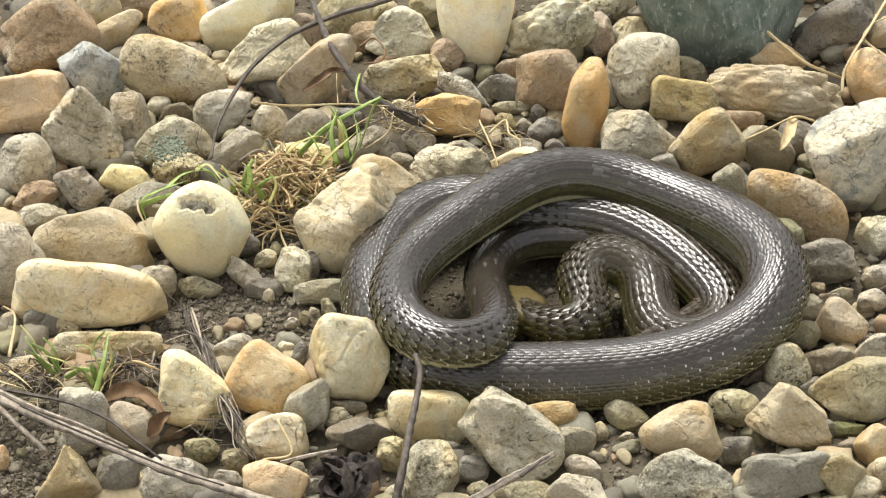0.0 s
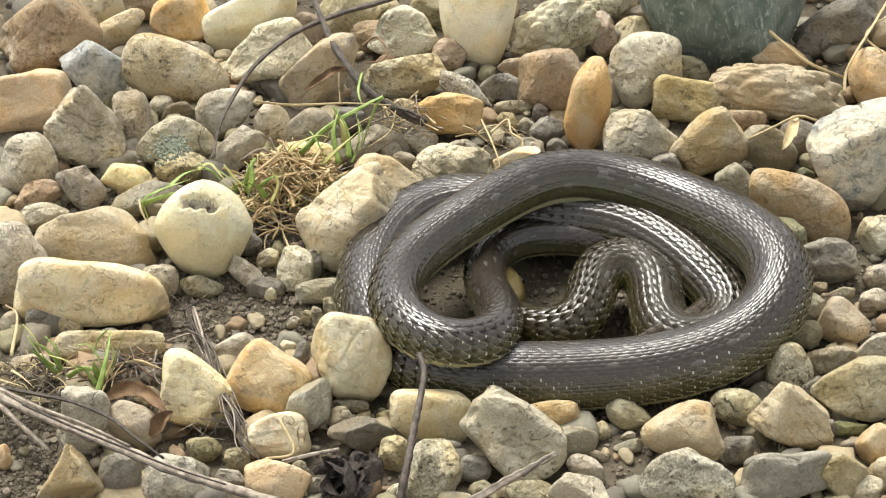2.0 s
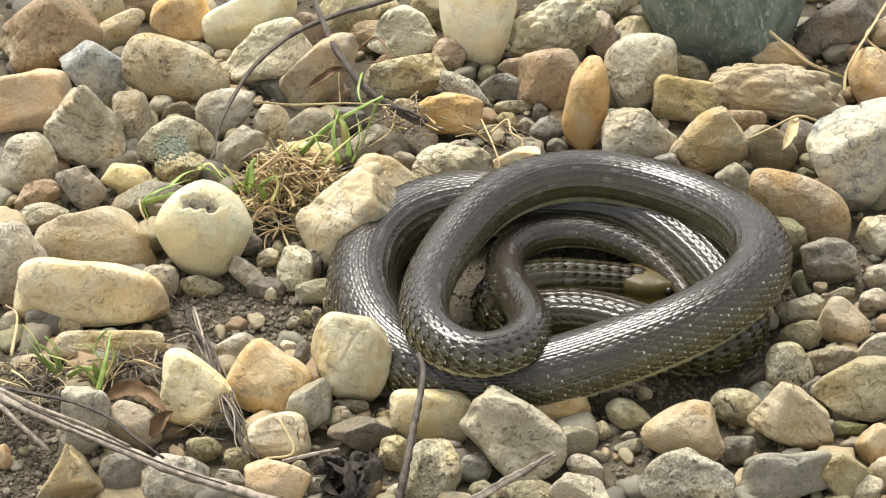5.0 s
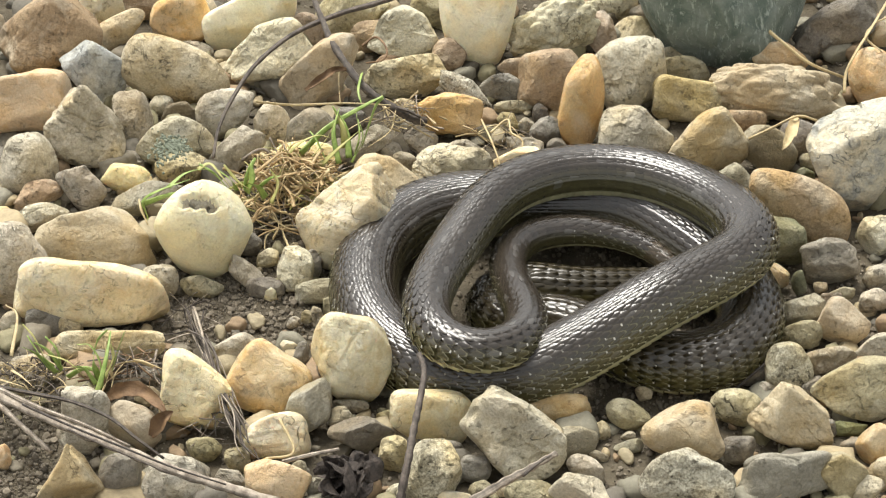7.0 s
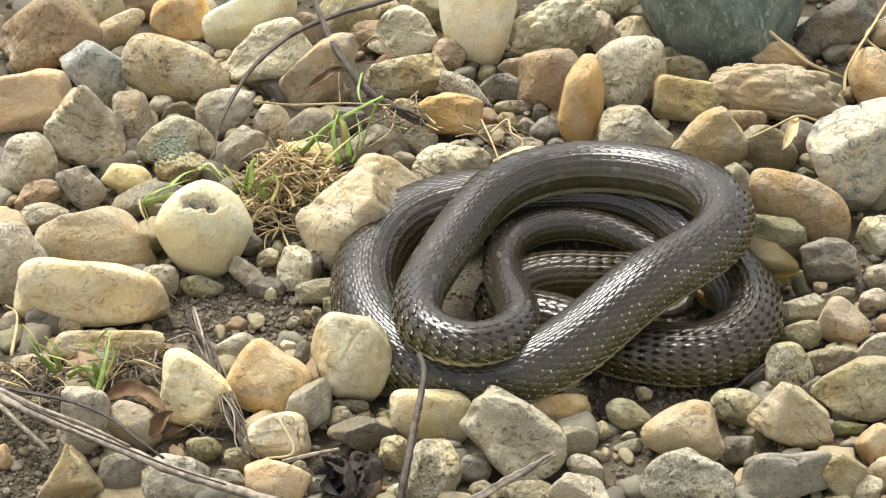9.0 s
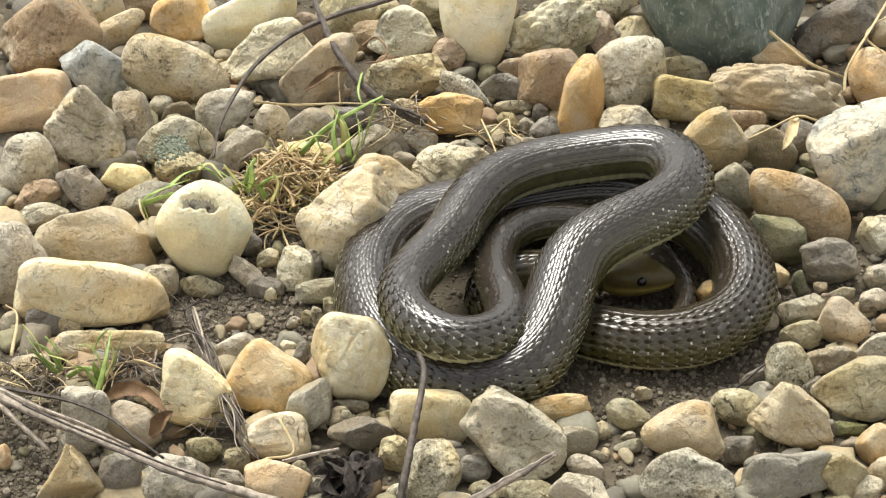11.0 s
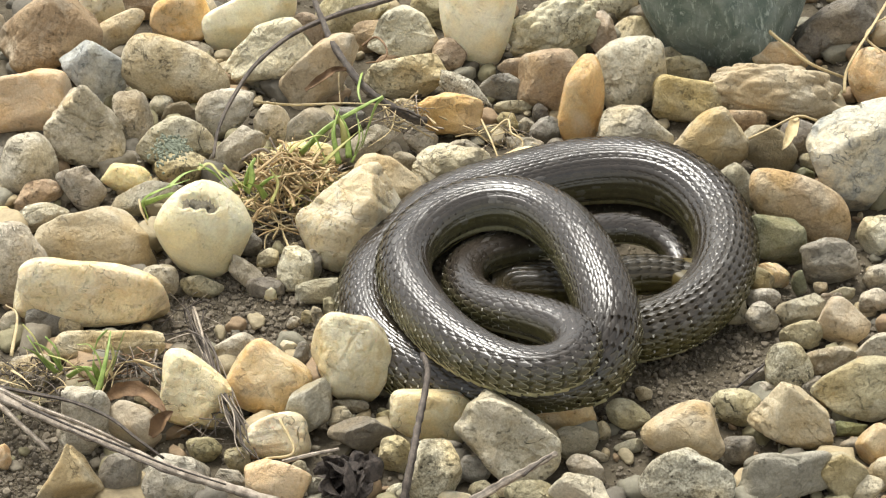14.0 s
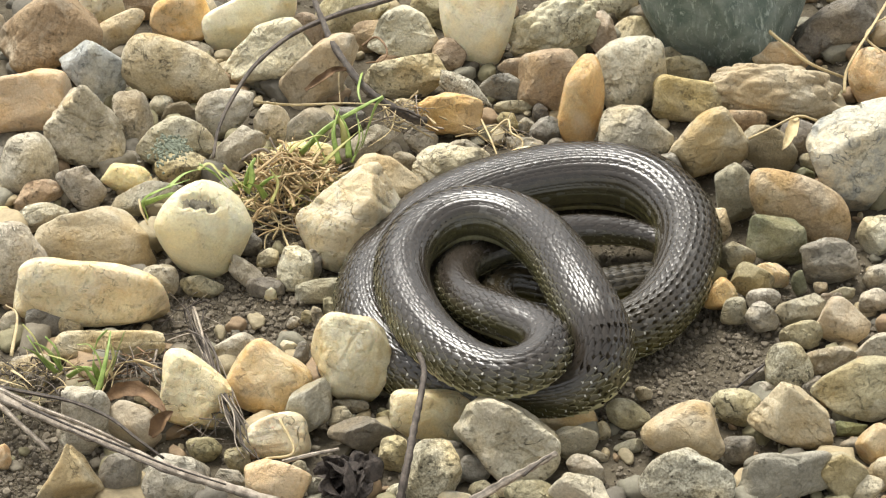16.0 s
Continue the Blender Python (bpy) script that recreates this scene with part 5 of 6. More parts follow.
def skin_mat(name, dark):
    n = Nodes(name)
    tc = n.add("ShaderNodeTexCoord")
    sep = n.add("ShaderNodeSeparateXYZ", Vector=tc.outputs["Object"])
    low = n.mix(n.band(sep.outputs["Z"], 0.85, 0.25), dark, (0.062, 0.058, 0.028))
    n.put(n.bsdf, "Base Color", n.mix(n.band(sep.outputs["Z"], -0.43, -0.50), low, (0.34, 0.31, 0.18)))
    n.put(n.bsdf, "Roughness", 0.45)
    return n.mat


def skin_stage(f):
    """The scales and the skin between them, from the trunk (0) to the more olive neck (1)."""
    def tone(a, b):
        return tuple(p + (q - p) * f for p, q in zip(a, b))

    name = ("trunk", "shoulder", "nape", "neck")[round(f * 3)]
    # lower gloss and a fainter net dim the neck like shade inside the coils
    return [snake_mat("snake_scales_" + name, (tone((0.0185, 0.0148, 0.0113), (0.022, 0.0175, 0.010)), tone((0.040, 0.0325, 0.0255), (0.042, 0.034, 0.019))),
                      (tone((0.034, 0.031, 0.0135), (0.046, 0.040, 0.012)), tone((0.068, 0.062, 0.026), (0.084, 0.074, 0.022))), 0.72 - 0.24 * f, 0.42 - 0.12 * f),
            skin_mat("snake_skin_" + name, tone((0.024, 0.019, 0.014), (0.034, 0.029, 0.015)))]


def ring_mesh(mats_of_ring, rows):
    """One ring of the body, of radius 1 and pitch 1 along y: skin, two staggered rows of overlapping scales and a belly plate."""
    verts, faces, mats, tones, rims = [], [], [], [], []
    rng = random.Random(7)
    count = 48
    stations = [(-0.98, 0.925), (-0.5, 0.968), (0.0, 0.977), (0.5, 0.968), (0.98, 0.925)]

    def round_at(a, r, y):
        """A loaf: a slightly roofed back, full flanks and a flat belly that meets them in a corner."""
        c, t = math.cos(a), math.sin(a)
        wide = 1.0 - 0.07 * max(0.0, c) ** 2 * abs(t) ** 0.5
        return (r * t * wide * (1.02 if c < 0 else 1.0 + 0.02 * (1 - c)), y, r * (c if c > 0 else -0.78 * min(1.0, abs(c) * 1.35) ** 0.9))

    for y, r in stations:
        for k in range(count):
            a = 2 * math.pi * k / count
            verts.append(round_at(a, r, y))
    for j in range(len(stations) - 1):
        for k in range(count):
            faces.append((j * count + k, j * count + (k + 1) % count, (j + 1) * count + (k + 1) % count, (j + 1) * count + k))
            mats.append(1)
            tones.append(0.5)
            rims.append(0.0)
    reach = radians(111)
    step = 2 * reach / rows
    # u across, v along (towards the head is positive), height of the rim
    outline = [(0.00, 1.00, 0.972), (0.42, 0.64, 0.981), (0.60, 0.04, 0.986), (0.50, -0.48, 0.993), (0.18, -1.00, 1.000), (-0.18, -1.00, 1.000),
               (-0.50, -0.48, 0.993), (-0.60, 0.04, 0.986), (-0.42, 0.64, 0.981)]
    m = len(outline)
    for row in (0, 1):
        for k in range(rows + 1 - row):
            mid = -reach + (k + 0.5 * row) * step
            base = len(verts)
            y0 = 0.5 * row - 0.25
            tone = rng.random()

            def place(u, v, r):
                a = mid + u * step
                verts.append(round_at(a, r, y0 + v))

            place(0, -0.02, 1.010)
            for u, v, r in outline:
                place(u * 0.86, v * 0.88, 1.002 - 0.006 * v)
            for u, v, r in outline:
                place(u, v, r)
            # the root of the scale grows out of the skin
            root = (3 if y0 + 0.66 > 0.3 else 2) * count + int(round(mid / (2 * math.pi) * count)) % count
            rim = [root] + [base + 1 + m + i for i in range(1, m)]
            for i in range(m):
                j = (i + 1) % m
                faces.append((base, base + 1 + i, base + 1 + j))
                faces.append((base + 1 + i, rim[i], rim[j], base + 1 + j))
                mats += [0, 0]
                tones += [tone, tone]
                rims += [0.0, 1.0 if i == 4 else 0.85 if i in (3, 5) else 0.7 if i in (2, 6) else 0.0]
    base = len(verts)
    arc = 14
    for v, r in ((0.0, 0.995), (-0.70, 1.018), (-0.74, 0.97)):
        for k in range(arc + 1):
            a = reach + (2 * math.pi - 2 * reach) * k / arc
            verts.append(round_at(a, r, v))
    front = [3 * count + int(round((reach + (2 * math.pi - 2 * reach) * k / arc) / (2 * math.pi) * count)) % count for k in range(arc + 1)]
    grid = [front] + [[base + j * (arc + 1) + k for k in range(arc + 1)] for j in range(3)]
    for j in range(3):
        for k in range(arc):
            faces.append((grid[j][k], grid[j][k + 1], grid[j + 1][k + 1], grid[j + 1][k]))
            mats.append(0)
            tones.append(0.5)
            rims.append(0.0)
    used = sorted({i for f in faces for i in f})
    slot = {old: i for i, old in enumerate(used)}
    faces = [tuple(dict.fromkeys(slot[i] for i in f)) for f in faces]
    me = mesh_of("body_ring", [verts[i] for i in used], faces, mats_of_ring)
    me.polygons.foreach_set("material_index", mats)
    tone = me.attributes.new("tone", "FLOAT", "FACE")
    tone.data.foreach_set("value", tones)
    rim = me.attributes.new("rim", "FLOAT", "FACE")
    rim.data.foreach_set("value", rims)
    return me


def girth(u):
    """The body's radius in metres from the tail tip (0) to the neck (1)."""
    marks = [(0, 0.0014), (0.015, 0.0033), (0.03, 0.0047), (0.05, 0.0066), (0.08, 0.0088), (0.12, 0.0103), (0.16, 0.0113), (0.22, 0.0128), (0.30, 0.0146), (0.36, 0.0151),
             (0.42, 0.0162), (0.46, 0.0174), (0.50, 0.0182), (0.62, 0.0190), (0.74, 0.0196), (0.82, 0.0176), (0.88, 0.0157), (0.94, 0.0137), (0.985, 0.0110), (0.992, 0.0102), (1.0, 0.0084)]
    return float(np.interp(u, [m[0] for m in marks], [m[1] for m in marks]))


def head_mesh():
    """The head, snout towards y: a narrow neck, wide jaw, flat crown, brow ridges and a blunt snout."""
    dirs, faces = BALLS[5]
    t = dirs[:, 1]
    wide = np.interp(t, [-1, -0.7, -0.25, 0.3, 0.75, 1], [0.0112, 0.0120, 0.0144, 0.0124, 0.0096, 0.0078])
    high = np.interp(t, [-1, -0.5, 0.1, 0.7, 1], [0.0104, 0.0110, 0.0106, 0.0084, 0.0068])
    x = np.sign(dirs[:, 0]) * np.abs(dirs[:, 0]) ** 0.8 * wide
    z = np.sign(dirs[:, 2]) * np.abs(dirs[:, 2]) ** 0.8 * high
    z = np.where(z > 0.0074, 0.0074 + (z - 0.0074) * 0.6, z)
    side = np.abs(x) / 0.0112
    z += 0.0011 * np.exp(-((t - 0.32) / 0.16) ** 2 - ((side - 0.8) / 0.22) ** 2) * (dirs[:, 2] > 0.1)
    x -= np.sign(x) * 0.0007 * np.exp(-((z + 0.0012) / 0.0006) ** 2) * (t > -0.3)
    return mesh_of("head", np.stack([x, t * 0.026, z], axis=1), faces, [HEAD])


def head_mat():
    n = Nodes("snake_head")
    tc = n.add("ShaderNodeTexCoord")
    sep = n.add("ShaderNodeSeparateXYZ", Vector=tc.outputs["Object"])
    k = n.noise(tc.outputs["Object"], 0.004, 3)
    top = n.mix(k, (0.050, 0.038, 0.012), (0.115, 0.086, 0.028))
    lip = n.mix(k, (0.17, 0.125, 0.028), (0.28, 0.21, 0.055))
    n.put(n.bsdf, "Base Color", n.mix(n.band(sep.outputs["Z"], 0.0012, -0.0018), top, lip))
    n.put(n.bsdf, "Roughness", 0.42)
    n.put(n.bsdf, "Specular IOR Level", 0.3)
    n.bump(n.add("ShaderNodeTexVoronoi", Vector=tc.outputs["Object"], Scale=190.0).outputs["Distance"], 0.35, 0.0007)
    return n.mat


HEAD = head_mat()
EYE_MAT = plain_mat("snake_eye", (0.006, 0.005, 0.004), (0.012, 0.010, 0.007), 0.08, 0.004, 0.0)


def build_snake():
    root = new("snake")
    tagged(root, "dark glossy brown-black snake coiled on the stones, writhing slowly", "snake")
    skins = [skin_stage(k / 3) for k in range(4)]
    skins.append([snake_mat("snake_scales_tail", ((0.036, 0.027, 0.018), (0.066, 0.050, 0.032)), ((0.055, 0.042, 0.022), (0.090, 0.068, 0.036)), 0.6, 0.15),
                  skin_mat("snake_skin_tail", (0.06, 0.045, 0.028))])
    meshes, rings = {}, []
    for i in range(RINGS):
        r = girth((i + 0.5) / RINGS)
        skin = 4 if i < 0.05 * RINGS else int(np.clip((i / RINGS - 0.70) / 0.07, 0, 3))
        key = (skin, 17 if r > 0.0165 else 14 if r > 0.0132 else 11 if r > 0.0085 else 8)
        if key not in meshes:
            meshes[key] = ring_mesh(skins[skin], key[1])
        ob = new("body_ring", meshes[key])
        ob.scale = (r, SPACING * (0.5 + 0.5 * min(1.0, r / 0.011)), r)
        ob.parent = root
        rings.append(ob)
    head = new("head", head_mesh())
    head.parent = root
    head["label"] = "brown head with yellow lips"
    for side in (-1, 1):
        dirs, faces = BALLS[3]
        eye = new("eye", mesh_of("eye", dirs * 0.0029, faces, [EYE_MAT]))
        eye.parent = head
        eye.location = (side * 0.0100, 0.0090, 0.0034)
        eye["label"] = "round shiny dark eye"
    return rings, head


COILS = {}


def coil(t, tail, loop, fore):
    """The snake's midline at t seconds, tail tip to snout, as x, y, z in centimetres."""
    COILS[t] = np.array(tail + loop + fore, dtype=float).reshape(-1, 3) * 0.01


def smooth_in_time(times, values, t):
    """Monotone cubic through the poses, so that nothing overshoots between them."""
    times = np.array(times)
    h = np.diff(times)
    shape = (-1,) + (1,) * (values.ndim - 1)
    d = np.diff(values, axis=0) / h.reshape(shape)
    m = np.zeros_like(values)
    same = d[1:] * d[:-1] > 0
    m[1:-1] = np.where(same, 2 * d[1:] * d[:-1] / np.where(same, d[1:] + d[:-1], 1), 0)
    k = int(np.clip(np.searchsorted(times, t, side="right") - 1, 0, len(h) - 1))
    s = (t - times[k]) / h[k]
    return ((1 + 2 * s) * (1 - s) ** 2 * values[k] + s * (1 - s) ** 2 * h[k] * m[k]
            + s * s * (3 - 2 * s) * values[k + 1] + s * s * (s - 1) * h[k] * m[k + 1])


def midline(points, count):
    """An even row of points along a rounded curve through the given ones."""
    p = np.vstack([2 * points[0] - points[1], points, 2 * points[-1] - points[-2]])
    knots = np.concatenate([[0], np.cumsum(np.sqrt(np.linalg.norm(np.diff(p, axis=0), axis=1)) + 1e-6)])
    fine = []
    for i in range(1, len(p) - 2):
        t0, t1, t2, t3 = knots[i - 1:i + 3]
        for t in np.linspace(t1, t2, 14, endpoint=False):
            a1 = (t1 - t) / (t1 - t0) * p[i - 1] + (t - t0) / (t1 - t0) * p[i]
            a2 = (t2 - t) / (t2 - t1) * p[i] + (t - t1) / (t2 - t1) * p[i + 1]
            a3 = (t3 - t) / (t3 - t2) * p[i + 1] + (t - t2) / (t3 - t2) * p[i + 2]
            b1 = (t2 - t) / (t2 - t0) * a1 + (t - t0) / (t2 - t0) * a2
            b2 = (t3 - t) / (t3 - t1) * a2 + (t - t1) / (t3 - t1) * a3
            fine.append((t2 - t) / (t2 - t1) * b1 + (t - t1) / (t2 - t1) * b2)
    fine.append(points[-1])
    fine = np.array(fine)
    for _ in range(2):
        s = np.concatenate([[0], np.cumsum(np.linalg.norm(np.diff(fine, axis=0), axis=1))])
        even = np.linspace(0, s[-1], count)
        fine = np.stack([np.interp(even, s, fine[:, c]) for c in range(3)], axis=1)
        for _ in range(6):
            fine[1:-1] += 0.5 * ((fine[:-2] + fine[2:]) / 2 - fine[1:-1])
    return fine, s[-1]


def standing(p, along):
    """A pose at p with its y axis along the body and its back up, rolled away from the camera, more where raised, so
    that the belly edge shows in view.
    """
    y = Vector(along).normalized()
    view_roll = radians(4 + 12 * min(1.0, max(0.0, (p[2] - 0.018) / 0.026)))
    x = y.cross(Vector((0, math.sin(view_roll), math.cos(view_roll))))
    x = x.normalized() if x.length > 1e-4 else Vector((1, 0, 0))
    z = x.cross(y)
    m = Matrix((x, y, z)).transposed().to_4x4()
    m.translation = Vector(p)
    return m


coil(0,
     [9.71, -11.15, 2.6, 11.78, -9.61, 2.4, 14.09, -7.51, 1.9, 15.25, -5.05, 1.2, 12.93, -2.12, 1.2, 9.15, -0.87, 1.4, 4.18, -1.11, 1.6, 2.22, -5.01, 2.2],
     [3.07, -9.68, 3.4, 1.96, -13.15, 4.4, -0.42, -13.37, 4.6, -2.37, -11.04, 4.6, -2.42, -7.57, 4.4, -0.74, -4.71, 4.4, 2.07, -2.01, 4.6, 4.64, 0.51, 4.6, 7.57, 1.93, 4.2, 10.46, 1.61, 3.8, 13.27, 0.22, 3.6, 16.80, -3.01, 4.0, 18.59, -6.63, 4.0, 17.03, -10.14, 3.0, 12.54, -12.19, 2.2, 8.02, -12.51, 1.8, 2.90, -12.54, 1.7, -1.49, -11.31, 1.6, -3.60, -6.93, 1.6, -3.15, -1.86, 1.6, -0.78, 1.41, 1.6, 2.14, 2.08, 1.6],
     [5.35, 0.93, 1.7, 9.52, 0.41, 1.8, 12.75, -1.98, 1.7, 14.97, -5.17, 1.6, 16.28, -7.64, 1.4, 14.94, -9.27, 1.2, 12.74, -9.96, 1.2, 11.12, -8.57, 1.4, 11.86, -5.96, 2.2, 10.05, -4.01, 3.0, 7.53, -4.50, 3.0, 7.59, -7.13, 2.8, 8.90, -9.00, 2.8, 6.88, -9.92, 2.6, 4.80, -8.55, 2.0, 3.79, -5.28, 1.2])
coil(1,
     [9.87, -11.15, 2.6, 11.93, -9.61, 2.4, 14.25, -7.60, 1.9, 15.25, -5.05, 1.2, 12.93, -2.12, 1.2, 9.15, -0.87, 1.4, 3.71, -1.11, 1.6, 2.06, -5.01, 2.2],
     [3.37, -9.59, 3.4, 2.26, -13.15, 4.4, -0.12, -13.37, 4.6, -2.37, -11.04, 4.6, -2.57, -7.57, 4.4, -0.90, -4.71, 4.4, 2.07, -2.01, 4.6, 4.80, 0.40, 4.6, 7.56, 1.67, 4.2, 10.45, 1.40, 3.8, 13.42, 0.12, 3.6, 16.79, -3.16, 4.0, 18.65, -6.63, 4.0, 17.13, -10.14, 3.0, 12.69, -12.19, 2.2, 8.17, -12.51, 1.8, 3.05, -12.54, 1.7, -1.49, -11.31, 1.6, -3.76, -6.93, 1.6, -3.31, -1.86, 1.6, -0.78, 1.41, 1.6, 2.14, 2.08, 1.6],
     [5.51, 0.83, 1.7, 9.67, 0.30, 1.8, 12.90, -2.08, 1.7, 15.09, -5.27, 1.6, 16.44, -7.64, 1.4, 15.09, -9.27, 1.2, 13.20, -9.96, 1.2, 11.75, -8.34, 1.4, 12.49, -5.72, 2.2, 10.23, -3.53, 3.0, 7.84, -4.50, 3.0, 7.75, -6.89, 2.8, 9.22, -8.77, 2.6, 6.89, -9.92, 2.4, 4.75, -7.86, 1.8, 6.34, -4.09, 1.0])
coil(2,
     [9.87, -11.15, 2.6, 11.95, -9.37, 2.4, 14.41, -7.56, 1.9, 15.25, -5.05, 1.2, 12.93, -2.12, 1.2, 9.15, -0.99, 1.5, 3.70, -1.20, 1.8, 2.07, -4.62, 2.2],
     [3.22, -9.77, 3.4, 2.11, -13.15, 4.4, -0.27, -13.37, 4.6, -2.46, -11.04, 4.6, -2.66, -7.57, 4.4, -0.99, -4.86, 4.4, 2.07, -2.01, 4.6, 4.80, 0.40, 4.6, 7.56, 1.67, 4.2, 10.45, 1.40, 3.8, 13.42, 0.12, 3.6, 16.79, -3.16, 4.0, 18.65, -6.63, 4.0, 17.13, -10.14, 3.0, 12.69, -12.19, 2.2, 8.17, -12.51, 1.8, 3.05, -12.54, 1.7, -1.49, -11.40, 1.6, -4.00, -6.93, 1.6, -3.47, -1.86, 1.6, -0.87, 1.52, 1.6, 2.14, 2.08, 1.6],
     [5.51, 0.83, 1.7, 9.67, 0.30, 1.8, 12.90, -2.08, 1.7, 15.09, -5.27, 1.6, 16.44, -7.64, 1.4, 14.94, -9.27, 1.2, 12.89, -9.96, 1.2, 11.28, -8.57, 1.4, 12.17, -5.96, 2.2, 10.23, -3.78, 2.8, 8.16, -4.75, 2.6, 8.20, -7.61, 2.4, 7.53, -9.24, 2.2, 5.09, -9.16, 1.8, 2.62, -6.11, 1.3, 3.82, -3.81, 1.3])
coil(2.5,
     [9.90, -10.61, 2.4, 12.43, -9.10, 2.4, 14.55, -7.60, 1.9, 15.41, -5.05, 1.2, 11.60, -2.59, 1.8, 7.51, -1.21, 2.3, 3.35, -2.57, 2.4, 2.00, -4.85, 2.4],
     [3.37, -9.77, 3.4, 2.26, -13.15, 4.4, -0.27, -13.37, 4.6, -2.46, -11.04, 4.6, -2.66, -7.57, 4.4, -0.99, -4.86, 4.4, 2.07, -2.01, 4.6, 4.80, 0.40, 4.6, 7.56, 1.62, 4.2, 10.45, 1.40, 3.8, 13.43, 0.22, 3.6, 16.64, -3.01, 4.0, 18.59, -6.63, 4.0, 17.13, -10.14, 3.0, 12.78, -12.19, 2.2, 8.27, -12.42, 1.8, 3.14, -12.54, 1.7, -1.49, -11.44, 1.6, -4.22, -6.93, 1.6, -3.63, -1.61, 1.6, -1.00, 1.67, 1.6, 2.14, 2.08, 1.6],
     [5.52, 1.04, 1.7, 9.68, 0.51, 1.8, 12.92, -1.88, 1.7, 15.03, -5.17, 1.6, 16.35, -7.64, 1.4, 14.94, -9.27, 1.2, 12.91, -9.73, 1.2, 11.29, -8.43, 1.4, 11.86, -6.09, 1.9, 10.09, -3.77, 2.3, 8.18, -4.52, 2.2, 7.14, -7.51, 1.9, 5.41, -8.82, 1.5, 3.43, -8.35, 1.0, 2.87, -4.46, 0.9, 5.74, -3.34, 0.9])
coil(3,
     [10.24, -10.16, 2.2, 12.41, -9.28, 2.4, 14.17, -8.45, 2.2, 13.39, -6.69, 1.8, 10.94, -2.83, 2.0, 7.19, -1.23, 2.4, 3.28, -3.20, 2.4, 1.90, -5.83, 2.5],
     [3.68, -9.68, 3.4, 2.55, -13.28, 4.4, -0.12, -13.50, 4.6, -2.22, -11.04, 4.6, -2.42, -7.57, 4.4, -0.59, -4.71, 4.4, 2.23, -2.01, 4.6, 4.80, 0.25, 4.6, 7.56, 1.52, 4.2, 10.45, 1.51, 3.8, 13.27, 0.22, 3.6, 16.50, -2.77, 4.0, 18.50, -6.63, 4.0, 17.03, -10.14, 3.0, 12.86, -11.97, 2.2, 8.33, -12.33, 1.8, 3.20, -12.54, 1.7, -1.49, -11.53, 1.6, -4.41, -6.93, 1.6, -3.80, -1.36, 1.6, -1.10, 1.93, 1.6, 2.14, 2.08, 1.6],
     [5.69, 1.44, 1.7, 9.70, 0.91, 1.8, 12.93, -1.58, 1.7, 14.98, -5.03, 1.6, 16.28, -7.64, 1.4, 14.94, -9.27, 1.2, 13.07, -9.59, 1.2, 11.29, -8.34, 1.4, 10.15, -6.34, 1.5, 8.61, -5.84, 1.6, 7.04, -6.34, 1.5, 5.46, -7.29, 1.3, 3.74, -8.10, 1.1, 2.22, -6.37, 0.9, 3.67, -3.73, 0.9, 9.54, -3.39, 0.9])
coil(3.5,
     [10.57, -9.94, 1.8, 12.41, -9.47, 2.2, 14.04, -8.23, 2.0, 13.42, -6.36, 1.6, 11.26, -2.83, 2.0, 7.20, -1.08, 2.4, 3.50, -3.06, 2.4, 2.36, -6.07, 2.5],
     [4.19, -9.68, 3.4, 3.00, -13.37, 4.4, 0.47, -13.95, 4.6, -1.86, -11.49, 4.6, -2.11, -7.57, 4.4, -0.28, -4.47, 4.4, 2.39, -1.76, 4.6, 4.96, 0.25, 4.6, 7.55, 1.42, 4.2, 10.45, 1.40, 3.8, 12.96, 0.48, 3.6, 16.37, -2.52, 4.0, 18.37, -6.40, 4.0, 16.82, -10.14, 3.0, 12.87, -11.74, 2.2, 8.34, -12.20, 1.8, 3.20, -12.67, 1.7, -1.48, -11.76, 1.6, -4.59, -6.93, 1.6, -3.96, -1.11, 1.6, -1.10, 1.82, 1.6, 2.14, 2.18, 1.6],
     [5.70, 1.80, 1.7, 9.72, 1.27, 1.8, 12.89, -1.23, 1.7, 14.87, -4.79, 1.6, 16.22, -7.64, 1.4, 14.94, -9.27, 1.2, 13.25, -9.27, 1.2, 11.60, -8.34, 1.4, 9.49, -7.14, 1.5, 7.64, -6.82, 1.5, 5.78, -6.92, 1.3, 3.90, -7.77, 1.1, 2.44, -6.37, 0.9, 3.83, -3.39, 0.9, 7.81, -3.10, 0.9, 12.23, -4.36, 0.9])
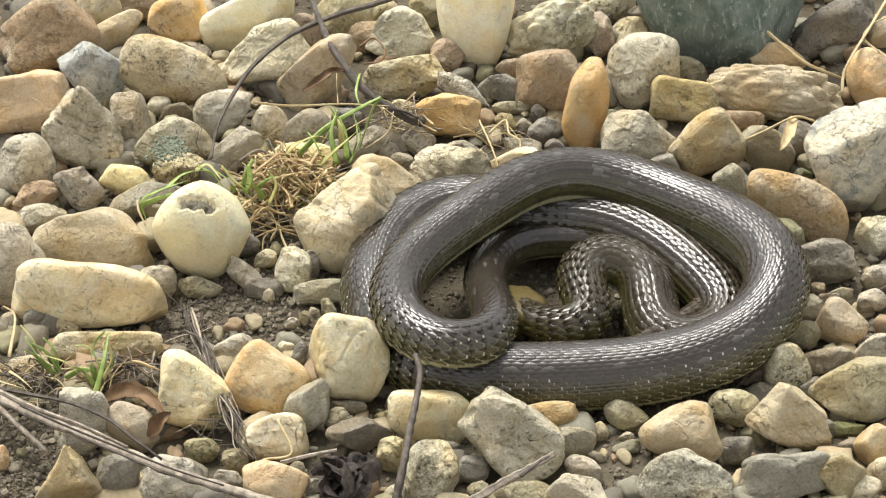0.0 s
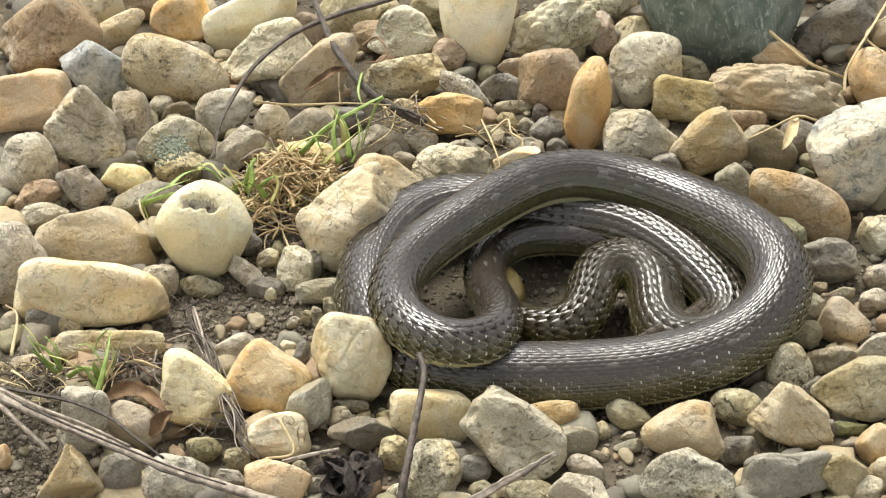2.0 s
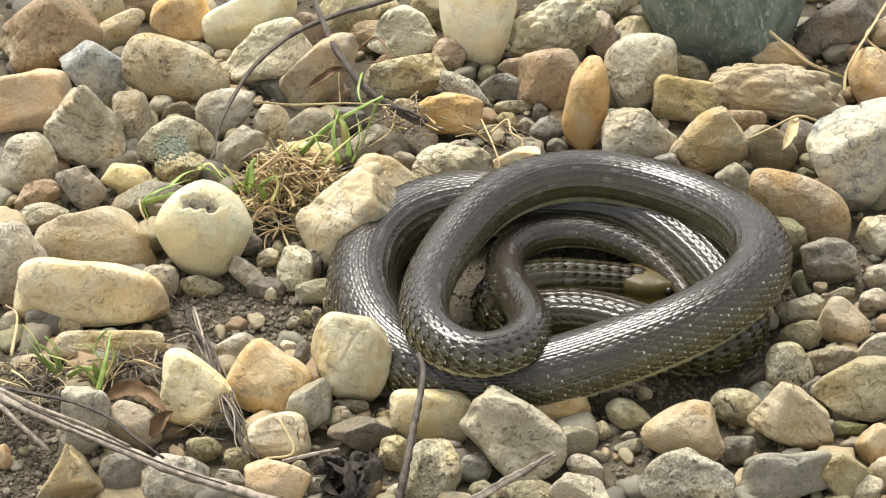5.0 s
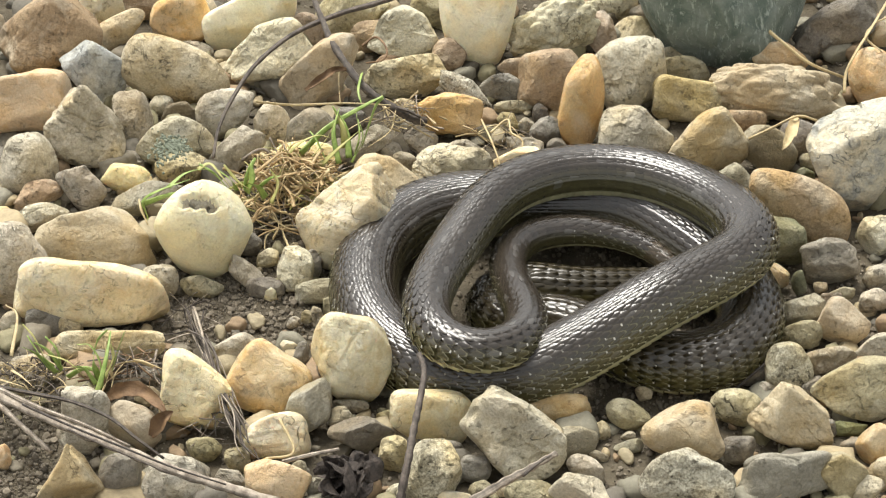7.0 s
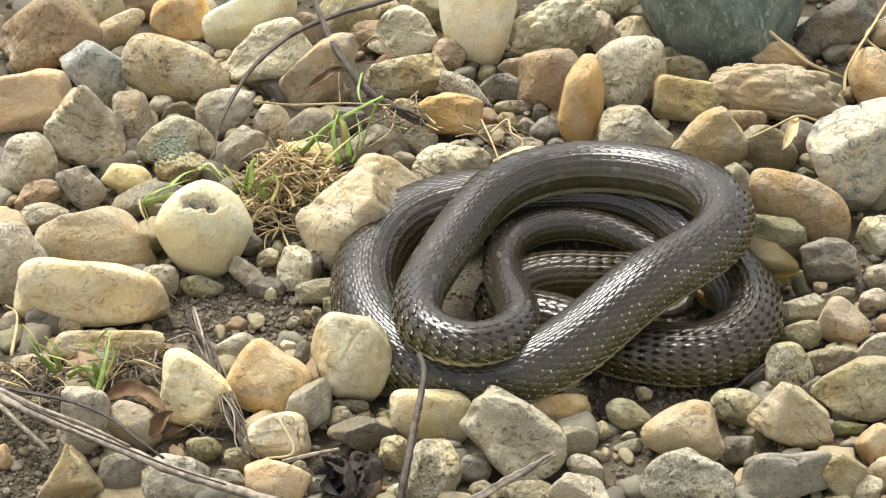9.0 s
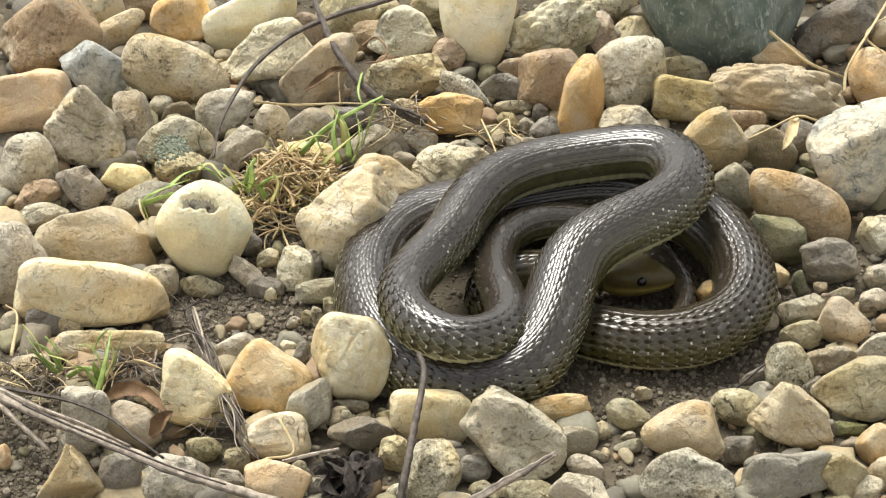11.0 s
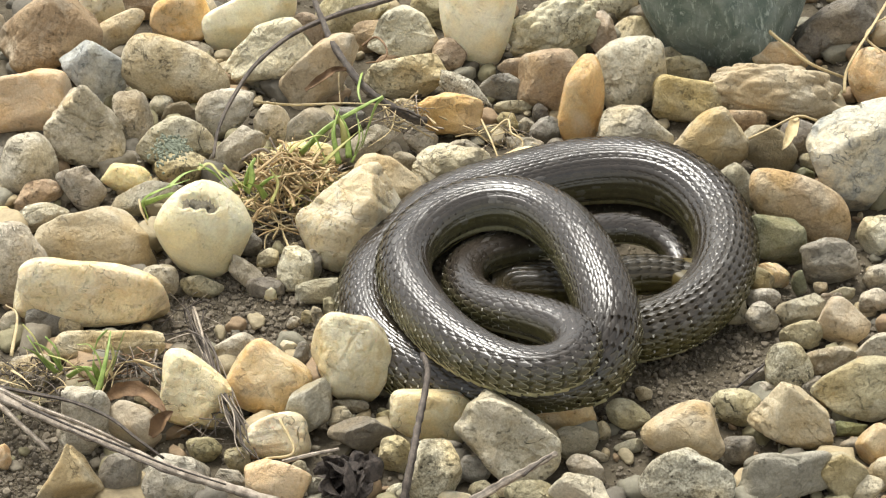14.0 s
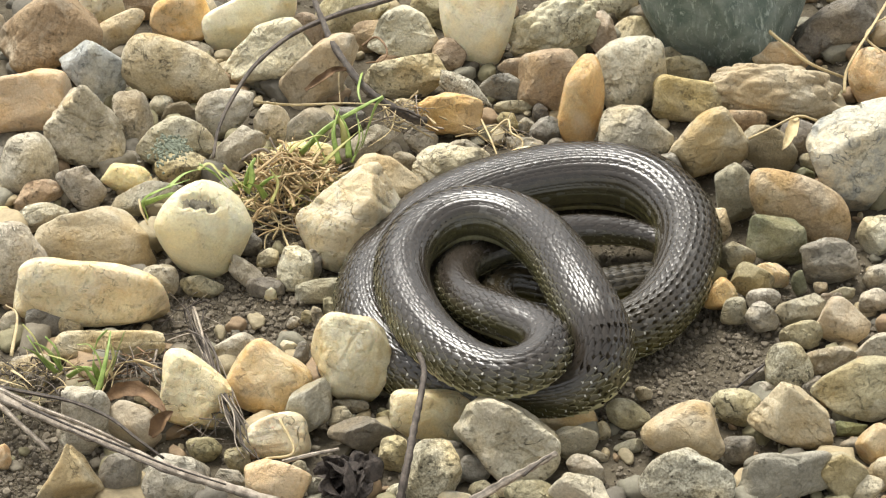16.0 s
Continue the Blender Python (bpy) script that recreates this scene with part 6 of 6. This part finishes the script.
coil(4,
     [11.30, -8.59, 1.0, 12.87, -8.00, 1.1, 14.31, -7.30, 1.1, 13.26, -5.61, 1.4, 11.26, -2.83, 2.0, 7.20, -1.08, 2.4, 3.29, -2.71, 2.4, 3.14, -5.95, 2.6],
     [4.89, -9.91, 3.4, 3.74, -13.59, 4.4, 1.36, -14.60, 4.6, -0.95, -12.39, 4.6, -1.49, -8.51, 4.4, -0.12, -4.71, 4.4, 2.14, -1.76, 4.6, 4.64, 0.15, 4.6, 7.55, 1.42, 4.2, 10.44, 1.25, 3.8, 12.96, 0.48, 3.6, 16.23, -2.27, 4.0, 18.06, -6.16, 4.2, 16.71, -9.90, 3.6, 13.27, -11.95, 3.0, 8.76, -12.50, 2.2, 3.49, -12.98, 1.7, -1.64, -11.85, 1.6, -4.60, -6.69, 1.6, -4.09, -1.26, 1.6, -1.36, 1.57, 1.6, 2.14, 2.34, 1.6],
     [5.71, 2.16, 1.7, 9.74, 1.68, 1.8, 12.73, -0.73, 1.7, 14.72, -4.30, 1.6, 16.14, -7.50, 1.4, 14.94, -9.27, 1.2, 13.26, -9.04, 1.2, 11.61, -8.25, 1.4, 9.17, -7.38, 1.5, 7.01, -7.14, 1.5, 5.15, -7.29, 1.3, 3.29, -7.54, 1.1, 2.64, -5.03, 0.9, 4.94, -3.49, 0.9, 8.74, -3.58, 0.9, 12.55, -4.36, 0.9])
coil(6.5,
     [12.32, -6.95, 1.0, 13.37, -7.66, 1.0, 14.35, -6.86, 1.0, 13.83, -5.04, 1.4, 12.06, -2.58, 2.0, 7.83, -1.08, 2.4, 3.92, -2.46, 2.6, 3.60, -5.94, 2.8],
     [4.73, -9.90, 3.6, 3.74, -13.50, 4.4, 1.06, -14.25, 4.6, -0.87, -11.72, 4.6, -0.58, -8.51, 4.4, 1.12, -4.47, 4.4, 3.03, -0.76, 4.6, 5.62, 1.27, 4.4, 8.86, 2.03, 4.2, 11.72, 1.52, 4.2, 14.76, -0.51, 4.4, 16.72, -3.24, 4.8, 17.26, -5.82, 5.0, 14.81, -7.81, 5.0, 11.02, -10.36, 4.8, 7.69, -11.95, 3.4, 3.49, -12.87, 1.8, -1.33, -11.76, 1.6, -4.15, -7.63, 1.6, -3.95, -1.86, 1.6, -1.42, 1.41, 1.6, 1.82, 2.29, 1.6],
     [6.03, 1.96, 1.7, 10.54, 1.63, 1.8, 13.66, -1.23, 1.7, 16.37, -4.55, 1.6, 17.18, -7.87, 1.6, 14.76, -11.31, 1.6, 11.13, -11.20, 1.5, 8.49, -8.90, 1.4, 7.00, -7.50, 1.4, 5.46, -7.15, 1.3, 3.28, -7.77, 1.1, 2.06, -6.60, 0.9, 3.18, -4.36, 0.9, 6.18, -4.22, 1.2, 10.90, -4.38, 1.0, 15.15, -4.48, 1.0])
coil(7.5,
     [12.01, -6.95, 1.0, 13.21, -7.66, 1.0, 14.27, -6.72, 1.0, 13.75, -4.79, 1.4, 11.92, -2.33, 2.0, 7.84, -0.93, 2.4, 3.67, -2.31, 2.6, 3.45, -5.71, 2.8],
     [4.58, -9.90, 3.6, 3.59, -13.28, 4.4, 0.83, -13.99, 4.6, -1.26, -11.49, 4.6, -0.88, -8.28, 4.4, 0.81, -4.23, 4.4, 2.88, -0.61, 4.6, 5.63, 1.37, 4.4, 8.86, 2.19, 4.2, 11.73, 1.67, 4.2, 14.60, -0.51, 4.4, 16.41, -3.24, 4.8, 16.97, -5.67, 5.0, 14.65, -7.81, 5.0, 10.87, -10.36, 4.8, 7.54, -11.95, 3.4, 3.34, -12.87, 1.8, -1.33, -11.76, 1.6, -4.27, -7.63, 1.6, -4.01, -1.86, 1.6, -1.42, 1.41, 1.6, 1.82, 2.34, 1.6],
     [6.03, 2.16, 1.7, 10.56, 1.94, 1.8, 13.62, -0.88, 1.7, 16.29, -4.30, 1.6, 17.19, -7.73, 1.6, 14.76, -11.31, 1.6, 11.13, -11.20, 1.5, 8.48, -9.26, 1.4, 6.84, -7.78, 1.4, 5.15, -7.46, 1.2, 3.13, -7.89, 1.0, 2.13, -6.13, 0.9, 4.46, -3.59, 1.2, 6.43, -5.87, 1.5, 10.73, -4.59, 1.1, 15.47, -4.30, 1.1])
coil(8.5,
     [10.78, -6.61, 1.2, 11.99, -7.18, 1.2, 13.35, -7.74, 1.2, 14.08, -5.99, 1.4, 12.23, -2.46, 1.9, 8.49, -0.60, 2.3, 4.06, -1.96, 2.6, 3.36, -5.71, 2.8],
     [4.58, -9.81, 3.6, 3.45, -13.06, 4.4, 0.62, -13.81, 4.6, -1.41, -11.49, 4.6, -0.88, -8.28, 4.4, 0.81, -4.23, 4.4, 2.88, -0.51, 4.6, 5.63, 1.52, 4.4, 8.87, 2.40, 4.2, 11.71, 1.63, 4.4, 14.14, 0.00, 4.8, 15.84, -2.25, 5.2, 16.27, -4.61, 5.2, 13.91, -7.34, 5.2, 10.44, -9.67, 5.0, 7.39, -11.95, 3.4, 3.19, -12.96, 1.8, -1.33, -11.85, 1.6, -4.27, -7.63, 1.6, -4.01, -1.86, 1.6, -1.42, 1.41, 1.6, 1.82, 2.34, 1.6],
     [6.05, 2.58, 1.7, 10.58, 2.30, 1.8, 13.50, -0.23, 1.7, 16.00, -4.06, 1.6, 17.20, -7.63, 1.6, 15.10, -10.86, 1.6, 11.15, -10.75, 1.5, 8.18, -9.15, 1.3, 6.39, -7.39, 1.3, 4.84, -7.30, 1.1, 2.67, -7.31, 0.9, 3.02, -4.55, 0.9, 6.19, -3.93, 1.2, 9.95, -4.32, 1.2, 14.42, -3.47, 1.3, 18.84, -4.15, 1.8])
coil(9.2,
     [10.63, -6.47, 1.2, 11.83, -7.18, 1.2, 13.19, -7.79, 1.2, 14.08, -5.99, 1.4, 11.93, -2.21, 1.9, 8.18, -0.35, 2.3, 3.84, -1.57, 2.6, 3.05, -5.71, 2.8],
     [4.19, -9.67, 3.6, 3.16, -12.84, 4.4, 0.47, -13.46, 4.6, -1.77, -11.27, 4.6, -1.19, -8.04, 4.4, 0.65, -3.98, 4.4, 2.73, -0.26, 4.6, 5.63, 1.68, 4.4, 8.87, 2.40, 4.2, 11.71, 1.63, 4.4, 13.91, 0.36, 4.8, 15.50, -1.75, 5.2, 15.62, -4.22, 5.2, 13.19, -6.72, 5.2, 9.85, -9.44, 5.0, 6.94, -11.95, 3.4, 2.89, -13.00, 1.8, -1.33, -11.89, 1.6, -4.15, -7.63, 1.6, -3.88, -1.86, 1.6, -1.36, 1.26, 1.6, 1.82, 2.34, 1.6],
     [6.38, 2.78, 1.7, 10.60, 2.66, 1.8, 13.32, 0.53, 1.7, 15.44, -3.09, 1.6, 17.20, -7.63, 1.6, 15.11, -10.63, 1.6, 10.87, -10.38, 1.5, 7.87, -9.15, 1.3, 6.08, -7.20, 1.3, 4.54, -7.07, 1.1, 2.68, -6.84, 0.9, 3.66, -3.97, 0.9, 6.52, -3.35, 1.2, 10.60, -3.95, 1.3, 15.95, -1.86, 1.6, 19.03, -4.66, 2.4])
coil(11.3,
     [9.13, -8.71, 0.9, 12.59, -7.66, 1.0, 14.18, -5.29, 1.0, 13.01, -3.10, 1.4, 11.04, -1.10, 1.8, 7.89, 0.17, 2.2, 3.69, -1.19, 2.7, 2.61, -5.34, 2.9],
     [3.68, -9.44, 3.6, 2.56, -12.70, 4.4, 0.03, -13.11, 4.6, -2.29, -10.49, 4.6, -2.11, -7.57, 4.4, 0.19, -4.71, 4.4, 1.45, -0.76, 4.6, 3.71, 1.53, 4.6, 6.94, 2.67, 4.6, 9.85, 3.25, 4.8, 12.09, 3.10, 5.0, 13.28, 0.77, 5.2, 12.38, -2.25, 5.4, 9.50, -3.98, 5.2, 6.65, -5.91, 4.8, 6.02, -9.44, 3.6, 4.39, -12.86, 2.0, -0.42, -12.74, 1.6, -3.89, -7.87, 1.6, -3.78, -2.35, 1.6, -1.74, 0.40, 1.6, 2.14, 1.67, 1.6],
     [5.73, 2.83, 1.7, 9.83, 3.61, 1.7, 13.96, 1.80, 1.7, 16.69, -2.47, 1.7, 16.27, -7.51, 1.7, 12.75, -9.49, 1.6, 9.09, -9.15, 1.5, 6.69, -7.65, 1.2, 4.54, -7.07, 1.1, 2.68, -6.84, 0.9, 2.08, -4.94, 0.9, 3.69, -2.72, 1.0, 5.58, -3.23, 1.1, 7.42, -3.84, 1.2, 9.50, -3.78, 1.4, 11.75, -4.67, 1.5])
coil(12,
     [8.67, -8.71, 0.9, 12.43, -7.80, 1.0, 14.35, -4.67, 1.0, 13.24, -2.11, 1.4, 11.08, -0.35, 1.8, 7.59, 0.83, 2.2, 3.22, -0.79, 2.7, 2.43, -4.86, 2.9],
     [3.68, -9.44, 3.6, 2.56, -12.84, 4.4, 0.18, -13.37, 4.6, -2.07, -11.04, 4.6, -1.95, -8.04, 4.4, -0.43, -4.95, 4.4, 0.03, -0.76, 4.6, 1.96, 2.30, 4.6, 4.71, 3.61, 4.8, 7.30, 4.04, 5.0, 9.35, 3.10, 5.2, 10.34, 0.52, 5.4, 9.25, -2.50, 5.4, 7.13, -4.95, 5.2, 6.15, -7.34, 4.6, 6.38, -10.59, 3.4, 4.69, -13.00, 2.0, 0.18, -13.09, 1.6, -3.83, -8.10, 1.6, -3.77, -2.60, 1.6, -1.90, 0.04, 1.6, 1.16, 1.57, 1.6],
     [4.91, 2.83, 1.7, 9.70, 4.40, 1.7, 13.86, 2.83, 1.7, 16.61, -1.48, 1.7, 16.33, -6.81, 1.7, 13.08, -9.12, 1.6, 9.38, -9.61, 1.5, 6.68, -8.11, 1.2, 4.53, -7.54, 1.1, 2.68, -6.84, 0.9, 2.08, -4.94, 0.9, 3.68, -3.12, 1.0, 6.19, -3.84, 1.2, 8.68, -4.68, 1.3, 9.94, -4.53, 1.3, 12.15, -4.44, 1.3])
coil(12.5,
     [8.52, -8.71, 0.9, 12.27, -7.89, 1.0, 14.38, -4.33, 1.0, 12.97, -1.22, 1.4, 10.47, 0.15, 1.8, 7.28, 1.03, 2.2, 2.80, -0.94, 2.7, 2.22, -4.62, 2.9],
     [3.98, -9.58, 3.6, 2.85, -13.15, 4.4, 0.18, -13.59, 4.6, -1.92, -11.13, 4.6, -1.80, -8.04, 4.4, -0.59, -4.71, 4.4, -0.28, -0.76, 4.6, 1.64, 2.46, 4.6, 4.06, 3.61, 4.8, 6.50, 4.15, 5.0, 8.47, 2.73, 5.2, 9.34, -0.40, 5.4, 8.32, -3.73, 5.4, 6.94, -6.15, 5.2, 6.11, -8.74, 4.6, 6.66, -11.27, 3.4, 4.68, -13.17, 2.0, 0.18, -13.23, 1.6, -3.82, -8.33, 1.6, -3.77, -2.84, 1.6, -2.05, -0.36, 1.6, 0.84, 1.41, 1.6],
     [4.76, 3.09, 1.7, 9.40, 4.93, 1.7, 13.91, 3.51, 1.7, 16.65, -0.98, 1.7, 16.22, -6.34, 1.7, 13.09, -8.94, 1.6, 9.37, -9.74, 1.5, 6.68, -8.11, 1.2, 4.53, -7.54, 1.1, 2.68, -6.84, 0.9, 2.08, -4.94, 0.9, 3.68, -3.12, 1.0, 5.84, -3.84, 1.2, 8.37, -4.26, 1.4, 10.74, -4.09, 1.5, 13.33, -4.43, 1.5])
coil(13,
     [8.86, -8.01, 0.9, 12.32, -6.95, 1.0, 13.98, -3.60, 1.0, 12.71, -0.22, 1.4, 10.02, 0.81, 1.8, 6.95, 0.83, 2.2, 2.48, -1.29, 2.7, 1.81, -4.86, 2.9],
     [4.43, -9.90, 3.6, 3.44, -13.42, 4.4, 0.47, -13.90, 4.6, -1.98, -11.36, 4.6, -1.65, -7.57, 4.4, -1.00, -3.74, 4.4, -0.60, -0.26, 4.6, 1.32, 2.46, 4.6, 3.90, 3.25, 4.8, 6.32, 3.78, 5.0, 8.00, 1.39, 5.2, 8.50, -1.75, 5.4, 7.65, -4.95, 5.4, 6.75, -7.10, 5.2, 6.44, -9.67, 4.6, 7.08, -12.04, 3.4, 4.98, -13.53, 2.0, 0.18, -13.54, 1.6, -3.76, -8.57, 1.6, -3.76, -3.33, 1.6, -2.37, -0.86, 1.6, 0.52, 1.57, 1.6],
     [4.44, 3.35, 1.7, 9.08, 5.19, 1.7, 13.80, 4.40, 1.7, 16.39, -0.23, 1.7, 16.10, -5.86, 1.7, 13.28, -8.47, 1.6, 9.39, -9.38, 1.5, 6.68, -8.11, 1.2, 4.53, -7.54, 1.1, 2.68, -6.84, 0.9, 2.08, -4.94, 0.9, 3.67, -3.60, 1.0, 5.54, -4.32, 1.2, 8.68, -4.46, 1.4, 11.81, -4.82, 1.3, 15.65, -6.12, 1.1])
coil(13.5,
     [9.20, -7.31, 0.9, 12.37, -6.24, 1.0, 13.67, -3.12, 1.0, 12.69, -0.62, 1.4, 10.96, 0.30, 1.8, 6.41, -0.83, 2.4, 1.61, -2.79, 3.0, 1.57, -6.88, 3.4],
     [4.72, -9.90, 4.2, 6.37, -12.62, 4.8, 4.43, -15.48, 4.8, 0.47, -13.06, 4.8, -2.10, -8.74, 4.6, -2.15, -3.98, 4.6, -0.28, -1.04, 4.7, 1.78, 0.36, 4.8, 3.85, 0.76, 4.8, 5.55, -0.75, 5.0, 6.43, -2.85, 5.2, 6.97, -5.19, 5.2, 7.27, -7.34, 5.0, 7.65, -9.67, 4.6, 7.98, -11.72, 3.8, 7.81, -13.07, 2.8, 5.43, -13.42, 1.7, 0.48, -13.32, 1.6, -3.75, -8.80, 1.6, -3.96, -4.30, 1.6, -2.52, -1.11, 1.6, 0.52, 1.57, 1.6],
     [3.95, 3.30, 1.7, 8.75, 5.09, 1.7, 13.56, 4.14, 1.7, 16.07, -0.23, 1.7, 15.83, -5.29, 1.7, 13.30, -8.10, 1.6, 9.39, -9.38, 1.5, 6.66, -8.58, 1.2, 4.51, -8.23, 1.1, 2.98, -7.31, 0.9, 2.39, -4.94, 0.9, 3.67, -3.60, 1.0, 5.54, -4.56, 1.2, 8.74, -4.55, 1.4, 11.50, -4.68, 1.3, 15.21, -5.67, 1.2])
coil(14,
     [9.35, -7.31, 0.9, 12.38, -6.01, 1.0, 13.59, -2.87, 1.0, 12.70, -0.52, 1.4, 10.46, 0.00, 1.8, 6.21, -2.07, 2.4, 0.97, -4.98, 3.2, 1.71, -8.98, 3.6],
     [5.14, -10.90, 4.4, 7.73, -13.42, 4.8, 5.29, -16.04, 4.8, 1.36, -14.17, 4.8, -1.33, -10.13, 4.6, -2.43, -6.39, 4.6, -0.44, -2.88, 4.7, 1.76, -1.76, 4.8, 3.96, -1.51, 4.8, 5.81, -2.90, 5.0, 7.28, -5.29, 5.2, 8.10, -7.81, 5.0, 8.78, -10.13, 4.6, 9.01, -12.17, 4.0, 8.69, -13.29, 3.2, 7.52, -13.52, 2.2, 4.69, -13.38, 1.7, -0.12, -12.87, 1.6, -3.81, -9.03, 1.6, -3.90, -4.30, 1.6, -2.20, -1.11, 1.6, 0.52, 2.08, 1.6],
     [3.79, 3.51, 1.7, 8.42, 5.19, 1.7, 13.16, 4.66, 1.7, 15.94, 0.27, 1.7, 15.43, -4.81, 1.7, 13.33, -7.73, 1.6, 9.86, -9.15, 1.5, 6.66, -8.58, 1.2, 4.51, -8.23, 1.1, 2.98, -7.31, 0.9, 2.39, -4.94, 0.9, 3.67, -3.60, 1.0, 5.69, -4.80, 1.2, 8.83, -4.57, 1.5, 11.54, -3.72, 1.6, 16.16, -5.40, 1.3])
coil(15,
     [10.15, -6.84, 0.9, 12.44, -5.05, 1.0, 12.95, -1.89, 1.0, 9.98, -0.24, 1.5, 7.55, -0.70, 1.8, 4.62, -2.57, 2.4, 0.59, -5.46, 3.2, 1.16, -8.52, 3.6],
     [4.40, -10.45, 4.4, 7.07, -12.97, 4.8, 4.27, -16.04, 4.8, 0.71, -13.59, 4.8, -1.69, -9.44, 4.6, -2.22, -5.67, 4.6, 0.03, -2.63, 4.7, 2.07, -2.01, 4.8, 3.95, -2.36, 4.8, 5.77, -4.08, 5.0, 7.07, -6.63, 5.2, 8.05, -9.21, 5.0, 8.72, -11.49, 4.6, 8.88, -13.06, 4.0, 8.52, -13.73, 3.2, 7.21, -13.74, 2.2, 4.38, -13.47, 1.7, -0.12, -12.92, 1.6, -3.81, -9.12, 1.6, -3.98, -4.79, 1.6, -2.36, -1.36, 1.6, 0.19, 1.82, 1.6],
     [3.62, 3.41, 1.7, 8.24, 4.77, 1.7, 12.31, 4.14, 1.7, 14.76, 0.27, 1.7, 14.65, -4.32, 1.7, 12.72, -7.54, 1.6, 9.70, -9.24, 1.5, 6.66, -8.58, 1.2, 4.51, -8.23, 1.1, 2.98, -7.31, 0.9, 2.39, -4.94, 0.9, 3.67, -3.60, 1.0, 5.68, -5.04, 1.2, 7.99, -5.99, 1.4, 10.53, -5.03, 1.6, 16.20, -4.79, 1.4])
coil(16,
     [12.65, -6.84, 0.9, 13.67, -3.12, 1.0, 12.25, -0.16, 1.1, 9.84, 0.10, 1.3, 7.58, 0.06, 1.5, 3.67, -2.57, 2.4, 0.50, -5.31, 3.2, 1.10, -8.75, 3.6],
     [3.19, -10.90, 4.4, 6.11, -13.15, 4.8, 3.24, -16.34, 4.8, 0.12, -14.04, 4.8, -1.93, -9.90, 4.6, -2.34, -6.15, 4.6, -0.50, -3.02, 4.7, 1.44, -2.36, 4.8, 3.32, -2.65, 4.8, 5.14, -4.56, 5.0, 6.58, -7.57, 5.2, 7.54, -10.58, 5.0, 8.38, -12.39, 4.6, 8.79, -13.59, 4.0, 8.45, -13.95, 3.2, 7.21, -13.83, 2.2, 4.23, -13.56, 1.7, -0.12, -12.92, 1.6, -3.81, -9.12, 1.6, -4.05, -4.79, 1.6, -2.52, -1.46, 1.6, 0.19, 1.82, 1.6],
     [3.46, 3.61, 1.7, 7.75, 4.77, 1.7, 11.66, 4.14, 1.7, 13.95, 0.27, 1.7, 13.49, -3.84, 1.7, 11.97, -7.16, 1.6, 9.55, -9.24, 1.5, 6.66, -8.58, 1.2, 4.51, -8.23, 1.1, 2.98, -7.31, 0.9, 2.39, -4.94, 0.9, 3.67, -3.60, 1.0, 5.67, -5.28, 1.2, 7.53, -5.75, 1.4, 9.91, -4.93, 1.6, 15.06, -4.07, 1.4])

RING_OBJECTS, HEAD_OBJECT = build_snake()


def nudge(ob, rows):
    """Key a stone that is pushed: seconds, metres moved in x and y, degrees turned."""
    rest = ob.matrix_basis.copy()
    walk(ob, [(t, Matrix.Translation((dx, dy, 0)) @ rest @ pose(0, 0, 0, 0, 0, turn)) for t, dx, dy, turn in rows])


def motions():
    nudge(push_orange, [(0.0, 0.0039, -0.0022, -3), (4.3, 0.0039, -0.0022, -3), (6.2, 0, 0, 0), (16.0, 0, 0, 0)])
    nudge(push_cream, [(0.0, 0.0105, 0.0046, -12), (4.3, 0.0105, 0.0046, -12), (6.2, 0, 0, 0), (16.0, 0, 0, 0)])
    nudge(push_grey, [(0.0, 0.0028, -0.0038, 3), (4.3, 0.0028, -0.0038, 3), (6.2, 0, 0, 0), (16.0, 0, 0, 0)])
    nudge(push_block, [(0.0, 0.0033, 0.0034, 0), (13.0, 0.0033, 0.0034, 0), (13.5, 0.0018, 0.0025, 0), (14.4, 0, 0, 0), (16.0, 0, 0, 0)])
    nudge(push_ochre, [(0.0, -0.0082, 0.0026, 0), (2.2, -0.0082, 0.0026, 0), (3.5, -0.0033, 0.0077, 0), (13.4, -0.0024, 0.0077, 0), (14.1, 0, 0, 0), (16.0, 0, 0, 0)])
    nudge(push_twig, [(0.0, -0.0010, 0, 0), (2.0, 0, 0, 0), (3.2, -0.0008, 0, 0), (6.5, 0, 0, 0), (13.1, 0, 0, 0), (13.5, 0.0041, 0.0000, 0), (13.9, 0.0020, 0.0000, 0), (14.6, 0.0015, 0.0000, 0), (16.0, 0, 0, 0)])
    times = sorted(COILS)
    values = np.array([COILS[t] for t in times])
    rows = [[] for _ in RING_OBJECTS]
    head_rows = []
    for step in range(65):
        t = step * 0.25
        line, length = midline(smooth_in_time(times, values, t), RINGS + 4)
        along = np.gradient(line, axis=0)
        for i in range(RINGS):
            rows[i].append((t, standing(line[i], along[i])))
        head_rows.append((t, standing(line[RINGS], line[-1] - line[RINGS - 3])))
    for ob, r in zip(RING_OBJECTS, rows):
        walk(ob, r)
    walk(HEAD_OBJECT, head_rows)


motions()
